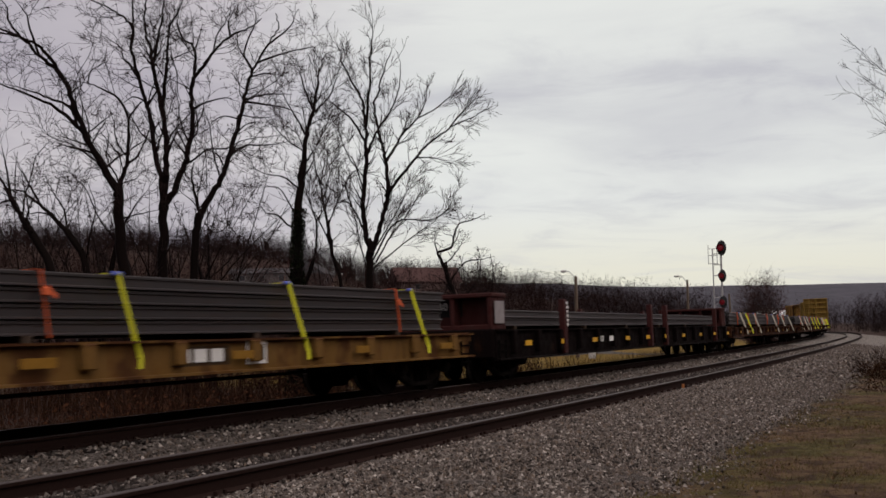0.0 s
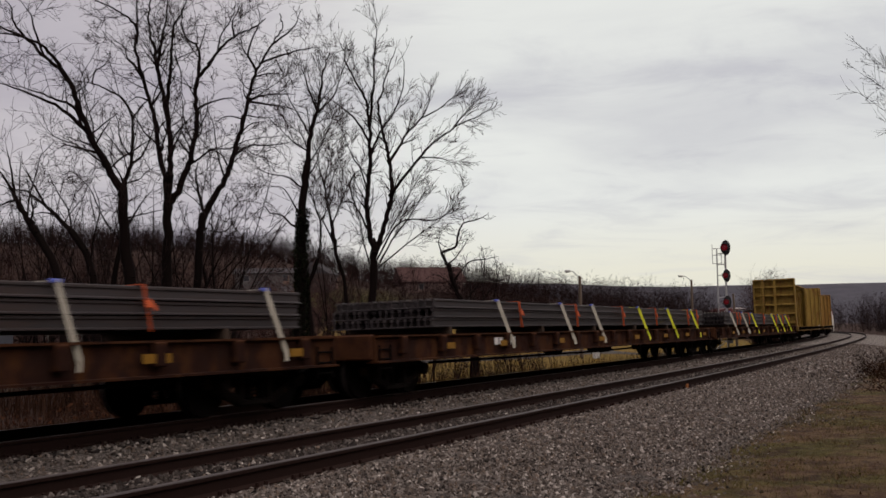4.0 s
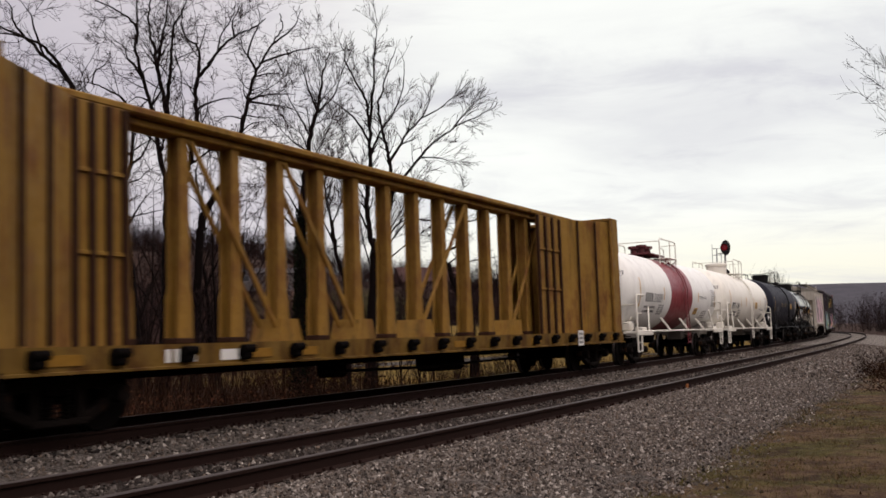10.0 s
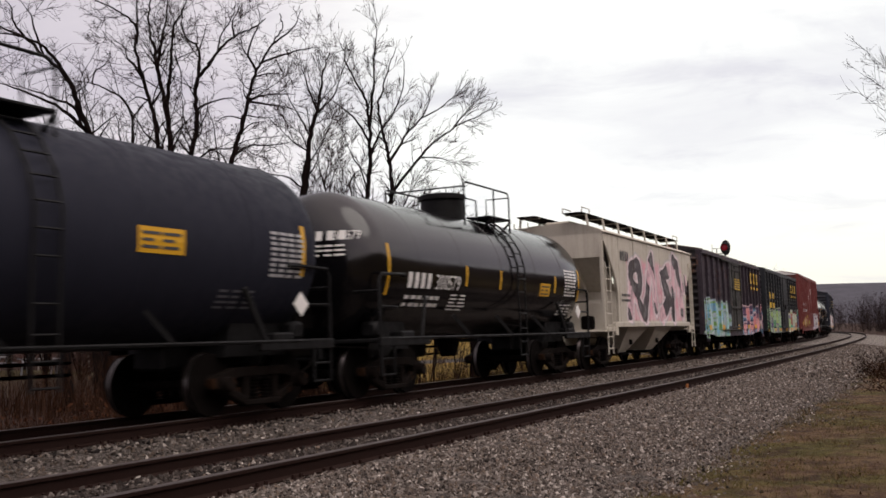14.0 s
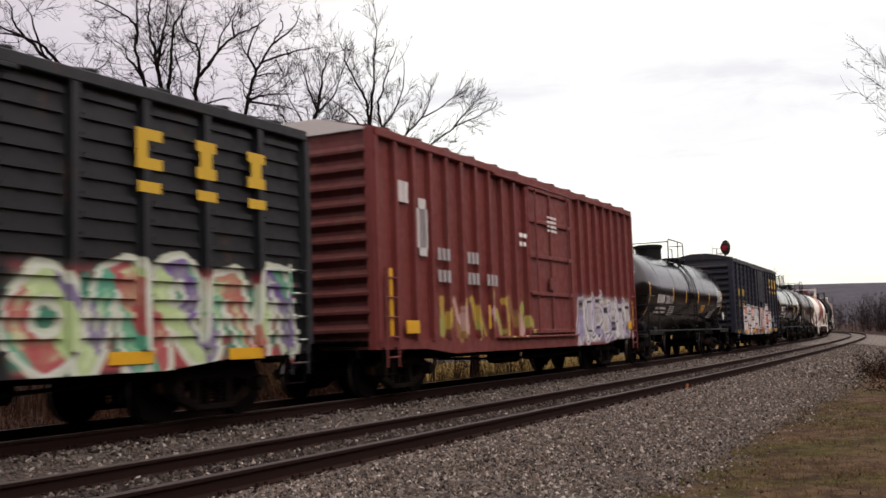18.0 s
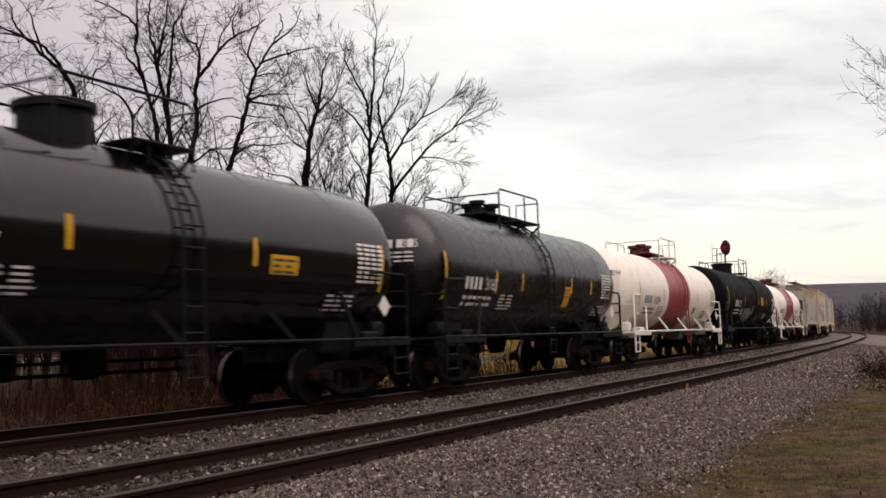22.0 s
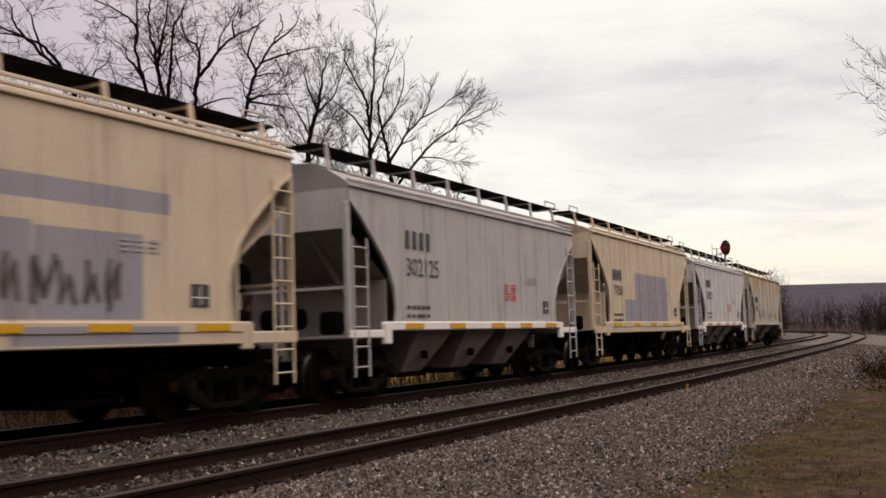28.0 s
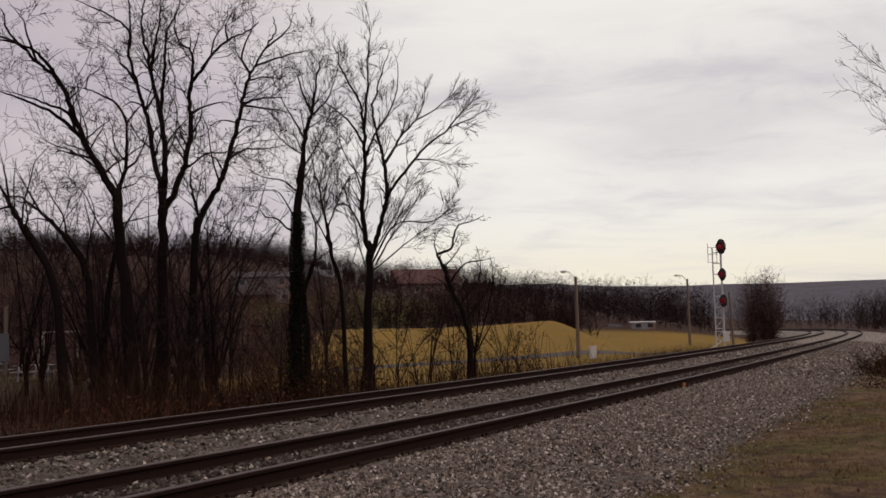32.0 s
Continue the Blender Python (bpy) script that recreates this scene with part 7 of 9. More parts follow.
# ---- trees and brush ----
class Wood:
    """Branches of one plant as arrays: tapered tubes with few sides."""

    def __init__(self, seed, fine=0.0075):
        self.fine = fine
        self.rng = np.random.default_rng(seed)
        self.runs = {}

    def limb(self, pts, r0, r1, key="limb", sides=None):
        self.runs.setdefault(key, []).append((np.asarray(pts, float), r0, r1, sides or (7 if r0 > 0.06 else 5 if r0 > 0.02 else 3)))

    def arrays(self, key):
        vs, fs, o = [], [], 0
        for pts, r0, r1, n in self.runs.get(key, []):
            k = len(pts)
            d = np.gradient(pts, axis=0)
            d /= np.linalg.norm(d, axis=1)[:, None] + 1e-9
            ref = np.array([0.31, 0.87, 0.2]) if abs(d[0] @ np.array([0.31, 0.87, 0.2])) < 0.85 else np.array([0.9, -0.2, 0.3])
            a = np.cross(d, ref)
            a /= np.linalg.norm(a, axis=1)[:, None] + 1e-9
            b = np.cross(d, a)
            r = np.linspace(r0, r1, k)[:, None, None]
            ang = np.arange(n) * 2 * np.pi / n
            ring = pts[:, None] + r * (a[:, None] * np.cos(ang)[None, :, None] + b[:, None] * np.sin(ang)[None, :, None])
            vs.append(ring.reshape(-1, 3))
            i = np.arange(k - 1)[:, None] * n + o
            j = np.arange(n)
            q = np.stack([i + j, i + (j + 1) % n, i + n + (j + 1) % n, i + n + j], -1).reshape(-1, 4)
            fs.append(q)
            o += k * n
        return np.concatenate(vs), np.concatenate(fs)

    def wander(self, p, d, length, n, bend=0.25, lift=0.1, droop=0.0):
        """A crooked path from p along d."""
        pts = [np.array(p, float)]
        d = np.array(d, float)
        d /= np.linalg.norm(d)
        for i in range(n):
            d = d + self.rng.normal(size=3) * bend * np.array([1, 1, 0.7]) + np.array([0, 0, lift - droop * i / n])
            d /= np.linalg.norm(d)
            pts.append(pts[-1] + d * length / n)
        return np.array(pts)

    def sprout(self, pts, r0, r1, level, spec):
        """Side branches along a limb, down to twigs. spec: per level (count per metre, length, spread, radius factor)."""
        if level >= len(spec):
            return
        per_m, length, spread, rf, bend, lift = spec[level]
        seg = np.linalg.norm(np.diff(pts, axis=0), axis=1)
        total = seg.sum()
        n = self.rng.poisson(per_m * total * 0.85)
        for _ in range(n):
            t = self.rng.uniform(0.22 if level == 0 else 0.12, 1.0)
            x = t * (len(pts) - 1)
            i = min(int(x), len(pts) - 2)
            p = pts[i] + (pts[i + 1] - pts[i]) * (x - i)
            d = pts[i + 1] - pts[i]
            d = d / (np.linalg.norm(d) + 1e-9)
            side = self.rng.normal(size=3)
            side -= d * (side @ d)
            side /= np.linalg.norm(side) + 1e-9
            nd = d * math.cos(spread) + side * math.sin(spread)
            ln = length * self.rng.uniform(0.45, 1.15) * (1.2 - 0.85 * t)
            r = max(self.fine, (r0 + (r1 - r0) * t) * rf)
            k = 4 if level < 2 else 3
            path = self.wander(p, nd, ln, k, bend, lift)
            self.limb(path, r, max(self.fine * 0.7, r * 0.3), "limb" if level == 0 and r > 0.014 else "twigs")
            self.sprout(path, r, max(self.fine * 0.7, r * 0.3), level + 1, spec)


def bare_tree(name, label, base, limbs, spec, seed, ivy=0.0, group="bare trees by the line", fine=0.0082, pods=0):
    """limbs: the trunk first, then each limb, as (thickness, guide points (across, up)); they bend and sprout at random."""
    t = thing(name, label, "tree", group, at=pose(base[0], base[1], base[2]))
    w = Wood(seed, fine)
    tr, guide = limbs[0]
    tp = np.array([(x, 0, z) for x, z in guide], float)
    top_r = min(tr * 0.9, 1.1 * max(r for r, _ in limbs[1:]))
    rr = list(np.interp(tp[:, 2], [0, 0.5, tp[-1, 2]], [tr * 1.3, tr, top_r]))
    for a in range(len(tp) - 1):
        w.limb(np.linspace(tp[a], tp[a + 1], 5) + (w.rng.normal(size=(5, 3)) * 0.025 * (np.arange(5) % 4 > 0)[:, None]), rr[a], rr[a + 1], "trunk", 10)
    # rounded crotch
    up = (tp[-1] - tp[-2]) / np.linalg.norm(tp[-1] - tp[-2])
    w.limb([tp[-1] - up * 0.06, tp[-1] + up * 0.10], top_r, top_r * 0.85, "trunk", 10)
    w.limb([tp[-1] + up * 0.10, tp[-1] + up * 0.24], top_r * 0.85, top_r * 0.2, "trunk", 10)
    depth = {}
    for r, guide in limbs[1:]:
        g = np.array(guide, float)
        if abs(g[0, 0] - tp[-1, 0]) + abs(g[0, 1] - tp[-1, 2]) < 0.6:
            g = np.concatenate([[(tp[-1] - up * 0.4)[[0, 2]]], g])
        y0 = depth.get(min(depth, key=lambda q: abs(q[0] - g[0, 0]) + abs(q[1] - g[0, 1])), 0.0) if depth else 0.0
        y1 = y0 + w.rng.normal() * 0.18 * abs(g[-1] - g[0]).sum()
        k = len(g)
        n = 5 * (k - 1)
        u = np.linspace(0, k - 1, n + 1)
        i = np.clip(u.astype(int), 0, k - 2)
        f = (u - i)[:, None]
        e = np.concatenate([2 * g[:1] - g[1:2], g, 2 * g[-1:] - g[-2:-1]])
        p0, p1, p2, p3 = e[i], e[i + 1], e[i + 2], e[i + 3]
        c = 0.5 * (2 * p1 + (p2 - p0) * f + (2 * p0 - 5 * p1 + 4 * p2 - p3) * f * f + (3 * p1 - p0 - 3 * p2 + p3) * f ** 3)
        path = np.stack([c[:, 0], y0 + (y1 - y0) * u / (k - 1), c[:, 1]], 1)
        path[1:-1] += w.rng.normal(size=(n - 1, 3)) * min(0.022, 0.2 * r)
        for q in path[::3]:
            depth[(q[0], q[2])] = q[1]
        tip = max(fine * 1.1, r * 0.14)
        w.limb(path, r, tip, "limb")
        w.sprout(path, r, tip, 0, spec)
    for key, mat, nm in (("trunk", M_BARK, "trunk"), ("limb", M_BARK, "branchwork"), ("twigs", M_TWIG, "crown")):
        if key in w.runs:
            v, f = w.arrays(key)
            ob = part(nm, raw(nm, v, f, mat, key == "trunk"), None, t)
            if key != "trunk":
                tagged(ob, kind="stuff")
    if ivy:
        k = int(3600 * ivy)
        h = w.rng.uniform(0.05, 1, k) * ivy * 6.5
        a = w.rng.uniform(0, 6.28, k)
        x = np.interp(h, tp[:, 2], tp[:, 0])
        y = np.interp(h, tp[:, 2], tp[:, 1])
        rad = np.interp(h, tp[:, 2], rr) + w.rng.uniform(0.0, 0.10, k)
        c = np.stack([x + rad * np.cos(a), y + rad * np.sin(a), h], 1)
        v, f = leaf_cards(w.rng, c, 0.03, 0.065)
        tagged(part("ivy", raw("ivy", v, f, M_IVY), None, t, "dark ivy wrapped round the trunk"), kind="stuff")
    if pods:
        tw = np.concatenate([p[-1:] for p, *_ in w.runs["twigs"]])
        c = tw[w.rng.choice(len(tw), pods)] + w.rng.normal(size=(pods, 3)) * 0.06
        v, f = leaf_cards(w.rng, c, 0.025, 0.06)
        tagged(part("seed_pods", raw("seed_pods", v, f, M_TWIG), None, t, "small dark seed pods"), kind="stuff")
    return t


def leaf_cards(rng, c, s0, s1):
    """Small bent leaves at points: two triangles each."""
    n = len(c)
    a = rng.normal(size=(n, 3)); a /= np.linalg.norm(a, axis=1)[:, None]
    b = np.cross(a, rng.normal(size=(n, 3))); b /= np.linalg.norm(b, axis=1)[:, None]
    m = np.cross(a, b)
    s = rng.uniform(s0, s1, n)[:, None]
    v = np.stack([c - a * s, c + b * s * 0.6 + m * s * 0.15, c + a * s, c - b * s * 0.6 + m * s * 0.15], 1)
    i = np.arange(n)[:, None] * 4
    f = np.concatenate([i + [0, 1, 2], i + [0, 2, 3]])
    return v.reshape(-1, 3), f


# per level: branches per metre, length, spread, radius factor, bend, lift
LOCUST = [(2.1, 2.7, 0.85, 0.38, 0.22, 0.04), (2.8, 1.5, 0.85, 0.5, 0.26, 0.03), (3.6, 0.75, 0.85, 0.6, 0.26, 0.02), (2.0, 0.4, 0.8, 0.7, 0.2, 0.0)]
ELM = [(3.8, 1.5, 0.58, 0.34, 0.10, 0.06), (4.8, 1.0, 0.58, 0.5, 0.11, 0.05), (5.0, 0.6, 0.55, 0.6, 0.12, 0.04), (2.6, 0.35, 0.55, 0.7, 0.12, 0.03)]
SCRUB = [(2.4, 1.3, 0.8, 0.45, 0.25, 0.08), (3.6, 0.7, 0.8, 0.5, 0.28, 0.04), (4.0, 0.35, 0.8, 0.6, 0.25, 0.02)]
SCRUBBY = [(2.6, 1.0, 0.9, 0.5, 0.35, 0.03), (4.0, 0.6, 0.9, 0.55, 0.35, 0.02), (4.5, 0.35, 0.9, 0.6, 0.3, 0.0)]

FINE = [(5.4, 1.15, 0.58, 0.36, 0.09, 0.06), (5.6, 0.75, 0.55, 0.5, 0.09, 0.05), (5.0, 0.48, 0.52, 0.6, 0.10, 0.04), (2.4, 0.3, 0.5, 0.7, 0.12, 0.03)]

bare_tree("bare_tree", "tall bare locust tree with long limbs arching to one side", (-10.78, 36.0, -1.4), [
    (0.25, [(0.0, 0.0), (-0.3, 4.6), (-0.5, 6.0), (-0.6, 7.0), (-0.6, 7.8)]),
    (0.15, [(-0.6, 7.7), (-1.1, 8.5), (-1.6, 9.4), (-2.0, 10.0), (-2.8, 10.7), (-3.8, 11.2), (-4.9, 11.6)]),
    (0.07, [(-2.0, 10.0), (-2.4, 10.8), (-3.3, 11.2), (-4.2, 11.6), (-5.2, 11.9)]),
    (0.14, [(-0.6, 7.7), (-1.0, 8.5), (-1.5, 9.4), (-1.8, 10.2), (-2.1, 11.2), (-2.4, 11.8), (-3.0, 12.3), (-3.6, 12.9), (-4.4, 13.3), (-5.2, 13.6)]),
    (0.08, [(-2.1, 11.2), (-2.6, 12.2), (-3.1, 12.7), (-4.0, 12.9), (-5.0, 12.9)]),
    (0.05, [(-3.6, 12.9), (-4.1, 13.6), (-4.2, 14.1), (-4.7, 14.6)]),
    (0.05, [(-3.0, 12.3), (-3.4, 13.3), (-3.6, 13.9), (-4.1, 14.5)]),
    (0.1, [(-0.6, 7.8), (-0.4, 8.5), (-0.3, 9.3), (-0.3, 10.3), (-0.1, 10.7), (0.3, 11.2)]),
    (0.055, [(-0.3, 10.3), (-0.6, 11.0), (-1.2, 11.4), (-1.7, 11.6), (-2.3, 11.7)]),
    (0.03, [(-1.7, 11.6), (-1.6, 12.0), (-1.3, 12.2), (-0.9, 12.4)]),
    (0.045, [(-0.8, 8.0), (-1.3, 8.7), (-2.3, 9.4), (-3.2, 9.8), (-3.6, 10.5)]),
    (0.045, [(-0.6, 7.9), (0.0, 8.1), (0.3, 8.4)]),
    (0.045, [(-0.3, 8.7), (0.1, 9.1), (0.4, 9.9), (0.5, 10.4)]),
    (0.04, [(-0.3, 8.9), (-0.7, 9.5), (-0.8, 10.2), (-1.0, 10.7)]),
    (0.04, [(-0.5, 6.7), (0.0, 6.9), (0.8, 7.1)]),
    (0.04, [(-0.6, 8.1), (-1.0, 8.9), (-0.9, 9.7), (-1.2, 10.4)])],
    LOCUST, 11)
bare_tree("bare_tree", "tall bare locust tree forking into several stems", (-10.42, 38.0, -1.4), [
    (0.25, [(0.0, 0.0), (0.1, 3.9), (0.1, 6.0), (0.1, 7.2), (0.1, 7.5)]),
    (0.12, [(0.1, 7.4), (-0.0, 8.5), (-0.2, 9.4), (-0.4, 10.7), (-0.6, 11.4), (-0.8, 12.2), (-1.1, 13.3), (-1.1, 14.2), (-1.5, 14.7), (-2.2, 15.1), (-3.3, 15.6)]),
    (0.06, [(-1.1, 13.6), (-1.0, 14.3), (-1.0, 15.1), (-1.1, 15.8)]),
    (0.06, [(-0.8, 12.2), (-1.3, 12.9), (-1.6, 13.2), (-1.8, 13.7), (-2.5, 14.2)]),
    (0.14, [(0.1, 7.5), (0.2, 8.5), (0.2, 9.6), (0.1, 10.7), (-0.1, 11.7), (-0.3, 12.7), (-0.4, 13.3), (-0.6, 14.2), (-0.6, 15.1), (-0.4, 15.8)]),
    (0.07, [(-0.3, 12.7), (-0.1, 13.7), (0.1, 14.6), (0.2, 15.7)]),
    (0.09, [(0.1, 10.7), (0.1, 11.4), (0.2, 12.3), (0.3, 13.2), (0.4, 14.2), (0.8, 14.9), (1.0, 15.7)]),
    (0.14, [(0.2, 7.5), (0.6, 8.3), (0.9, 9.2), (1.1, 10.2), (1.1, 11.3), (1.1, 12.2), (1.5, 12.8), (1.9, 13.4), (2.5, 14.0), (3.2, 14.3), (3.7, 14.7)]),
    (0.07, [(1.1, 12.0), (1.2, 13.0), (1.1, 13.6), (0.7, 13.9), (0.5, 14.6), (0.6, 15.3)]),
    (0.03, [(1.2, 13.5), (1.4, 14.0), (1.5, 14.4)]),
    (0.05, [(1.5, 12.9), (1.8, 13.4), (1.9, 14.1), (2.3, 14.9), (2.4, 15.6)]),
    (0.05, [(2.5, 14.0), (2.4, 14.6), (2.6, 15.2)]),
    (0.05, [(1.1, 11.1), (1.6, 11.4), (2.3, 11.6), (2.7, 11.5)]),
    (0.05, [(0.9, 9.0), (1.3, 9.2), (1.8, 9.5), (2.5, 9.5), (3.3, 9.8), (4.6, 9.9)]),
    (0.03, [(0.4, 13.1), (0.7, 12.4), (0.8, 11.6), (1.0, 11.1)]),
    (0.04, [(-0.6, 11.4), (-1.1, 11.6), (-1.5, 11.4)])],
    LOCUST, 23, pods=200)
bare_tree("bare_tree", "tall bare locust tree with one long crooked stem", (-9.78, 40.0, -1.4), [
    (0.17, [(0.0, 0.0), (0.1, 4.4), (0.2, 6.4), (0.3, 7.2)]),
    (0.1, [(0.3, 7.2), (-0.0, 8.2), (-0.2, 9.1), (-0.2, 9.6)]),
    (0.14, [(0.3, 7.2), (0.8, 8.2), (1.2, 9.0), (1.4, 9.8), (1.6, 10.6), (1.8, 11.5), (2.0, 12.4), (2.2, 13.3), (2.4, 13.7), (2.8, 14.5), (3.2, 15.2), (3.1, 15.9)]),
    (0.055, [(2.0, 12.1), (2.6, 12.3), (3.3, 12.4), (3.8, 12.4)]),
    (0.055, [(2.0, 12.0), (2.8, 11.9), (3.5, 11.8), (4.1, 11.6)]),
    (0.04, [(2.2, 13.1), (2.8, 13.2), (3.6, 13.1)]),
    (0.06, [(2.2, 13.4), (1.9, 14.0), (2.1, 14.7), (2.4, 15.4), (2.3, 16.1)]),
    (0.06, [(1.4, 9.7), (2.1, 10.1), (3.0, 10.1), (3.7, 10.2)]),
    (0.05, [(2.4, 13.7), (3.3, 14.1), (4.2, 14.4), (4.8, 14.5)]),
    (0.03, [(1.9, 13.9), (1.6, 14.4), (1.5, 15.1)]),
    (0.035, [(1.5, 10.5), (2.1, 11.0), (2.7, 11.1)]),
    (0.035, [(1.7, 11.3), (1.1, 11.4), (0.7, 11.2), (0.5, 10.9)]),
    (0.04, [(1.2, 9.3), (0.9, 9.8), (0.4, 10.0), (0.0, 10.1)]),
    (0.05, [(2.8, 14.5), (3.7, 15.1), (4.1, 15.8)])],
    LOCUST, 37, pods=260)
bare_tree("bare_tree", "slim bare tree wrapped in dark ivy", (-4.57, 32.0, -1.4), [
    (0.2, [(0.0, 0.0), (0.1, 3.4), (0.1, 5.2), (0.2, 7.1), (0.3, 7.9)]),
    (0.1, [(0.3, 7.8), (0.4, 8.9), (0.6, 9.7), (0.7, 10.4), (0.8, 11.0), (1.0, 11.6)]),
    (0.04, [(0.6, 9.7), (0.3, 10.5), (0.1, 11.3)]),
    (0.035, [(0.5, 9.5), (1.1, 10.2), (1.3, 10.9), (1.5, 11.5)]),
    (0.035, [(0.4, 8.8), (0.1, 9.4), (-0.2, 9.9), (-0.4, 10.4)]),
    (0.035, [(0.4, 8.2), (-0.1, 8.6), (-0.5, 9.0), (-0.9, 9.4)]),
    (0.035, [(0.3, 7.9), (0.7, 8.5), (1.0, 9.2), (1.2, 9.8)]),
    (0.04, [(0.1, 5.9), (-0.2, 6.0), (-0.5, 6.3), (-0.9, 6.4), (-1.1, 6.6), (-1.5, 6.3)]),
    (0.03, [(0.2, 7.1), (-0.3, 7.5), (-0.9, 7.6), (-1.4, 7.9)]),
    (0.03, [(0.2, 7.3), (0.6, 7.9), (0.8, 8.5)]),
    (0.03, [(0.1, 6.2), (-0.4, 7.1), (-0.8, 7.2)])],
    ELM, 41, fine=0.0066, ivy=1.0)
bare_tree("bare_tree", "slim dark trunk standing close to the ivy tree", (-4.30, 33.0, -1.4), [
    (0.13, [(0.0, 0.0), (-0.0, 2.5), (-0.1, 4.0), (0.2, 4.9)]),
    (0.06, [(0.2, 4.8), (0.3, 5.4), (0.3, 6.2), (0.1, 6.9), (0.1, 7.6)]),
    (0.04, [(0.2, 4.9), (0.7, 5.2), (1.1, 5.4)]),
    (0.03, [(0.3, 6.2), (0.6, 6.7), (0.8, 7.2)])],
    ELM, 42, fine=0.0066)
bare_tree("bare_tree", "thin leaning bare tree beside the ivy trunk", (-3.01, 33.0, -1.4), [
    (0.07, [(0.0, 0.0), (-0.2, 4.3), (-0.5, 5.4), (-0.6, 6.1)]),
    (0.055, [(-0.6, 6.0), (-0.8, 6.9), (-0.9, 7.5), (-1.1, 8.1), (-1.2, 8.7), (-1.5, 9.2)]),
    (0.035, [(-0.6, 6.1), (-0.4, 6.7), (-0.2, 7.3), (0.0, 7.7), (0.4, 7.9)]),
    (0.03, [(-0.8, 6.9), (-0.6, 7.6), (-0.4, 8.3)]),
    (0.03, [(-0.9, 7.5), (-0.8, 8.2), (-0.6, 8.7)]),
    (0.03, [(-0.5, 5.4), (-0.8, 6.1), (-1.1, 6.7), (-1.2, 7.1)])],
    ELM, 43, fine=0.0066)
bare_tree("bare_tree", "spreading bare tree with two dark stems", (-2.51, 34.0, -1.4), [
    (0.17, [(0.0, 0.0), (0.1, 3.2), (0.2, 4.9), (0.2, 5.5)]),
    (0.105, [(0.2, 5.4), (0.0, 6.2), (-0.0, 7.2), (0.1, 8.1), (0.1, 8.8), (0.1, 9.7), (-0.0, 10.3), (-0.3, 10.9), (-0.6, 11.5), (-0.8, 12.2)]),
    (0.055, [(0.1, 9.3), (0.2, 10.2), (0.3, 10.9), (0.3, 11.7), (0.4, 12.4), (0.4, 13.0)]),
    (0.05, [(0.1, 8.4), (0.3, 8.9), (0.5, 9.3), (0.9, 9.9), (1.2, 10.6), (1.3, 11.4), (1.2, 12.0)]),
    (0.1, [(0.3, 5.4), (0.5, 6.1), (0.7, 6.8), (0.8, 7.5), (0.7, 8.4), (0.6, 9.0), (0.4, 9.8), (0.3, 10.4), (0.5, 11.2), (0.7, 11.9), (0.9, 12.5)]),
    (0.06, [(0.7, 8.4), (1.0, 8.9), (1.3, 9.5), (1.8, 10.1), (2.1, 10.8), (2.2, 11.7)]),
    (0.03, [(1.8, 10.1), (2.4, 10.4), (2.9, 10.8), (3.2, 11.0)]),
    (0.06, [(0.7, 7.2), (1.2, 7.7), (1.8, 8.3), (2.2, 8.6), (2.9, 9.0), (3.6, 9.2), (4.0, 9.3)]),
    (0.03, [(2.9, 9.0), (3.3, 9.5), (3.7, 9.9)]),
    (0.03, [(1.8, 8.3), (2.4, 8.3), (3.0, 8.1)]),
    (0.045, [(0.1, 8.9), (-0.3, 9.6), (-0.7, 10.0), (-1.1, 10.3), (-1.6, 10.5)]),
    (0.03, [(-0.0, 7.3), (-0.2, 8.0), (-0.5, 8.5), (-0.8, 9.3), (-1.0, 10.1)]),
    (0.04, [(-0.0, 6.0), (-0.4, 6.8), (-0.7, 7.0), (-1.1, 6.8)]),
    (0.03, [(-0.4, 6.8), (-0.6, 7.5), (-0.4, 8.0), (-0.0, 8.1)]),
    (0.035, [(0.3, 5.0), (1.1, 6.2), (2.2, 6.2), (2.8, 6.5), (3.2, 7.3)]),
    (0.035, [(0.4, 4.9), (0.9, 5.8), (1.5, 6.6), (2.1, 7.7)]),
    (0.03, [(0.5, 5.6), (1.1, 6.6), (1.5, 7.4), (1.9, 8.0)]),
    (0.03, [(0.3, 4.7), (1.2, 5.4), (1.9, 5.9), (2.4, 6.2)]),
    (0.03, [(0.1, 4.7), (-0.1, 5.5), (-0.2, 6.2), (-0.4, 7.0)])],
    FINE, 53, fine=0.0066)
bare_tree("bare_tree", "small crooked bare tree in the brush", (1.05, 38.0, -1.4), [
    (0.12, [(0.0, 0.0), (0.0, 2.5), (-0.3, 3.6), (-0.7, 4.4), (-0.8, 4.9)]),
    (0.075, [(-0.8, 4.9), (-1.1, 5.5), (-0.6, 5.7), (-0.5, 6.1), (-0.3, 6.6), (0.3, 6.8), (0.7, 7.0)]),
    (0.04, [(-0.9, 5.0), (-0.6, 5.3), (-0.3, 5.7), (-0.1, 6.1)]),
    (0.035, [(-1.1, 5.5), (-1.2, 5.9), (-1.1, 6.3)]),
    (0.04, [(-0.7, 4.4), (-0.1, 5.1), (0.5, 5.2), (1.0, 5.3)]),
    (0.04, [(-0.3, 3.6), (0.3, 4.4), (0.5, 5.0), (0.4, 5.6)]),
    (0.04, [(-0.2, 3.4), (-0.6, 4.0), (-1.0, 4.5), (-1.5, 4.7)]),
    (0.04, [(-0.1, 3.0), (0.5, 3.8), (0.9, 4.4), (1.1, 4.9)]),
    (0.035, [(-0.0, 2.5), (-0.4, 3.2), (-0.6, 3.4), (-0.9, 3.6)])],
    SCRUBBY, 67)
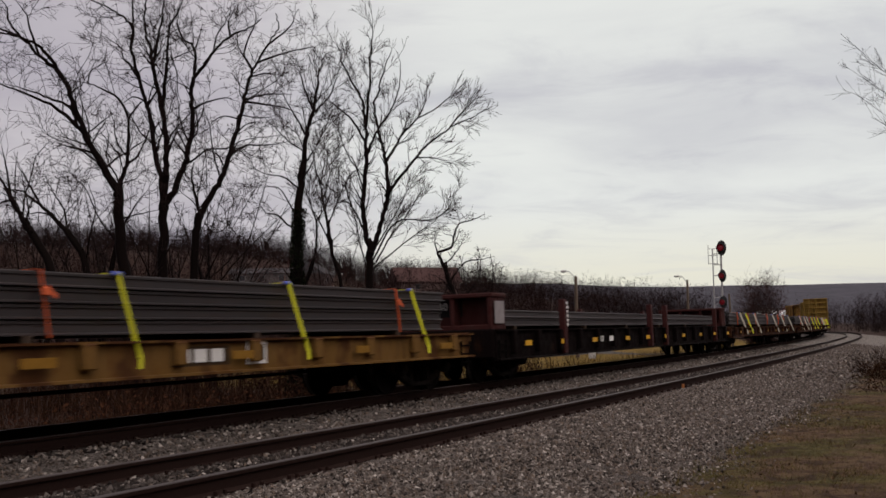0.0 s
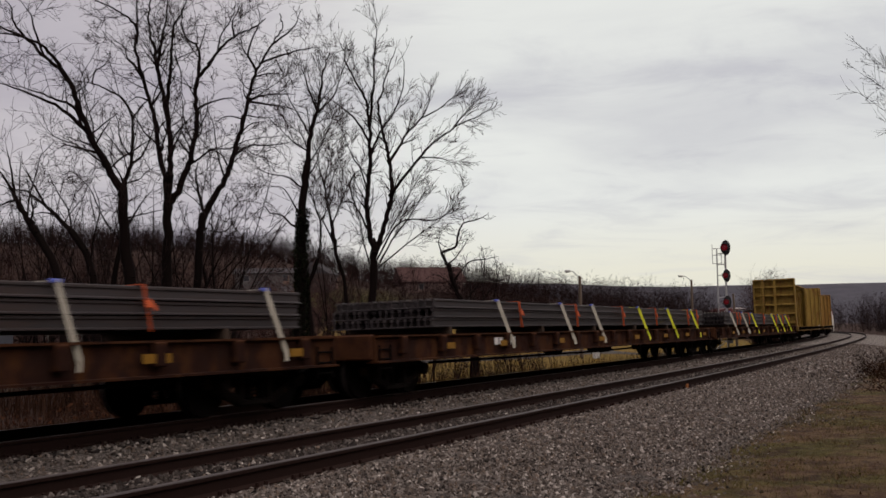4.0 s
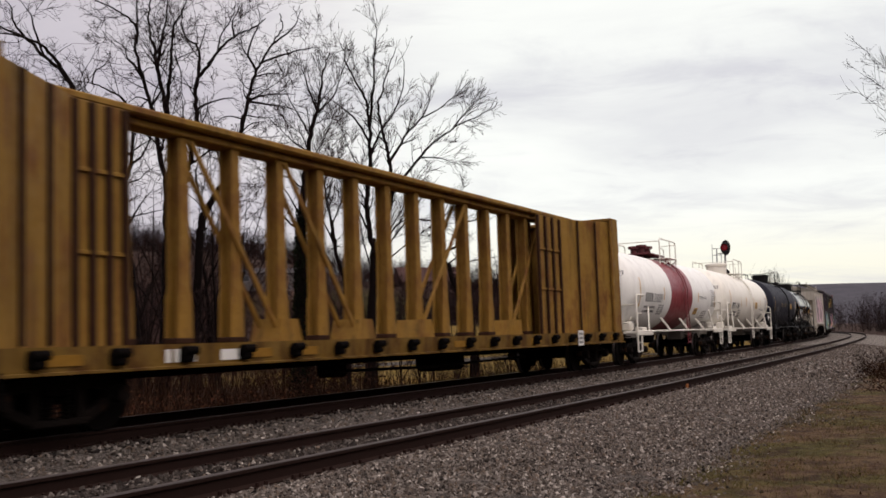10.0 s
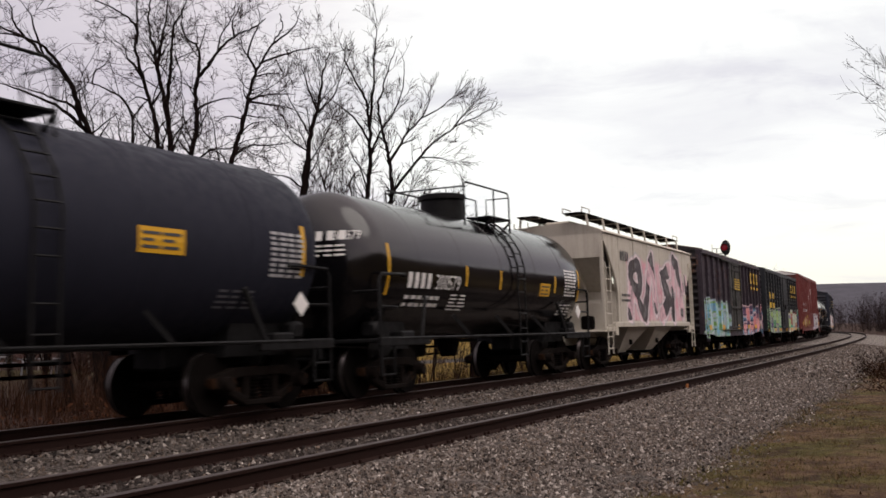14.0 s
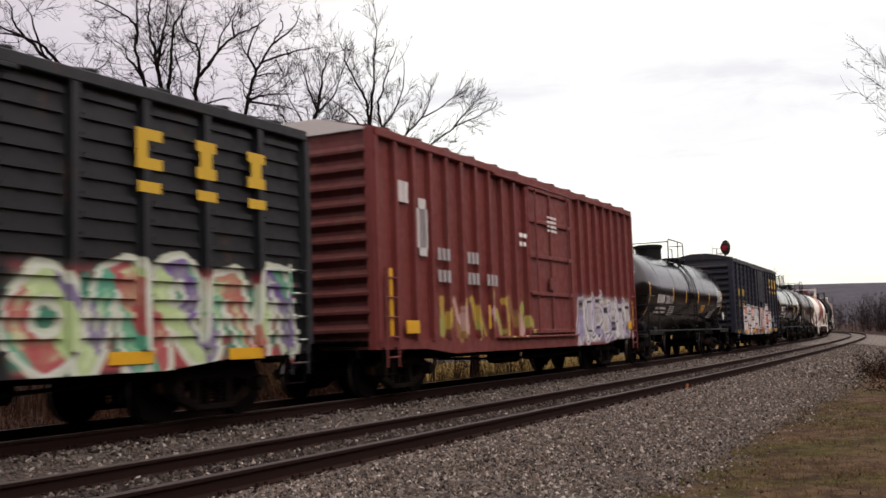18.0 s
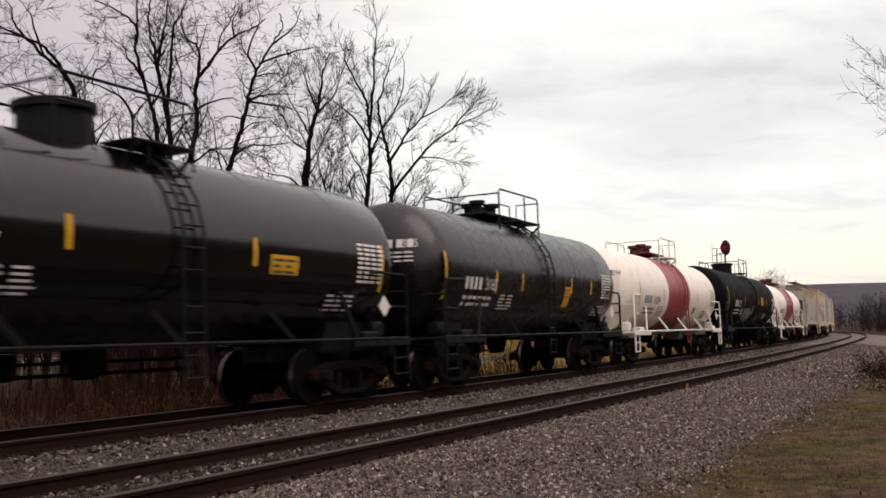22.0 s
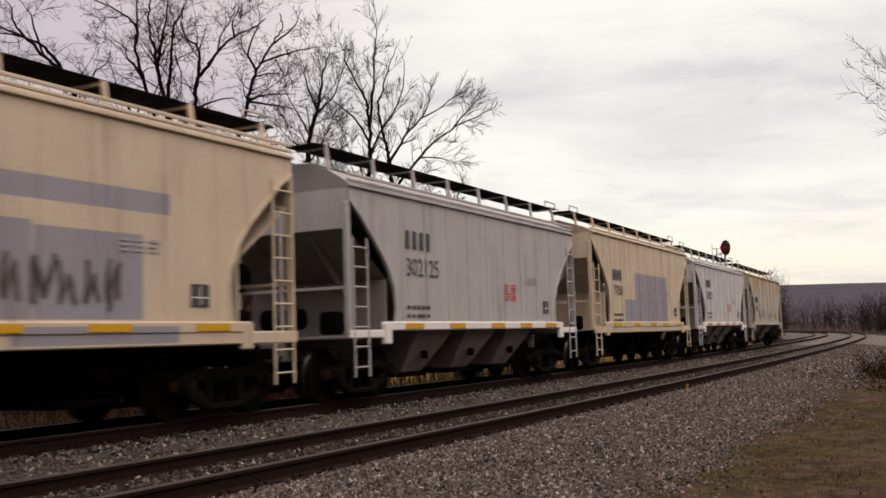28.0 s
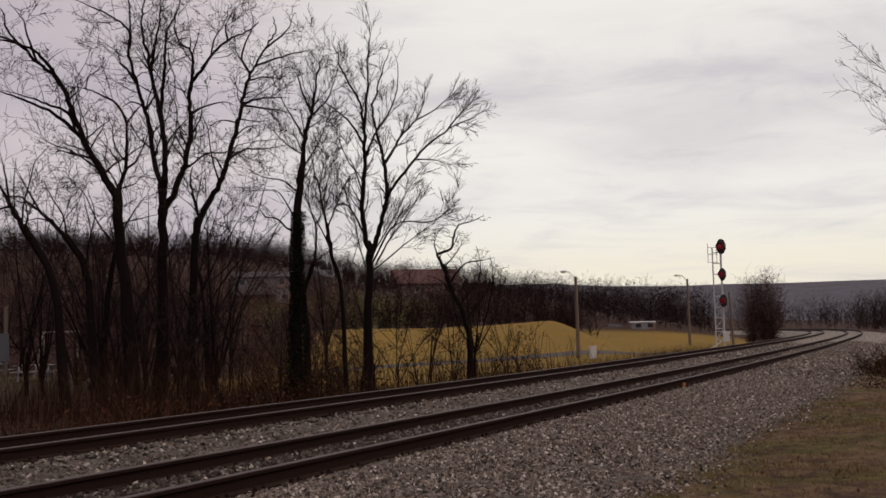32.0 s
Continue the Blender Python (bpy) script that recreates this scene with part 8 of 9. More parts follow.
bare_tree("bare_tree", "dense twiggy bare shrub in the brush", (1.20, 39.0, -1.4), [
    (0.07, [(0.0, 0.0), (0.1, 1.9), (0.2, 2.3)]),
    (0.04, [(0.1, 1.5), (-0.1, 3.2), (-0.2, 4.5), (-0.4, 5.5)]),
    (0.04, [(0.1, 1.9), (0.3, 3.6), (0.3, 4.9), (0.2, 5.6)]),
    (0.04, [(0.2, 2.1), (0.7, 3.8), (0.8, 4.7), (0.7, 5.4)]),
    (0.035, [(0.2, 1.9), (0.9, 3.2), (1.1, 4.2), (1.2, 5.0)]),
    (0.035, [(0.1, 1.7), (-0.5, 2.8), (-0.7, 3.8), (-0.8, 4.7)])],
    SCRUBBY, 69)
bare_tree("bare_tree", "slanting bare tree in the brush", (-12.43, 34.0, -1.4), [
    (0.15, [(0.0, 0.0), (-0.3, 3.8), (-0.6, 5.0), (-1.1, 5.9), (-1.4, 6.4)]),
    (0.12, [(-1.4, 6.4), (-1.8, 7.2), (-2.0, 7.7), (-2.5, 8.4)]),
    (0.06, [(-1.7, 7.1), (-2.0, 7.1), (-2.4, 6.9)]),
    (0.05, [(-1.8, 7.2), (-2.0, 8.2), (-2.2, 9.0)]),
    (0.04, [(-1.4, 6.4), (-1.3, 7.0), (-0.9, 7.6)])],
    LOCUST, 71)
bare_tree("bare_tree", "slanting bare tree in the brush", (-12.09, 36.0, -1.4), [
    (0.14, [(0.0, 0.0), (-0.3, 4.7), (-0.6, 5.6), (-1.1, 6.3)]),
    (0.11, [(-1.1, 6.2), (-1.6, 6.8), (-2.2, 7.3), (-2.9, 7.8), (-3.6, 7.9)]),
    (0.05, [(-2.2, 7.3), (-2.7, 8.2), (-3.1, 8.8)]),
    (0.05, [(-1.1, 6.3), (-1.3, 7.1), (-1.8, 7.9), (-2.1, 8.5)]),
    (0.04, [(-1.6, 6.8), (-2.1, 7.0), (-2.7, 6.9)]),
    (0.04, [(-0.4, 5.3), (-0.2, 6.3), (-0.0, 7.1), (-0.2, 7.9)])],
    LOCUST, 83)
bare_tree("bare_tree", "dark leaning bare trunk among the brush", (-12.26, 37.0, -1.4), [
    (0.16, [(0.0, 0.0), (0.1, 3.1), (0.3, 4.7), (0.6, 6.4)]),
    (0.07, [(0.5, 6.3), (0.9, 7.2), (1.2, 7.8)]),
    (0.05, [(0.5, 6.1), (-0.0, 6.8), (-0.4, 7.8), (-1.0, 8.5)])],
    LOCUST, 87)
bare_tree("bare_tree", "thin bare tree among the brush", (-9.34, 41.0, -1.4), [
    (0.1, [(0.0, 0.0), (-0.1, 3.5), (-0.3, 5.1)]),
    (0.05, [(-0.3, 5.0), (-0.4, 6.0), (-0.1, 7.1), (0.3, 7.8)]),
    (0.035, [(-0.1, 7.1), (0.2, 6.7), (0.7, 6.9), (0.8, 7.6), (1.1, 8.0)]),
    (0.035, [(-0.2, 4.6), (0.8, 5.5), (1.2, 6.4), (0.7, 7.1), (0.6, 7.8)])],
    LOCUST, 89)
# understorey between the large trees
def sapling(name, label, x, y, z, hh, seed, group, fine=0.009, wide=0.3, stems_n=5, spec=SCRUB, thick=0.0046):
    rng = np.random.default_rng(seed)
    limbs = [(thick * 1.7 * hh, [(0, 0), (0.05, hh * 0.22)])]
    for _ in range(stems_n):
        dx = rng.normal() * wide * hh
        limbs.append((thick * hh, [(0.0, hh * rng.uniform(0.04, 0.2)), (dx * 0.35, hh * 0.45), (dx, hh * rng.uniform(0.7, 1.0))]))
    bare_tree(name, label, (x, y, z), limbs, spec, seed, group=group, fine=fine)


rng_s = np.random.default_rng(77)
for k in range(30):
    x = -19.0 + 19.5 * (k / 29) ** 1.3 + rng_s.normal() * 0.4
    sy = rng_s.uniform(35, 47)
    if x / sy < -0.36:
        continue        # the picnic lawn lies open
    sapling("sapling", "thin bare saplings among the brush", x, sy, -1.4, rng_s.uniform(4.5, 8.5) * (1.05 if x < -10 else 0.7), 100 + k, "saplings")
for k in range(11):
    sapling("sapling", "twiggy bare young trees behind the brush", -17.2 + 0.95 * k + rng_s.normal() * 0.3, rng_s.uniform(38, 46), -1.4, rng_s.uniform(7.5, 10.2), 220 + k, "saplings", 0.009, 0.22, 6, SCRUBBY, 0.005)
for k in range(12):
    x, sy = -31.0 + 2.1 * k + rng_s.normal() * 0.5, rng_s.uniform(60, 72)
    sapling("sapling", "tall thin bare saplings behind the lawn", x, sy, -1.4, rng_s.uniform(10, 13), 170 + k, "saplings", 0.012, 0.2, 4, SCRUB, 0.005)
for k, (x, y, hh) in enumerate(((1.6, 39, 3.8), (2.6, 41, 4.2), (3.4, 44, 3.4), (4.4, 47, 2.6))):
    sapling("sapling", "thin bare saplings among the brush", x, y, -1.4, hh, 140 + k, "saplings")


def stems(name, label, pts, h0, h1, seed, mat, width=0.012, lean=0.35, segs=3, category="brush"):
    """A thicket of thin bent stems standing on the ground."""
    rng = np.random.default_rng(seed)
    n = len(pts)
    h = rng.uniform(h0, h1, n) * rng.choice([0.6, 1.0, 1.2], n)
    a = rng.uniform(0, 6.28, n)
    l = rng.uniform(0, lean, n) * h
    u = np.linspace(0, 1, segs + 1)
    base = np.stack([pts[:, 0], pts[:, 1], land(pts[:, 0], pts[:, 1]) - 0.03], 1)
    cx = base[:, None, 0] + np.cos(a)[:, None] * l[:, None] * u ** 1.8
    cy = base[:, None, 1] + np.sin(a)[:, None] * l[:, None] * u ** 1.8
    cz = base[:, None, 2] + h[:, None] * u
    if segs == 1:
        wv = width * rng.uniform(0.6, 1.4, n)
        b = rng.uniform(0, 3.14, n)
        side = np.stack([np.cos(b) * wv, np.sin(b) * wv, 0 * wv], 1)
        tip = np.stack([cx[:, 1], cy[:, 1], cz[:, 1]], 1)
        f = np.arange(n)[:, None] * 3 + [0, 1, 2]
        return tagged(new(name, raw(name, np.stack([base - side, base + side, tip], 1).reshape(-1, 3), f, mat)), label, category, kind="stuff")
    wv = width * (1 - 0.75 * u)[None] * rng.uniform(0.6, 1.4, n)[:, None]
    b = rng.uniform(0, 3.14, n)
    dx, dy = np.cos(b)[:, None] * wv, np.sin(b)[:, None] * wv
    v = np.stack([np.stack([cx - dx, cy - dy, cz], -1), np.stack([cx + dx, cy + dy, cz], -1), np.stack([cx - dy, cy + dx, cz], -1)], 2)   # n, k, 3 sides, xyz
    k = segs + 1
    i = (np.arange(n) * k * 3)[:, None, None] + (np.arange(segs) * 3)[None, :, None]
    q = np.stack([np.stack([i[..., 0] + j, i[..., 0] + (j + 1) % 3, i[..., 0] + 3 + (j + 1) % 3, i[..., 0] + 3 + j], -1) for j in range(3)], 2).reshape(-1, 4)
    return tagged(new(name, raw(name, v.reshape(-1, 3), q, mat)), label, category, kind="stuff")


def spread(n, s0, s1, l0, l1, seed, power=1.0):
    rng = np.random.default_rng(seed)
    s = s0 + (s1 - s0) * rng.random(n)
    l = l0 + (l1 - l0) * rng.random(n) ** power
    x, y, _ = on_line(s, l)
    return np.stack([x, y], 1)


def tufts(n, s0, s1, l0, l1, seed):
    """Points of thin grass that gather in patches."""
    rng = np.random.default_rng(seed)
    s, l = rng.uniform(s0, s1, n), rng.uniform(l0, l1, n)
    keep = rng.random(n) < np.clip(0.45 + 0.75 * waves(s, l, 1.3, 4.0) + 0.4 * waves(s, l, 4.1, 2.0), 0.06, 1)
    x, y, _ = on_line(s[keep], l[keep])
    return np.stack([x, y], 1)


def open_view(p):
    """Leaves the picnic lawn's edge clear of tall brush."""
    return p[~((p[:, 0] / np.maximum(p[:, 1], 1) < -0.36) & (p[:, 1] > 26))]


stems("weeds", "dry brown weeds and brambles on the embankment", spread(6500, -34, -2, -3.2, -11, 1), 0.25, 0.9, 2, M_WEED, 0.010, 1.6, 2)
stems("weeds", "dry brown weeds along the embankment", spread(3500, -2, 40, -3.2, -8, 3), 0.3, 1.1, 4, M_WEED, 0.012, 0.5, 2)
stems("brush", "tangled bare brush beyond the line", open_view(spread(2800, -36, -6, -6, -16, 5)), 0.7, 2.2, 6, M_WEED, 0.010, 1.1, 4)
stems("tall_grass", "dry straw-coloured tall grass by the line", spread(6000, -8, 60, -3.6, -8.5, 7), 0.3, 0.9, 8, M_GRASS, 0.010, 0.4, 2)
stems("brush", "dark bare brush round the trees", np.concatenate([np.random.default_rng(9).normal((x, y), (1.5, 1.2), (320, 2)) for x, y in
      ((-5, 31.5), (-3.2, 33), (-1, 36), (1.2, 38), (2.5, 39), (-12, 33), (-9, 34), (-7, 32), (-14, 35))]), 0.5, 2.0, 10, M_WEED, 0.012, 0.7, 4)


# leaf and vine tangle
def tangle(name, label, centres, n, size, seed, mat, s0=0.03, s1=0.07, category="brush"):
    rng = np.random.default_rng(seed)
    c = np.concatenate([np.array(p) + rng.normal(size=(n, 3)) * np.array(size) for p in centres])
    c[:, 2] = np.maximum(c[:, 2], land(c[:, 0], c[:, 1]) + 0.02)
    v, f = leaf_cards(rng, c, s0, s1)
    return tagged(new(name, raw(name, v, f, mat)), label, category, kind="stuff")


tangle("vines", "dark tangled vines over the brush", [(-5.2, 31.2, -0.8), (-4.2, 31.8, -0.5), (-3.4, 33.2, -0.8), (-2.2, 33.6, -0.9)], 900, (0.6, 0.5, 0.4), 21, M_WEED, 0.025, 0.06)
tangle("dead_leaves", "dead leaves caught in the brush", [(-9 + 1.6 * i, 31.5 + (i % 3), -1.0) for i in range(8)], 260, (1.4, 1.2, 0.25), 22, M_LEAF)
tangle("dead_leaves", "dead leaves caught in the brush", [(1 + 1.3 * i, 37 + 2.2 * i, -1.0) for i in range(4)], 220, (1.0, 1.0, 0.35), 23, M_LEAF)

M_BRAMBLE = speckle("bramble_leaf", [(0.04, 0.016, 0.010), (0.085, 0.036, 0.018), (0.022, 0.010, 0.007)], bump=0)
tangle("dead_leaves", "rust-brown dead leaves caught in the embankment brush", [(float(px), float(py), -1.05) for px, py in spread(60, -36, -9, -4.2, -11, 27)], 150, (0.9, 0.7, 0.28), 28, M_BRAMBLE, 0.03, 0.07)
# verge on the viewer's side: short grass and fallen leaves
stems("verge_grass", "short dull matted grass on the verge", tufts(110000, -34, -12, 7.75, 12.5, 31), 0.02, 0.09, 32, M_VERGE, 0.006, 1.6, 1, "grass")
tangle("fallen_leaves", "brown fallen leaves on the verge", [(3.6 + 1.2 * i, 9 + 2.2 * i, -0.35) for i in range(7)], 70, (1.1, 1.1, 0.004), 33, M_LEAF, 0.01, 0.022, "leaves")


def bramble(base, n, size, seed):
    w = Wood(seed)
    for _ in range(n):
        p = np.array([w.rng.normal() * size[0] * 0.5, w.rng.normal() * size[1] * 0.5, 0])
        path = w.wander(p, (w.rng.normal(), w.rng.normal(), w.rng.uniform(0.5, 1.6)), size[2] * w.rng.uniform(0.8, 1.8), 5, 0.25, -0.05, 0.25)
        w.limb(path, 0.008, 0.004, "twigs")
        w.sprout(path, 0.008, 0.004, 0, [(4, 0.5, 0.8, 0.6, 0.25, 0.0)])
    t = thing("bramble_bush", "low leafless bramble bush at the edge of the stones", "bush", "brambles", at=pose(*base))
    v, f = w.arrays("twigs")
    tagged(part("bramble_tangle", raw("bramble_tangle", v, f, M_WEED), None, t), kind="stuff")
    c = w.rng.normal(size=(260, 3)) * np.array([size[0] * 0.6, size[1] * 0.6, 0.12]) + np.array([0, 0, 0.15])
    c[:, 2] = np.abs(c[:, 2])
    v, f = leaf_cards(w.rng, c, 0.02, 0.05)
    tagged(part("dead_leaves", raw("dead_leaves", v, f, M_LEAF), None, t), kind="stuff")


for i, (x, y) in enumerate(((10.9, 23.6), (11.9, 24.8), (12.9, 26.5), (12.6, 28.6), (13.9, 31.0), (15.2, 34.5))):
    bramble((x, y, float(land(np.array([x]), np.array([y]))[0])), 80, (1.0, 1.0, 0.55), 200 + i)
# tree whose twigs reach in from beyond the edge of view
bare_tree("bare_tree", "pale-twigged bare tree at the edge of the verge", (12.35, 20.0, -0.36), [
    (0.16, [(0, 0), (-0.1, 2.0), (0.0, 3.4)]), (0.011, [(0, 3.0), (-1.8, 5.0), (-3.3, 6.5)]), (0.011, [(0, 3.1), (-2.0, 4.8), (-3.2, 5.9)]), (0.011, [(0, 3.2), (-1.6, 5.8), (-3.1, 7.5)]),
    (0.011, [(0, 3.3), (-1.5, 6.0), (-3.1, 8.2)]), (0.011, [(0, 2.6), (-1.8, 4.2), (-3.5, 5.2)]), (0.08, [(0, 3.3), (0.3, 6), (0.5, 9.0)]), (0.06, [(0, 3.0), (1.2, 5.5), (2.6, 7.4)]), (0.011, [(0, 2.0), (-1.6, 2.9), (-2.9, 3.2)])],
    [(4.6, 1.1, 0.5, 0.6, 0.16, 0.06), (5.0, 0.6, 0.5, 0.6, 0.18, 0.04), (3.0, 0.3, 0.5, 0.6, 0.15, 0.03)], 91, fine=0.0042)


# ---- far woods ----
def woods(name, label, xy, h0, h1, seed, mat, twigs=46, wide=0.32, low=0.15, fine=1.0, category="woods", kind="stuff"):
    """Many small bare trees: a trunk, rounded branchwork and a haze of short twigs each."""
    rng = np.random.default_rng(seed)
    z = land(xy[:, 0], xy[:, 1]) - 0.2
    h = np.minimum(rng.uniform(h0, h1, len(xy)), (crest(xy[:, 0], xy[:, 1]) - z) * rng.uniform(0.95, 1.35, len(xy)) if kind else 99.0)
    ok = h > 0.3 * h0
    xy, z, h = xy[ok], z[ok], h[ok]
    n = len(xy)
    base = np.stack([xy[:, 0], xy[:, 1], z], 1)

    def spikes(p0, p1, w, sag):
        """Thin bent slivers from p0 to p1."""
        d = p1 - p0
        s = np.cross(d, rng.normal(size=d.shape))
        s /= np.linalg.norm(s, axis=-1, keepdims=True) + 1e-9
        s *= w[..., None]
        mid = p0 + d * 0.5 + rng.normal(size=d.shape) * sag * np.linalg.norm(d, axis=-1, keepdims=True)
        v = np.stack([p0 - s, p0 + s, mid + s * 0.7, mid - s * 0.7, p1], -2).reshape(-1, 3)
        i = np.arange(len(v) // 5)[:, None] * 5
        return v, np.concatenate([i + [0, 1, 2], i + [0, 2, 3], i + [3, 2, 4]])

    H = h[:, None]
    k = twigs // 3
    a = rng.uniform(0, 6.28, (n, k))
    zt = rng.uniform(low + 0.1, 1.0, (n, k))
    rad = wide * np.sqrt(np.clip(1 - ((zt - 0.58) / 0.46) ** 2, 0.02, 1)) * rng.uniform(0.25, 1.0, (n, k))
    z0 = low * 0.5 + (zt - low) * rng.uniform(0.3, 0.7, (n, k))
    p0 = base[:, None] + np.stack([0 * a, 0 * a, z0 * H], -1)
    p1 = base[:, None] + np.stack([np.cos(a) * rad * H, np.sin(a) * rad * H, zt * H], -1)
    v1, f1 = spikes(p0, p1, 0.007 * fine * H * (1.15 - zt), 0.08)
    m = 4
    u = rng.uniform(0.45, 1.0, (n, k, m, 1))
    q0 = p0[:, :, None] * (1 - u) + p1[:, :, None] * u
    dv = rng.normal(size=(n, k, m, 3))
    dv[..., 2] += 0.5
    q1 = q0 + dv * (0.055 * h)[:, None, None, None]
    v2, f2 = spikes(q0, q1, np.broadcast_to((0.0035 * fine * h)[:, None, None], (n, k, m)), 0.1)
    r = 0.007 * h
    ring = np.array([[1, 0], [-0.5, 0.87], [-0.5, -0.87]])
    b0 = np.concatenate([base[:, None, :2] + ring[None] * r[:, None, None], np.repeat(base[:, None, 2:], 3, 1)], -1)
    tp = base + np.concatenate([rng.normal(size=(n, 2)) * 0.07, np.full((n, 1), 0.7)], 1) * H
    v3 = np.concatenate([b0, tp[:, None]], 1).reshape(-1, 3)
    j = np.arange(n)[:, None] * 4
    f3 = np.concatenate([j + [0, 1, 3], j + [1, 2, 3], j + [2, 0, 3]])
    v = np.concatenate([v1, v2, v3])
    f = np.concatenate([f1, f2 + len(v1), f3 + len(v1) + len(v2)])
    return tagged(new(name, raw(name, v, f, mat)), label, category, kind=kind)


def patch(n, x0, x1, y0, y1, seed, keep=None):
    rng = np.random.default_rng(seed)
    p = np.stack([rng.uniform(x0, x1, n), rng.uniform(y0, y1, n)], 1)
    _, lat = from_line(p[:, 0], p[:, 1])
    m = np.abs(lat) > 14
    if keep is not None:
        m &= keep(p[:, 0], p[:, 1])
    return p[m]


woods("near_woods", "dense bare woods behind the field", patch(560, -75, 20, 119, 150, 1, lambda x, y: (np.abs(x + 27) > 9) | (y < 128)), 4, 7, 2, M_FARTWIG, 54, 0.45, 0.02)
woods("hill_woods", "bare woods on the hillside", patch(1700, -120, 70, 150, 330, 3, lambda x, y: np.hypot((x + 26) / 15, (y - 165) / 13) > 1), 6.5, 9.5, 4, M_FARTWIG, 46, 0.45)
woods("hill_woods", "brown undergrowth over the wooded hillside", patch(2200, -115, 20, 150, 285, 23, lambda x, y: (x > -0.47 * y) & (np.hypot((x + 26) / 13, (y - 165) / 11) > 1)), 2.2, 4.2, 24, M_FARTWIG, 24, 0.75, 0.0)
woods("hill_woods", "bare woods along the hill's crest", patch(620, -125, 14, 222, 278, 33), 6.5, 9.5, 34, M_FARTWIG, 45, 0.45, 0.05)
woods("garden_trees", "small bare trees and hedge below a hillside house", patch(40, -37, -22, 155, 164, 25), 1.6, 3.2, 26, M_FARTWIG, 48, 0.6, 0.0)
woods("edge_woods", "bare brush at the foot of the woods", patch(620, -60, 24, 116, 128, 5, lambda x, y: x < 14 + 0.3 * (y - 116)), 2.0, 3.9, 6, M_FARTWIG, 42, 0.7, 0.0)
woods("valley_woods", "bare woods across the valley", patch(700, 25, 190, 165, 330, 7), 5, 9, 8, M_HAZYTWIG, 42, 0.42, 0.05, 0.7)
woods("line_woods", "bare woods beside the bend of the line", patch(520, 40, 150, 105, 190, 9, lambda x, y: from_line(x, y)[1] > 0), 5.5, 9.5, 10, M_FARTWIG, 54, 0.42, 0.02)
woods("line_woods", "bare woods inside the bend of the line", patch(150, 33, 75, 140, 185, 15, lambda x, y: (from_line(x, y)[1] < -12)), 3, 5.5, 16, M_FARTWIG, 46, 0.5, 0.0)
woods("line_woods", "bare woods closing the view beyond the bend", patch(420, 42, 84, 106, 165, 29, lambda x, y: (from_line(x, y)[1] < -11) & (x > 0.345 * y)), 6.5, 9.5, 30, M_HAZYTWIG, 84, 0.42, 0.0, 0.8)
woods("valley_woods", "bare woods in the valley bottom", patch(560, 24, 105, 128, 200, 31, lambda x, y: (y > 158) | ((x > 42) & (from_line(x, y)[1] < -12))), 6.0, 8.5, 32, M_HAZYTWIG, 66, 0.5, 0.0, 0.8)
woods("far_woods", "bare woods on the distant slopes", patch(900, -350, 420, 330, 760, 11), 8, 13, 12, M_HAZEDHILLTWIG, 24, 0.45)
woods("thicket_woods", "brown tangled woods behind the picnic ground", patch(260, -48, -9, 64, 114, 17), 3.5, 8, 18, M_THICKET, 60, 0.42, 0.0)
woods("thicket_woods", "brown tangled brush at the field's edge", patch(90, -30, -5, 44, 62, 19, lambda x, y: x / y > -0.37), 1.2, 3.6, 20, M_WEED, 54, 0.6, 0.0)
woods("thicket_woods", "dark tangled brush under the ivy tree", patch(60, -8.5, -2.6, 38, 52, 37, lambda x, y: np.abs(x / y + 0.125) < 0.065), 1.4, 3.0, 38, M_WEED, 60, 0.6, 0.0)
woods("thicket_woods", "brown tangled brush round the leaning trees", patch(70, -3.5, 3.6, 36, 47, 21, lambda x, y: np.abs(x - 0.065 * y - 0.2 * (y > 41)) < 2.6), 1.0, 2.4, 22, M_WEED, 54, 0.7, 0.0)
# rounded thicket tree beside the line
woods("thicket_tree", "rounded bare brown thicket tree beside the line", np.array([(30.3, 96.0), (29.4, 96.4), (31.2, 96.3)]), 7.4, 8.0, 301, M_THICKET, 1500, 0.30, 0.0, 0.42, "tree", "")


# ---- lineside things ----
def ground_z(x, y):
    return float(land(np.array([x]), np.array([y]))[0])


M_LENS = plain("dark_red_lens", (0.12, 0.004, 0.008), 0.3, 0, 30, 0.1, 0, emit=((0.9, 0.02, 0.05), 0.045))
M_MAST = plain("weathered_aluminium", (0.36, 0.36, 0.36), 0.55, 0.5, 15, 0.2)
M_HOOD = plain("black_signal_hood", (0.012, 0.012, 0.013), 0.6, 0, 20, 0.2)


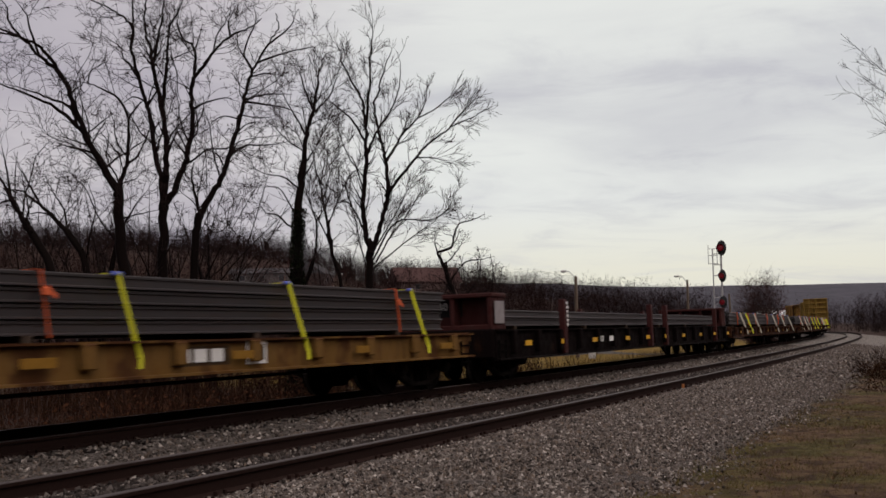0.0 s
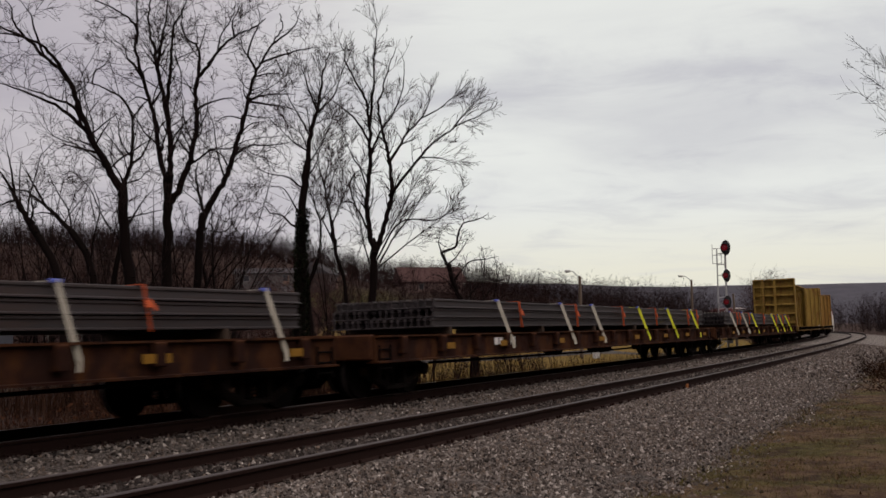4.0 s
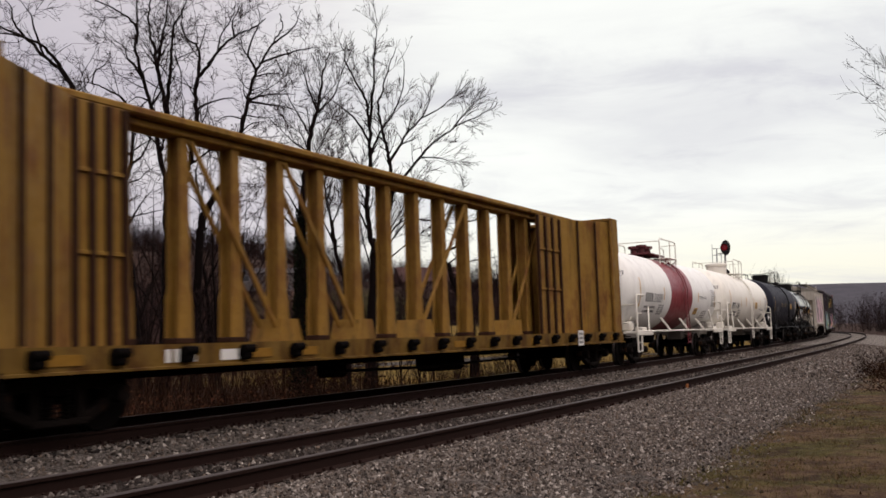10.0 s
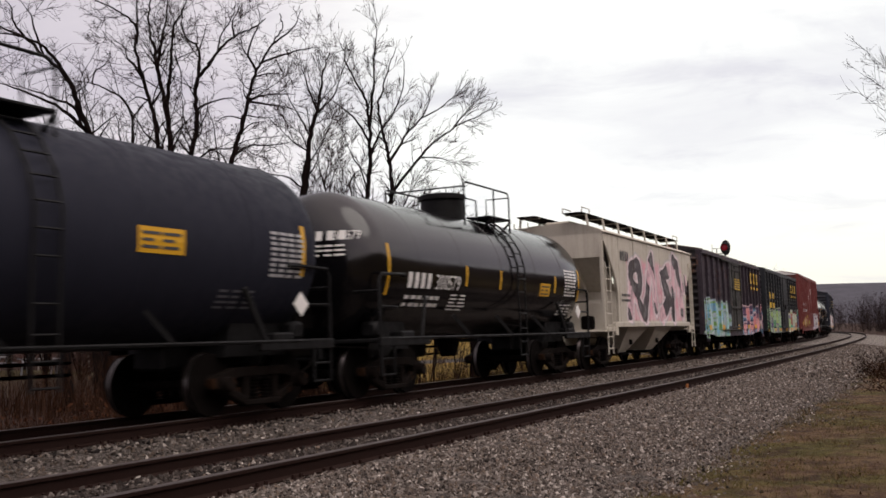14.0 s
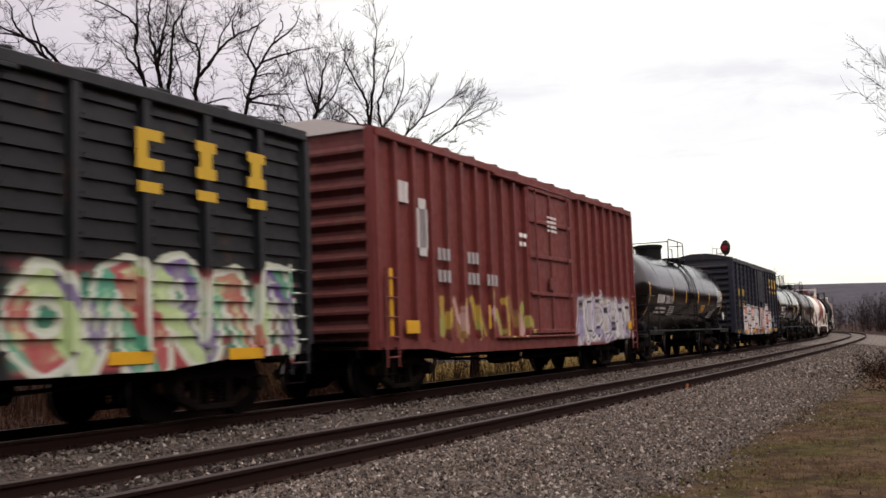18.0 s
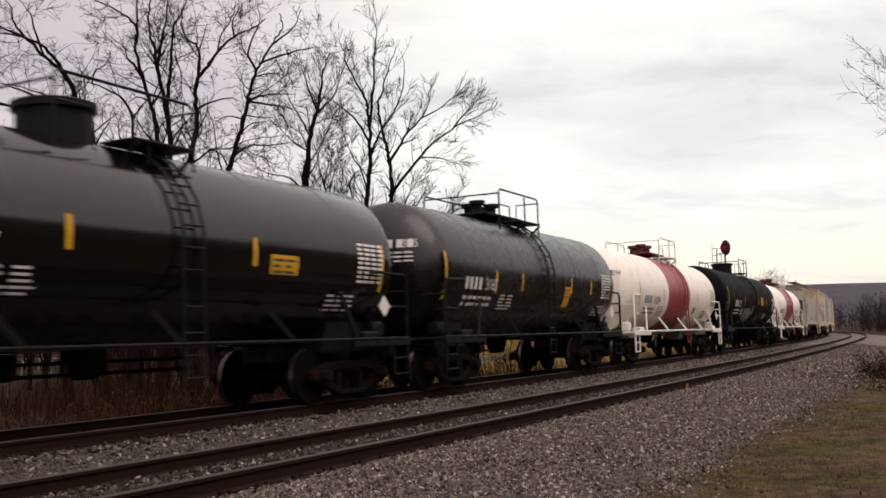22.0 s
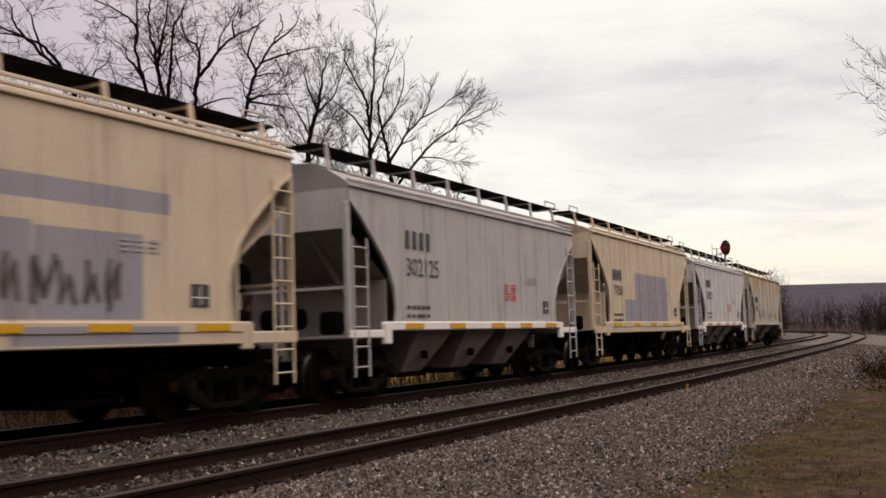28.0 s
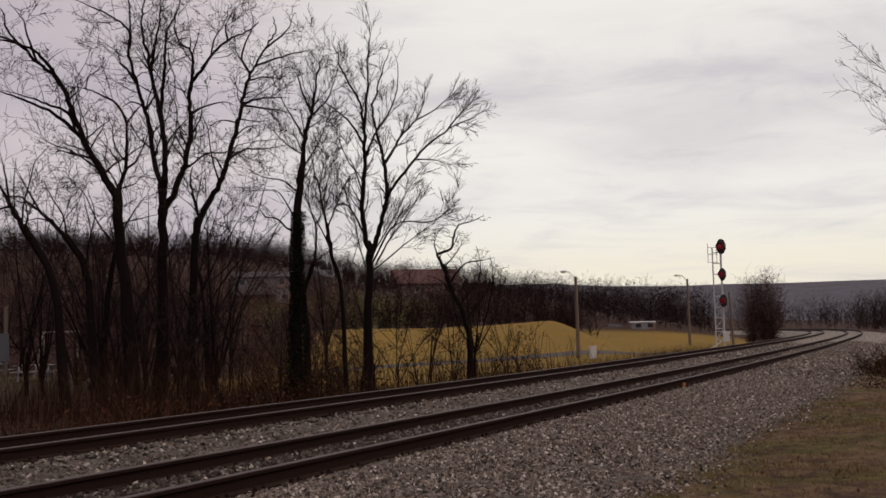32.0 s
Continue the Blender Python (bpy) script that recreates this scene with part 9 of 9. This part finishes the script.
def signal():
    x, y = 17.1, 62.0
    g = ground_z(x, y)
    t = thing("railway_signal", "three-headed railway signal on an aluminium mast with ladder", "signal", at=pose(x, y, g, 0, 0, -20))
    top = 6.0 - g
    m = Mesh()
    m.tube([(0.1, 0, 0.0), (0.1, 0, top)], 0.06, 10)
    part("mast", m, M_MAST, t, smooth=40)
    b = Mesh().box((0.0, 0, 0.15), (1.3, 1.0, 0.3), 0.05)
    part("footing", b, plain("concrete", (0.30, 0.29, 0.27), 0.9, 0, 8, 0.2), t)
    p = Mesh()
    p.span((-0.75, -0.5, 1.05 - 0.4), (0.65, 0.3, 1.12 - 0.4), 0.01)
    p.bar((-0.6, -0.4, 0.7), (0.1, 0, 1.25), 0.05, 0.05)
    part("platform", p, M_MAST, t)
    lad = Mesh()
    ladder(lad, -0.38, -0.1, 0.3, top - 0.1, 0.36, "y", rungs=17, r=0.018)
    part("ladder", lad, M_MAST, t)
    lat = Mesh()
    n = 9
    for i in range(n):
        z = 1.2 + (top - 1.6) * i / (n - 1)
        lat.bar((-0.38, -0.1, z), (0.1, 0, z), 0.04, 0.05)
        if i < n - 1:
            z2 = 1.2 + (top - 1.6) * (i + 1) / (n - 1)
            if i < 4:
                lat.bar((-0.38, -0.1, z), (0.1, 0, z2), 0.03, 0.03)
    part("brace", lat, M_MAST, t)
    cage = Mesh()
    for zz in (top - 1.0, top - 0.5, top - 0.1):
        cage.tube([(-0.62, -0.35, zz), (-0.1, -0.35, zz), (-0.1, 0.25, zz)], 0.02, 5)
    for px, py in ((-0.62, -0.35), (-0.36, -0.35), (-0.1, -0.35)):
        cage.tube([(px, py, top - 1.05), (px, py, top + 0.15 if px < -0.6 else top - 0.1)], 0.02, 5)
    part("cage", cage, M_MAST, t)
    bx = Mesh().box((0.22, -0.1, 1.35), (0.35, 0.3, 0.6), 0.02)
    part("relay_box", bx, M_GALV, t)
    for z in (top - 0.05, top - 1.75, top - 3.35):
        k = 1.0 if z > top - 1 else 0.82
        ring = [(0.28 * k * math.cos(a) + 0.16, z + (0.47 * k if True else 0) * math.sin(a)) for a in [2 * math.pi * i / 20 for i in range(20)]]
        part("backing_disc", Mesh().prism(ring, -0.16, -0.12), M_HOOD, t, "black oval backing board")
        hd = Mesh()
        hd.lathe([(-0.32, 0.02), (-0.32, 0.20 * k), (-0.50, 0.225 * k), (-0.50, 0.24 * k), (-0.2, 0.24 * k), (0.1, 0.2 * k), (0.12, 0.05)], 18, "y", (0.10, 0, z))
        part("signal_head", hd, M_HOOD, t, "black signal head with hood", smooth=40)
        part("lens", Mesh().lathe([(-0.37, 0.01), (-0.36, 0.12 * k), (-0.33, 0.195 * k), (-0.31, 0.02)], 18, "y", (0.10, 0, z)), M_LENS, t, "dark red lens")


signal()
M_POLE = plain("weathered_wood_pole", (0.10, 0.078, 0.06), 0.9, 0, 10, 0.3)


def street_lamp(x, y, ztop, arm):
    g = ground_z(x, y)
    t = thing("street_lamp", "street lamp on a weathered wooden pole with a curved arm", "street lamp", "street lamps", at=pose(x, y, g))
    h = ztop - g
    part("pole", Mesh().tube([(0, 0, 0), (0, 0, h * 0.5), (0, 0, h)], 0.17, 10, 0.11), M_POLE, t, smooth=40)
    part("arm", Mesh().tube([(0, 0, h - 0.35), (arm * 0.3, 0, h + 0.1), (arm * 0.65, 0, h + 0.38), (arm, 0, h + 0.42)], 0.04, 6), M_GALV, t, smooth=40)
    hd = Mesh()
    hd.box((arm * 1.2, 0, h + 0.43), (abs(arm) * 0.55, 0.3, 0.16), 0.06)
    hd.box((arm * 1.2, 0, h + 0.34), (abs(arm) * 0.35, 0.22, 0.10), 0.04)
    part("lamp_head", hd, M_GALV, t)


street_lamp(10.72, 80.0, 5.25, -0.8)
street_lamp(28.0, 115.0, 6.45, -1.0)
g = ground_z(20.0, 70)
t = thing("utility_post", "leaning weathered wooden post beside the signal", "post", at=pose(20.0, 70, g))
part("post", Mesh().tube([(0.05, 0, 0), (-0.12, 0, 3.4 - g)], 0.09, 8, 0.07), M_POLE, t)
g = ground_z(11.6, 79)
t = thing("relay_cabinet", "small grey cabinet at the foot of a pole", "cabinet", at=pose(11.7, 79, g))
part("body", Mesh().box((0, 0, 0.45), (0.5, 0.4, 0.9), 0.03), M_GALV, t)
part("lid", Mesh().box((0, 0, 0.93), (0.56, 0.46, 0.06), 0.02), M_GALV, t)


def picnic_table(x, y, rz):
    g = ground_z(x, y)
    m = plain("grey_weathered_boards", (0.16, 0.16, 0.17), 0.85, 0, 10, 0.25)
    t = thing("picnic_table", "grey weathered wooden picnic table on grass", "picnic table", "picnic tables", at=pose(x, y, g, 0, 0, rz))
    for i in range(5):
        part("board", Mesh().box((0, -0.3 + 0.15 * i, 0.74), (1.9, 0.14, 0.04), 0.008), m, t)
    for sy in (-1, 1):
        part("bench", Mesh().box((0, sy * 0.68, 0.44), (1.9, 0.26, 0.04), 0.008), m, t)
    for sx in (-1, 1):
        for sy in (-1, 1):
            part("leg", Mesh().bar((sx * 0.65, sy * 0.28, 0.72), (sx * 0.65, sy * 0.6, 0.0), 0.09, 0.05), m, t)
        part("crossbar", Mesh().bar((sx * 0.65, -0.75, 0.42), (sx * 0.65, 0.75, 0.42), 0.05, 0.09), m, t)


picnic_table(-19.0, 48.0, 8)
picnic_table(-21.6, 48.6, -5)
M_FRAMEP = plain("dull_frame_paint", (0.13, 0.12, 0.11), 0.7, 0, 30, 0.25)
g = ground_z(-21.9, 59)
t = thing("swing_frame", "pale metal A-frame of a playground swing", "swing", at=pose(-21.9, 59, g))
for sx in (-1.0, 1.0):
    for sy in (-0.9, 0.9):
        part("leg", Mesh().tube([(sx + (0.25 if sx > 0 else -0.25), sy, 0), (sx, 0, 2.9)], 0.045, 8), M_FRAMEP, t)
part("top_bar", Mesh().tube([(-1.05, 0, 2.9), (1.05, 0, 2.9)], 0.045, 8), M_FRAMEP, t)
g = ground_z(-17.1, 40)
t = thing("notice_post", "grey post with a plain board", "post", at=pose(-17.1, 40, g))
part("post", Mesh().box((0.1, 0, 1.9), (0.12, 0.12, 3.8), 0.01), M_POLE, t)
part("board", Mesh().box((-0.2, -0.08, 2.2), (0.9, 0.05, 1.1), 0.01), plain("grey_board", (0.05, 0.055, 0.065), 0.7), t)

# ---- buildings ----
M_SIDING = plain("pale_siding", (0.15, 0.142, 0.142), 0.8, 0, 6, 0.1)
M_SHINGLE = plain("grey_shingles", (0.045, 0.042, 0.044), 0.9, 0, 8, 0.25)
M_BROWNROOF = plain("brown_shingles", (0.062, 0.036, 0.033), 0.9, 0, 8, 0.25)
M_GLASSY = plain("dark_window_glass", (0.02, 0.022, 0.026), 0.12, 0, 10, 0.1, 0)


def house(name, label, x, y, z, w, d, h, roof_h, rz, wall, roof, wins, ridge_along=True):
    t = thing(name, label, "house", at=pose(x, y, z, 0, 0, rz))
    part("wall", Mesh().span((-w / 2, -d / 2, -1.0), (w / 2, d / 2, h), 0.02), wall, t)
    r = Mesh()
    e = min(0.5, 0.04 * w)
    r.add([(-w / 2 - e, -d / 2 - e, h - 0.05), (w / 2 + e, -d / 2 - e, h - 0.05), (w / 2 + e, d / 2 + e, h - 0.05), (-w / 2 - e, d / 2 + e, h - 0.05),
           (-w / 2 - e, 0, h + roof_h), (w / 2 + e, 0, h + roof_h)], [(0, 1, 5, 4), (2, 3, 4, 5), (1, 2, 5), (3, 0, 4), (0, 3, 2, 1)])
    part("roof", r, roof, t)
    for i in range(wins):
        wx = -w / 2 + w * (i + 0.6) / wins
        ob = part("window", Mesh().box((wx, -d / 2 - 0.03, h * 0.55), (0.9, 0.08, min(1.1, h * 0.55)), 0.02), M_SIDING, t)
        part("pane", Mesh().box((wx, -d / 2 - 0.08, h * 0.55), (0.76, 0.03, min(0.95, h * 0.47)), 0.005), M_GLASSY, ob)
    part("door", Mesh().box((w / 2 - w * 0.12, -d / 2 - 0.04, h * 0.38), (0.95, 0.08, h * 0.75), 0.02), plain("brown_door", (0.12, 0.07, 0.05), 0.6), t)
    return t


# low pale house: its wall's shade is put into the siding colour
house("hillside_house", "low pale house with a grey roof among trees", -29.6, 170, 9.0, 9.5, 7, 1.9, 1.0, 4, plain("shaded_siding", (0.085, 0.078, 0.076), 0.85, 0, 6, 0.2), M_SHINGLE, 3)
house("hillside_house", "dark gabled house among trees", -21.2, 171, 8.6, 6.0, 5.5, 2.2, 1.9, 80, plain("brown_siding", (0.045, 0.034, 0.032), 0.8, 0, 6, 0.15), M_SHINGLE, 2)
house("garden_shed", "small white shed on a lawn", -25.2, 164, 6.6, 2.2, 2.2, 1.5, 0.5, 10, M_SIDING, M_SHINGLE, 1)
house("barn", "barn with a broad brown roof among trees", -3.0, 200, 8.3, 12, 9, 2.2, 3.0, 14, plain("barn_boards", (0.13, 0.09, 0.08), 0.9, 0, 6, 0.2), M_BROWNROOF, 2)
house("trailer_building", "small flat white building beyond the field", 29.6, 150, 0.75, 3.4, 2.4, 1.1, 0.1, -4, M_SIDING, M_GALV, 2)
house("trailer_building", "small grey shed beyond the field", 26.3, 155, 0.1, 2.0, 2.0, 1.2, 0.4, 6, M_SIDING, M_SHINGLE, 1)
house("far_house", "far white house among bare trees", 32.2, 190, 1.8, 3.4, 5, 1.9, 1.4, 20, M_SIDING, M_SHINGLE, 2)

# lane across the field, fence line and fill of the open end
lane = Mesh()
xs = np.linspace(-45, 40, 90)
ys = 66 + 0.0042 * (xs + 45) ** 2 + 0.08 * (xs + 45)
zl = land(xs, ys - 1.6), land(xs, ys + 1.6)
lane.add([(float(a), float(b - 1.6), float(c) + 0.03) for a, b, c in zip(xs, ys, zl[0])] + [(float(a), float(b + 1.6), float(c) + 0.03) for a, b, c in zip(xs, ys, zl[1])],
         [(i, i + 1, i + 91, i + 90) for i in range(89)])
tagged(new("lane", lane.data("lane", plain("worn_asphalt", (0.06, 0.054, 0.05), 0.9, 0, 3, 0.25))), "narrow worn asphalt lane across the field", "road", kind="structure")


# ---- what moves ----
def motions():
    for car, s0, reach, wheels in CARS:
        walk(car, [(t * 0.5, car_pose(s0 - SPEED * t * 0.5, reach)) for t in range(65)])
        for w, dx, bx in wheels:
            # wheels turn while the car is in sight from nearby
            t0 = max(0.0, (s0 + bx - 58) / SPEED)
            t1 = min(32.0, (s0 + bx + 34) / SPEED)
            if t1 <= t0:
                continue
            turn = math.degrees(SPEED / 30 / WHEEL_R)
            a0, a1 = round(t0 * 30), round(t1 * 30)
            rows = [(k / 30, pose(dx, 0, WHEEL_R, 0, -turn * (k - a0), 0)) for k in range(a0, a1 + 1)]
            if a0 > 0:
                rows.insert(0, (0.0, rows[0][1]))
            if a1 < 960:
                rows.append((32.0, rows[-1][1]))
            walk(w, rows)


motions()
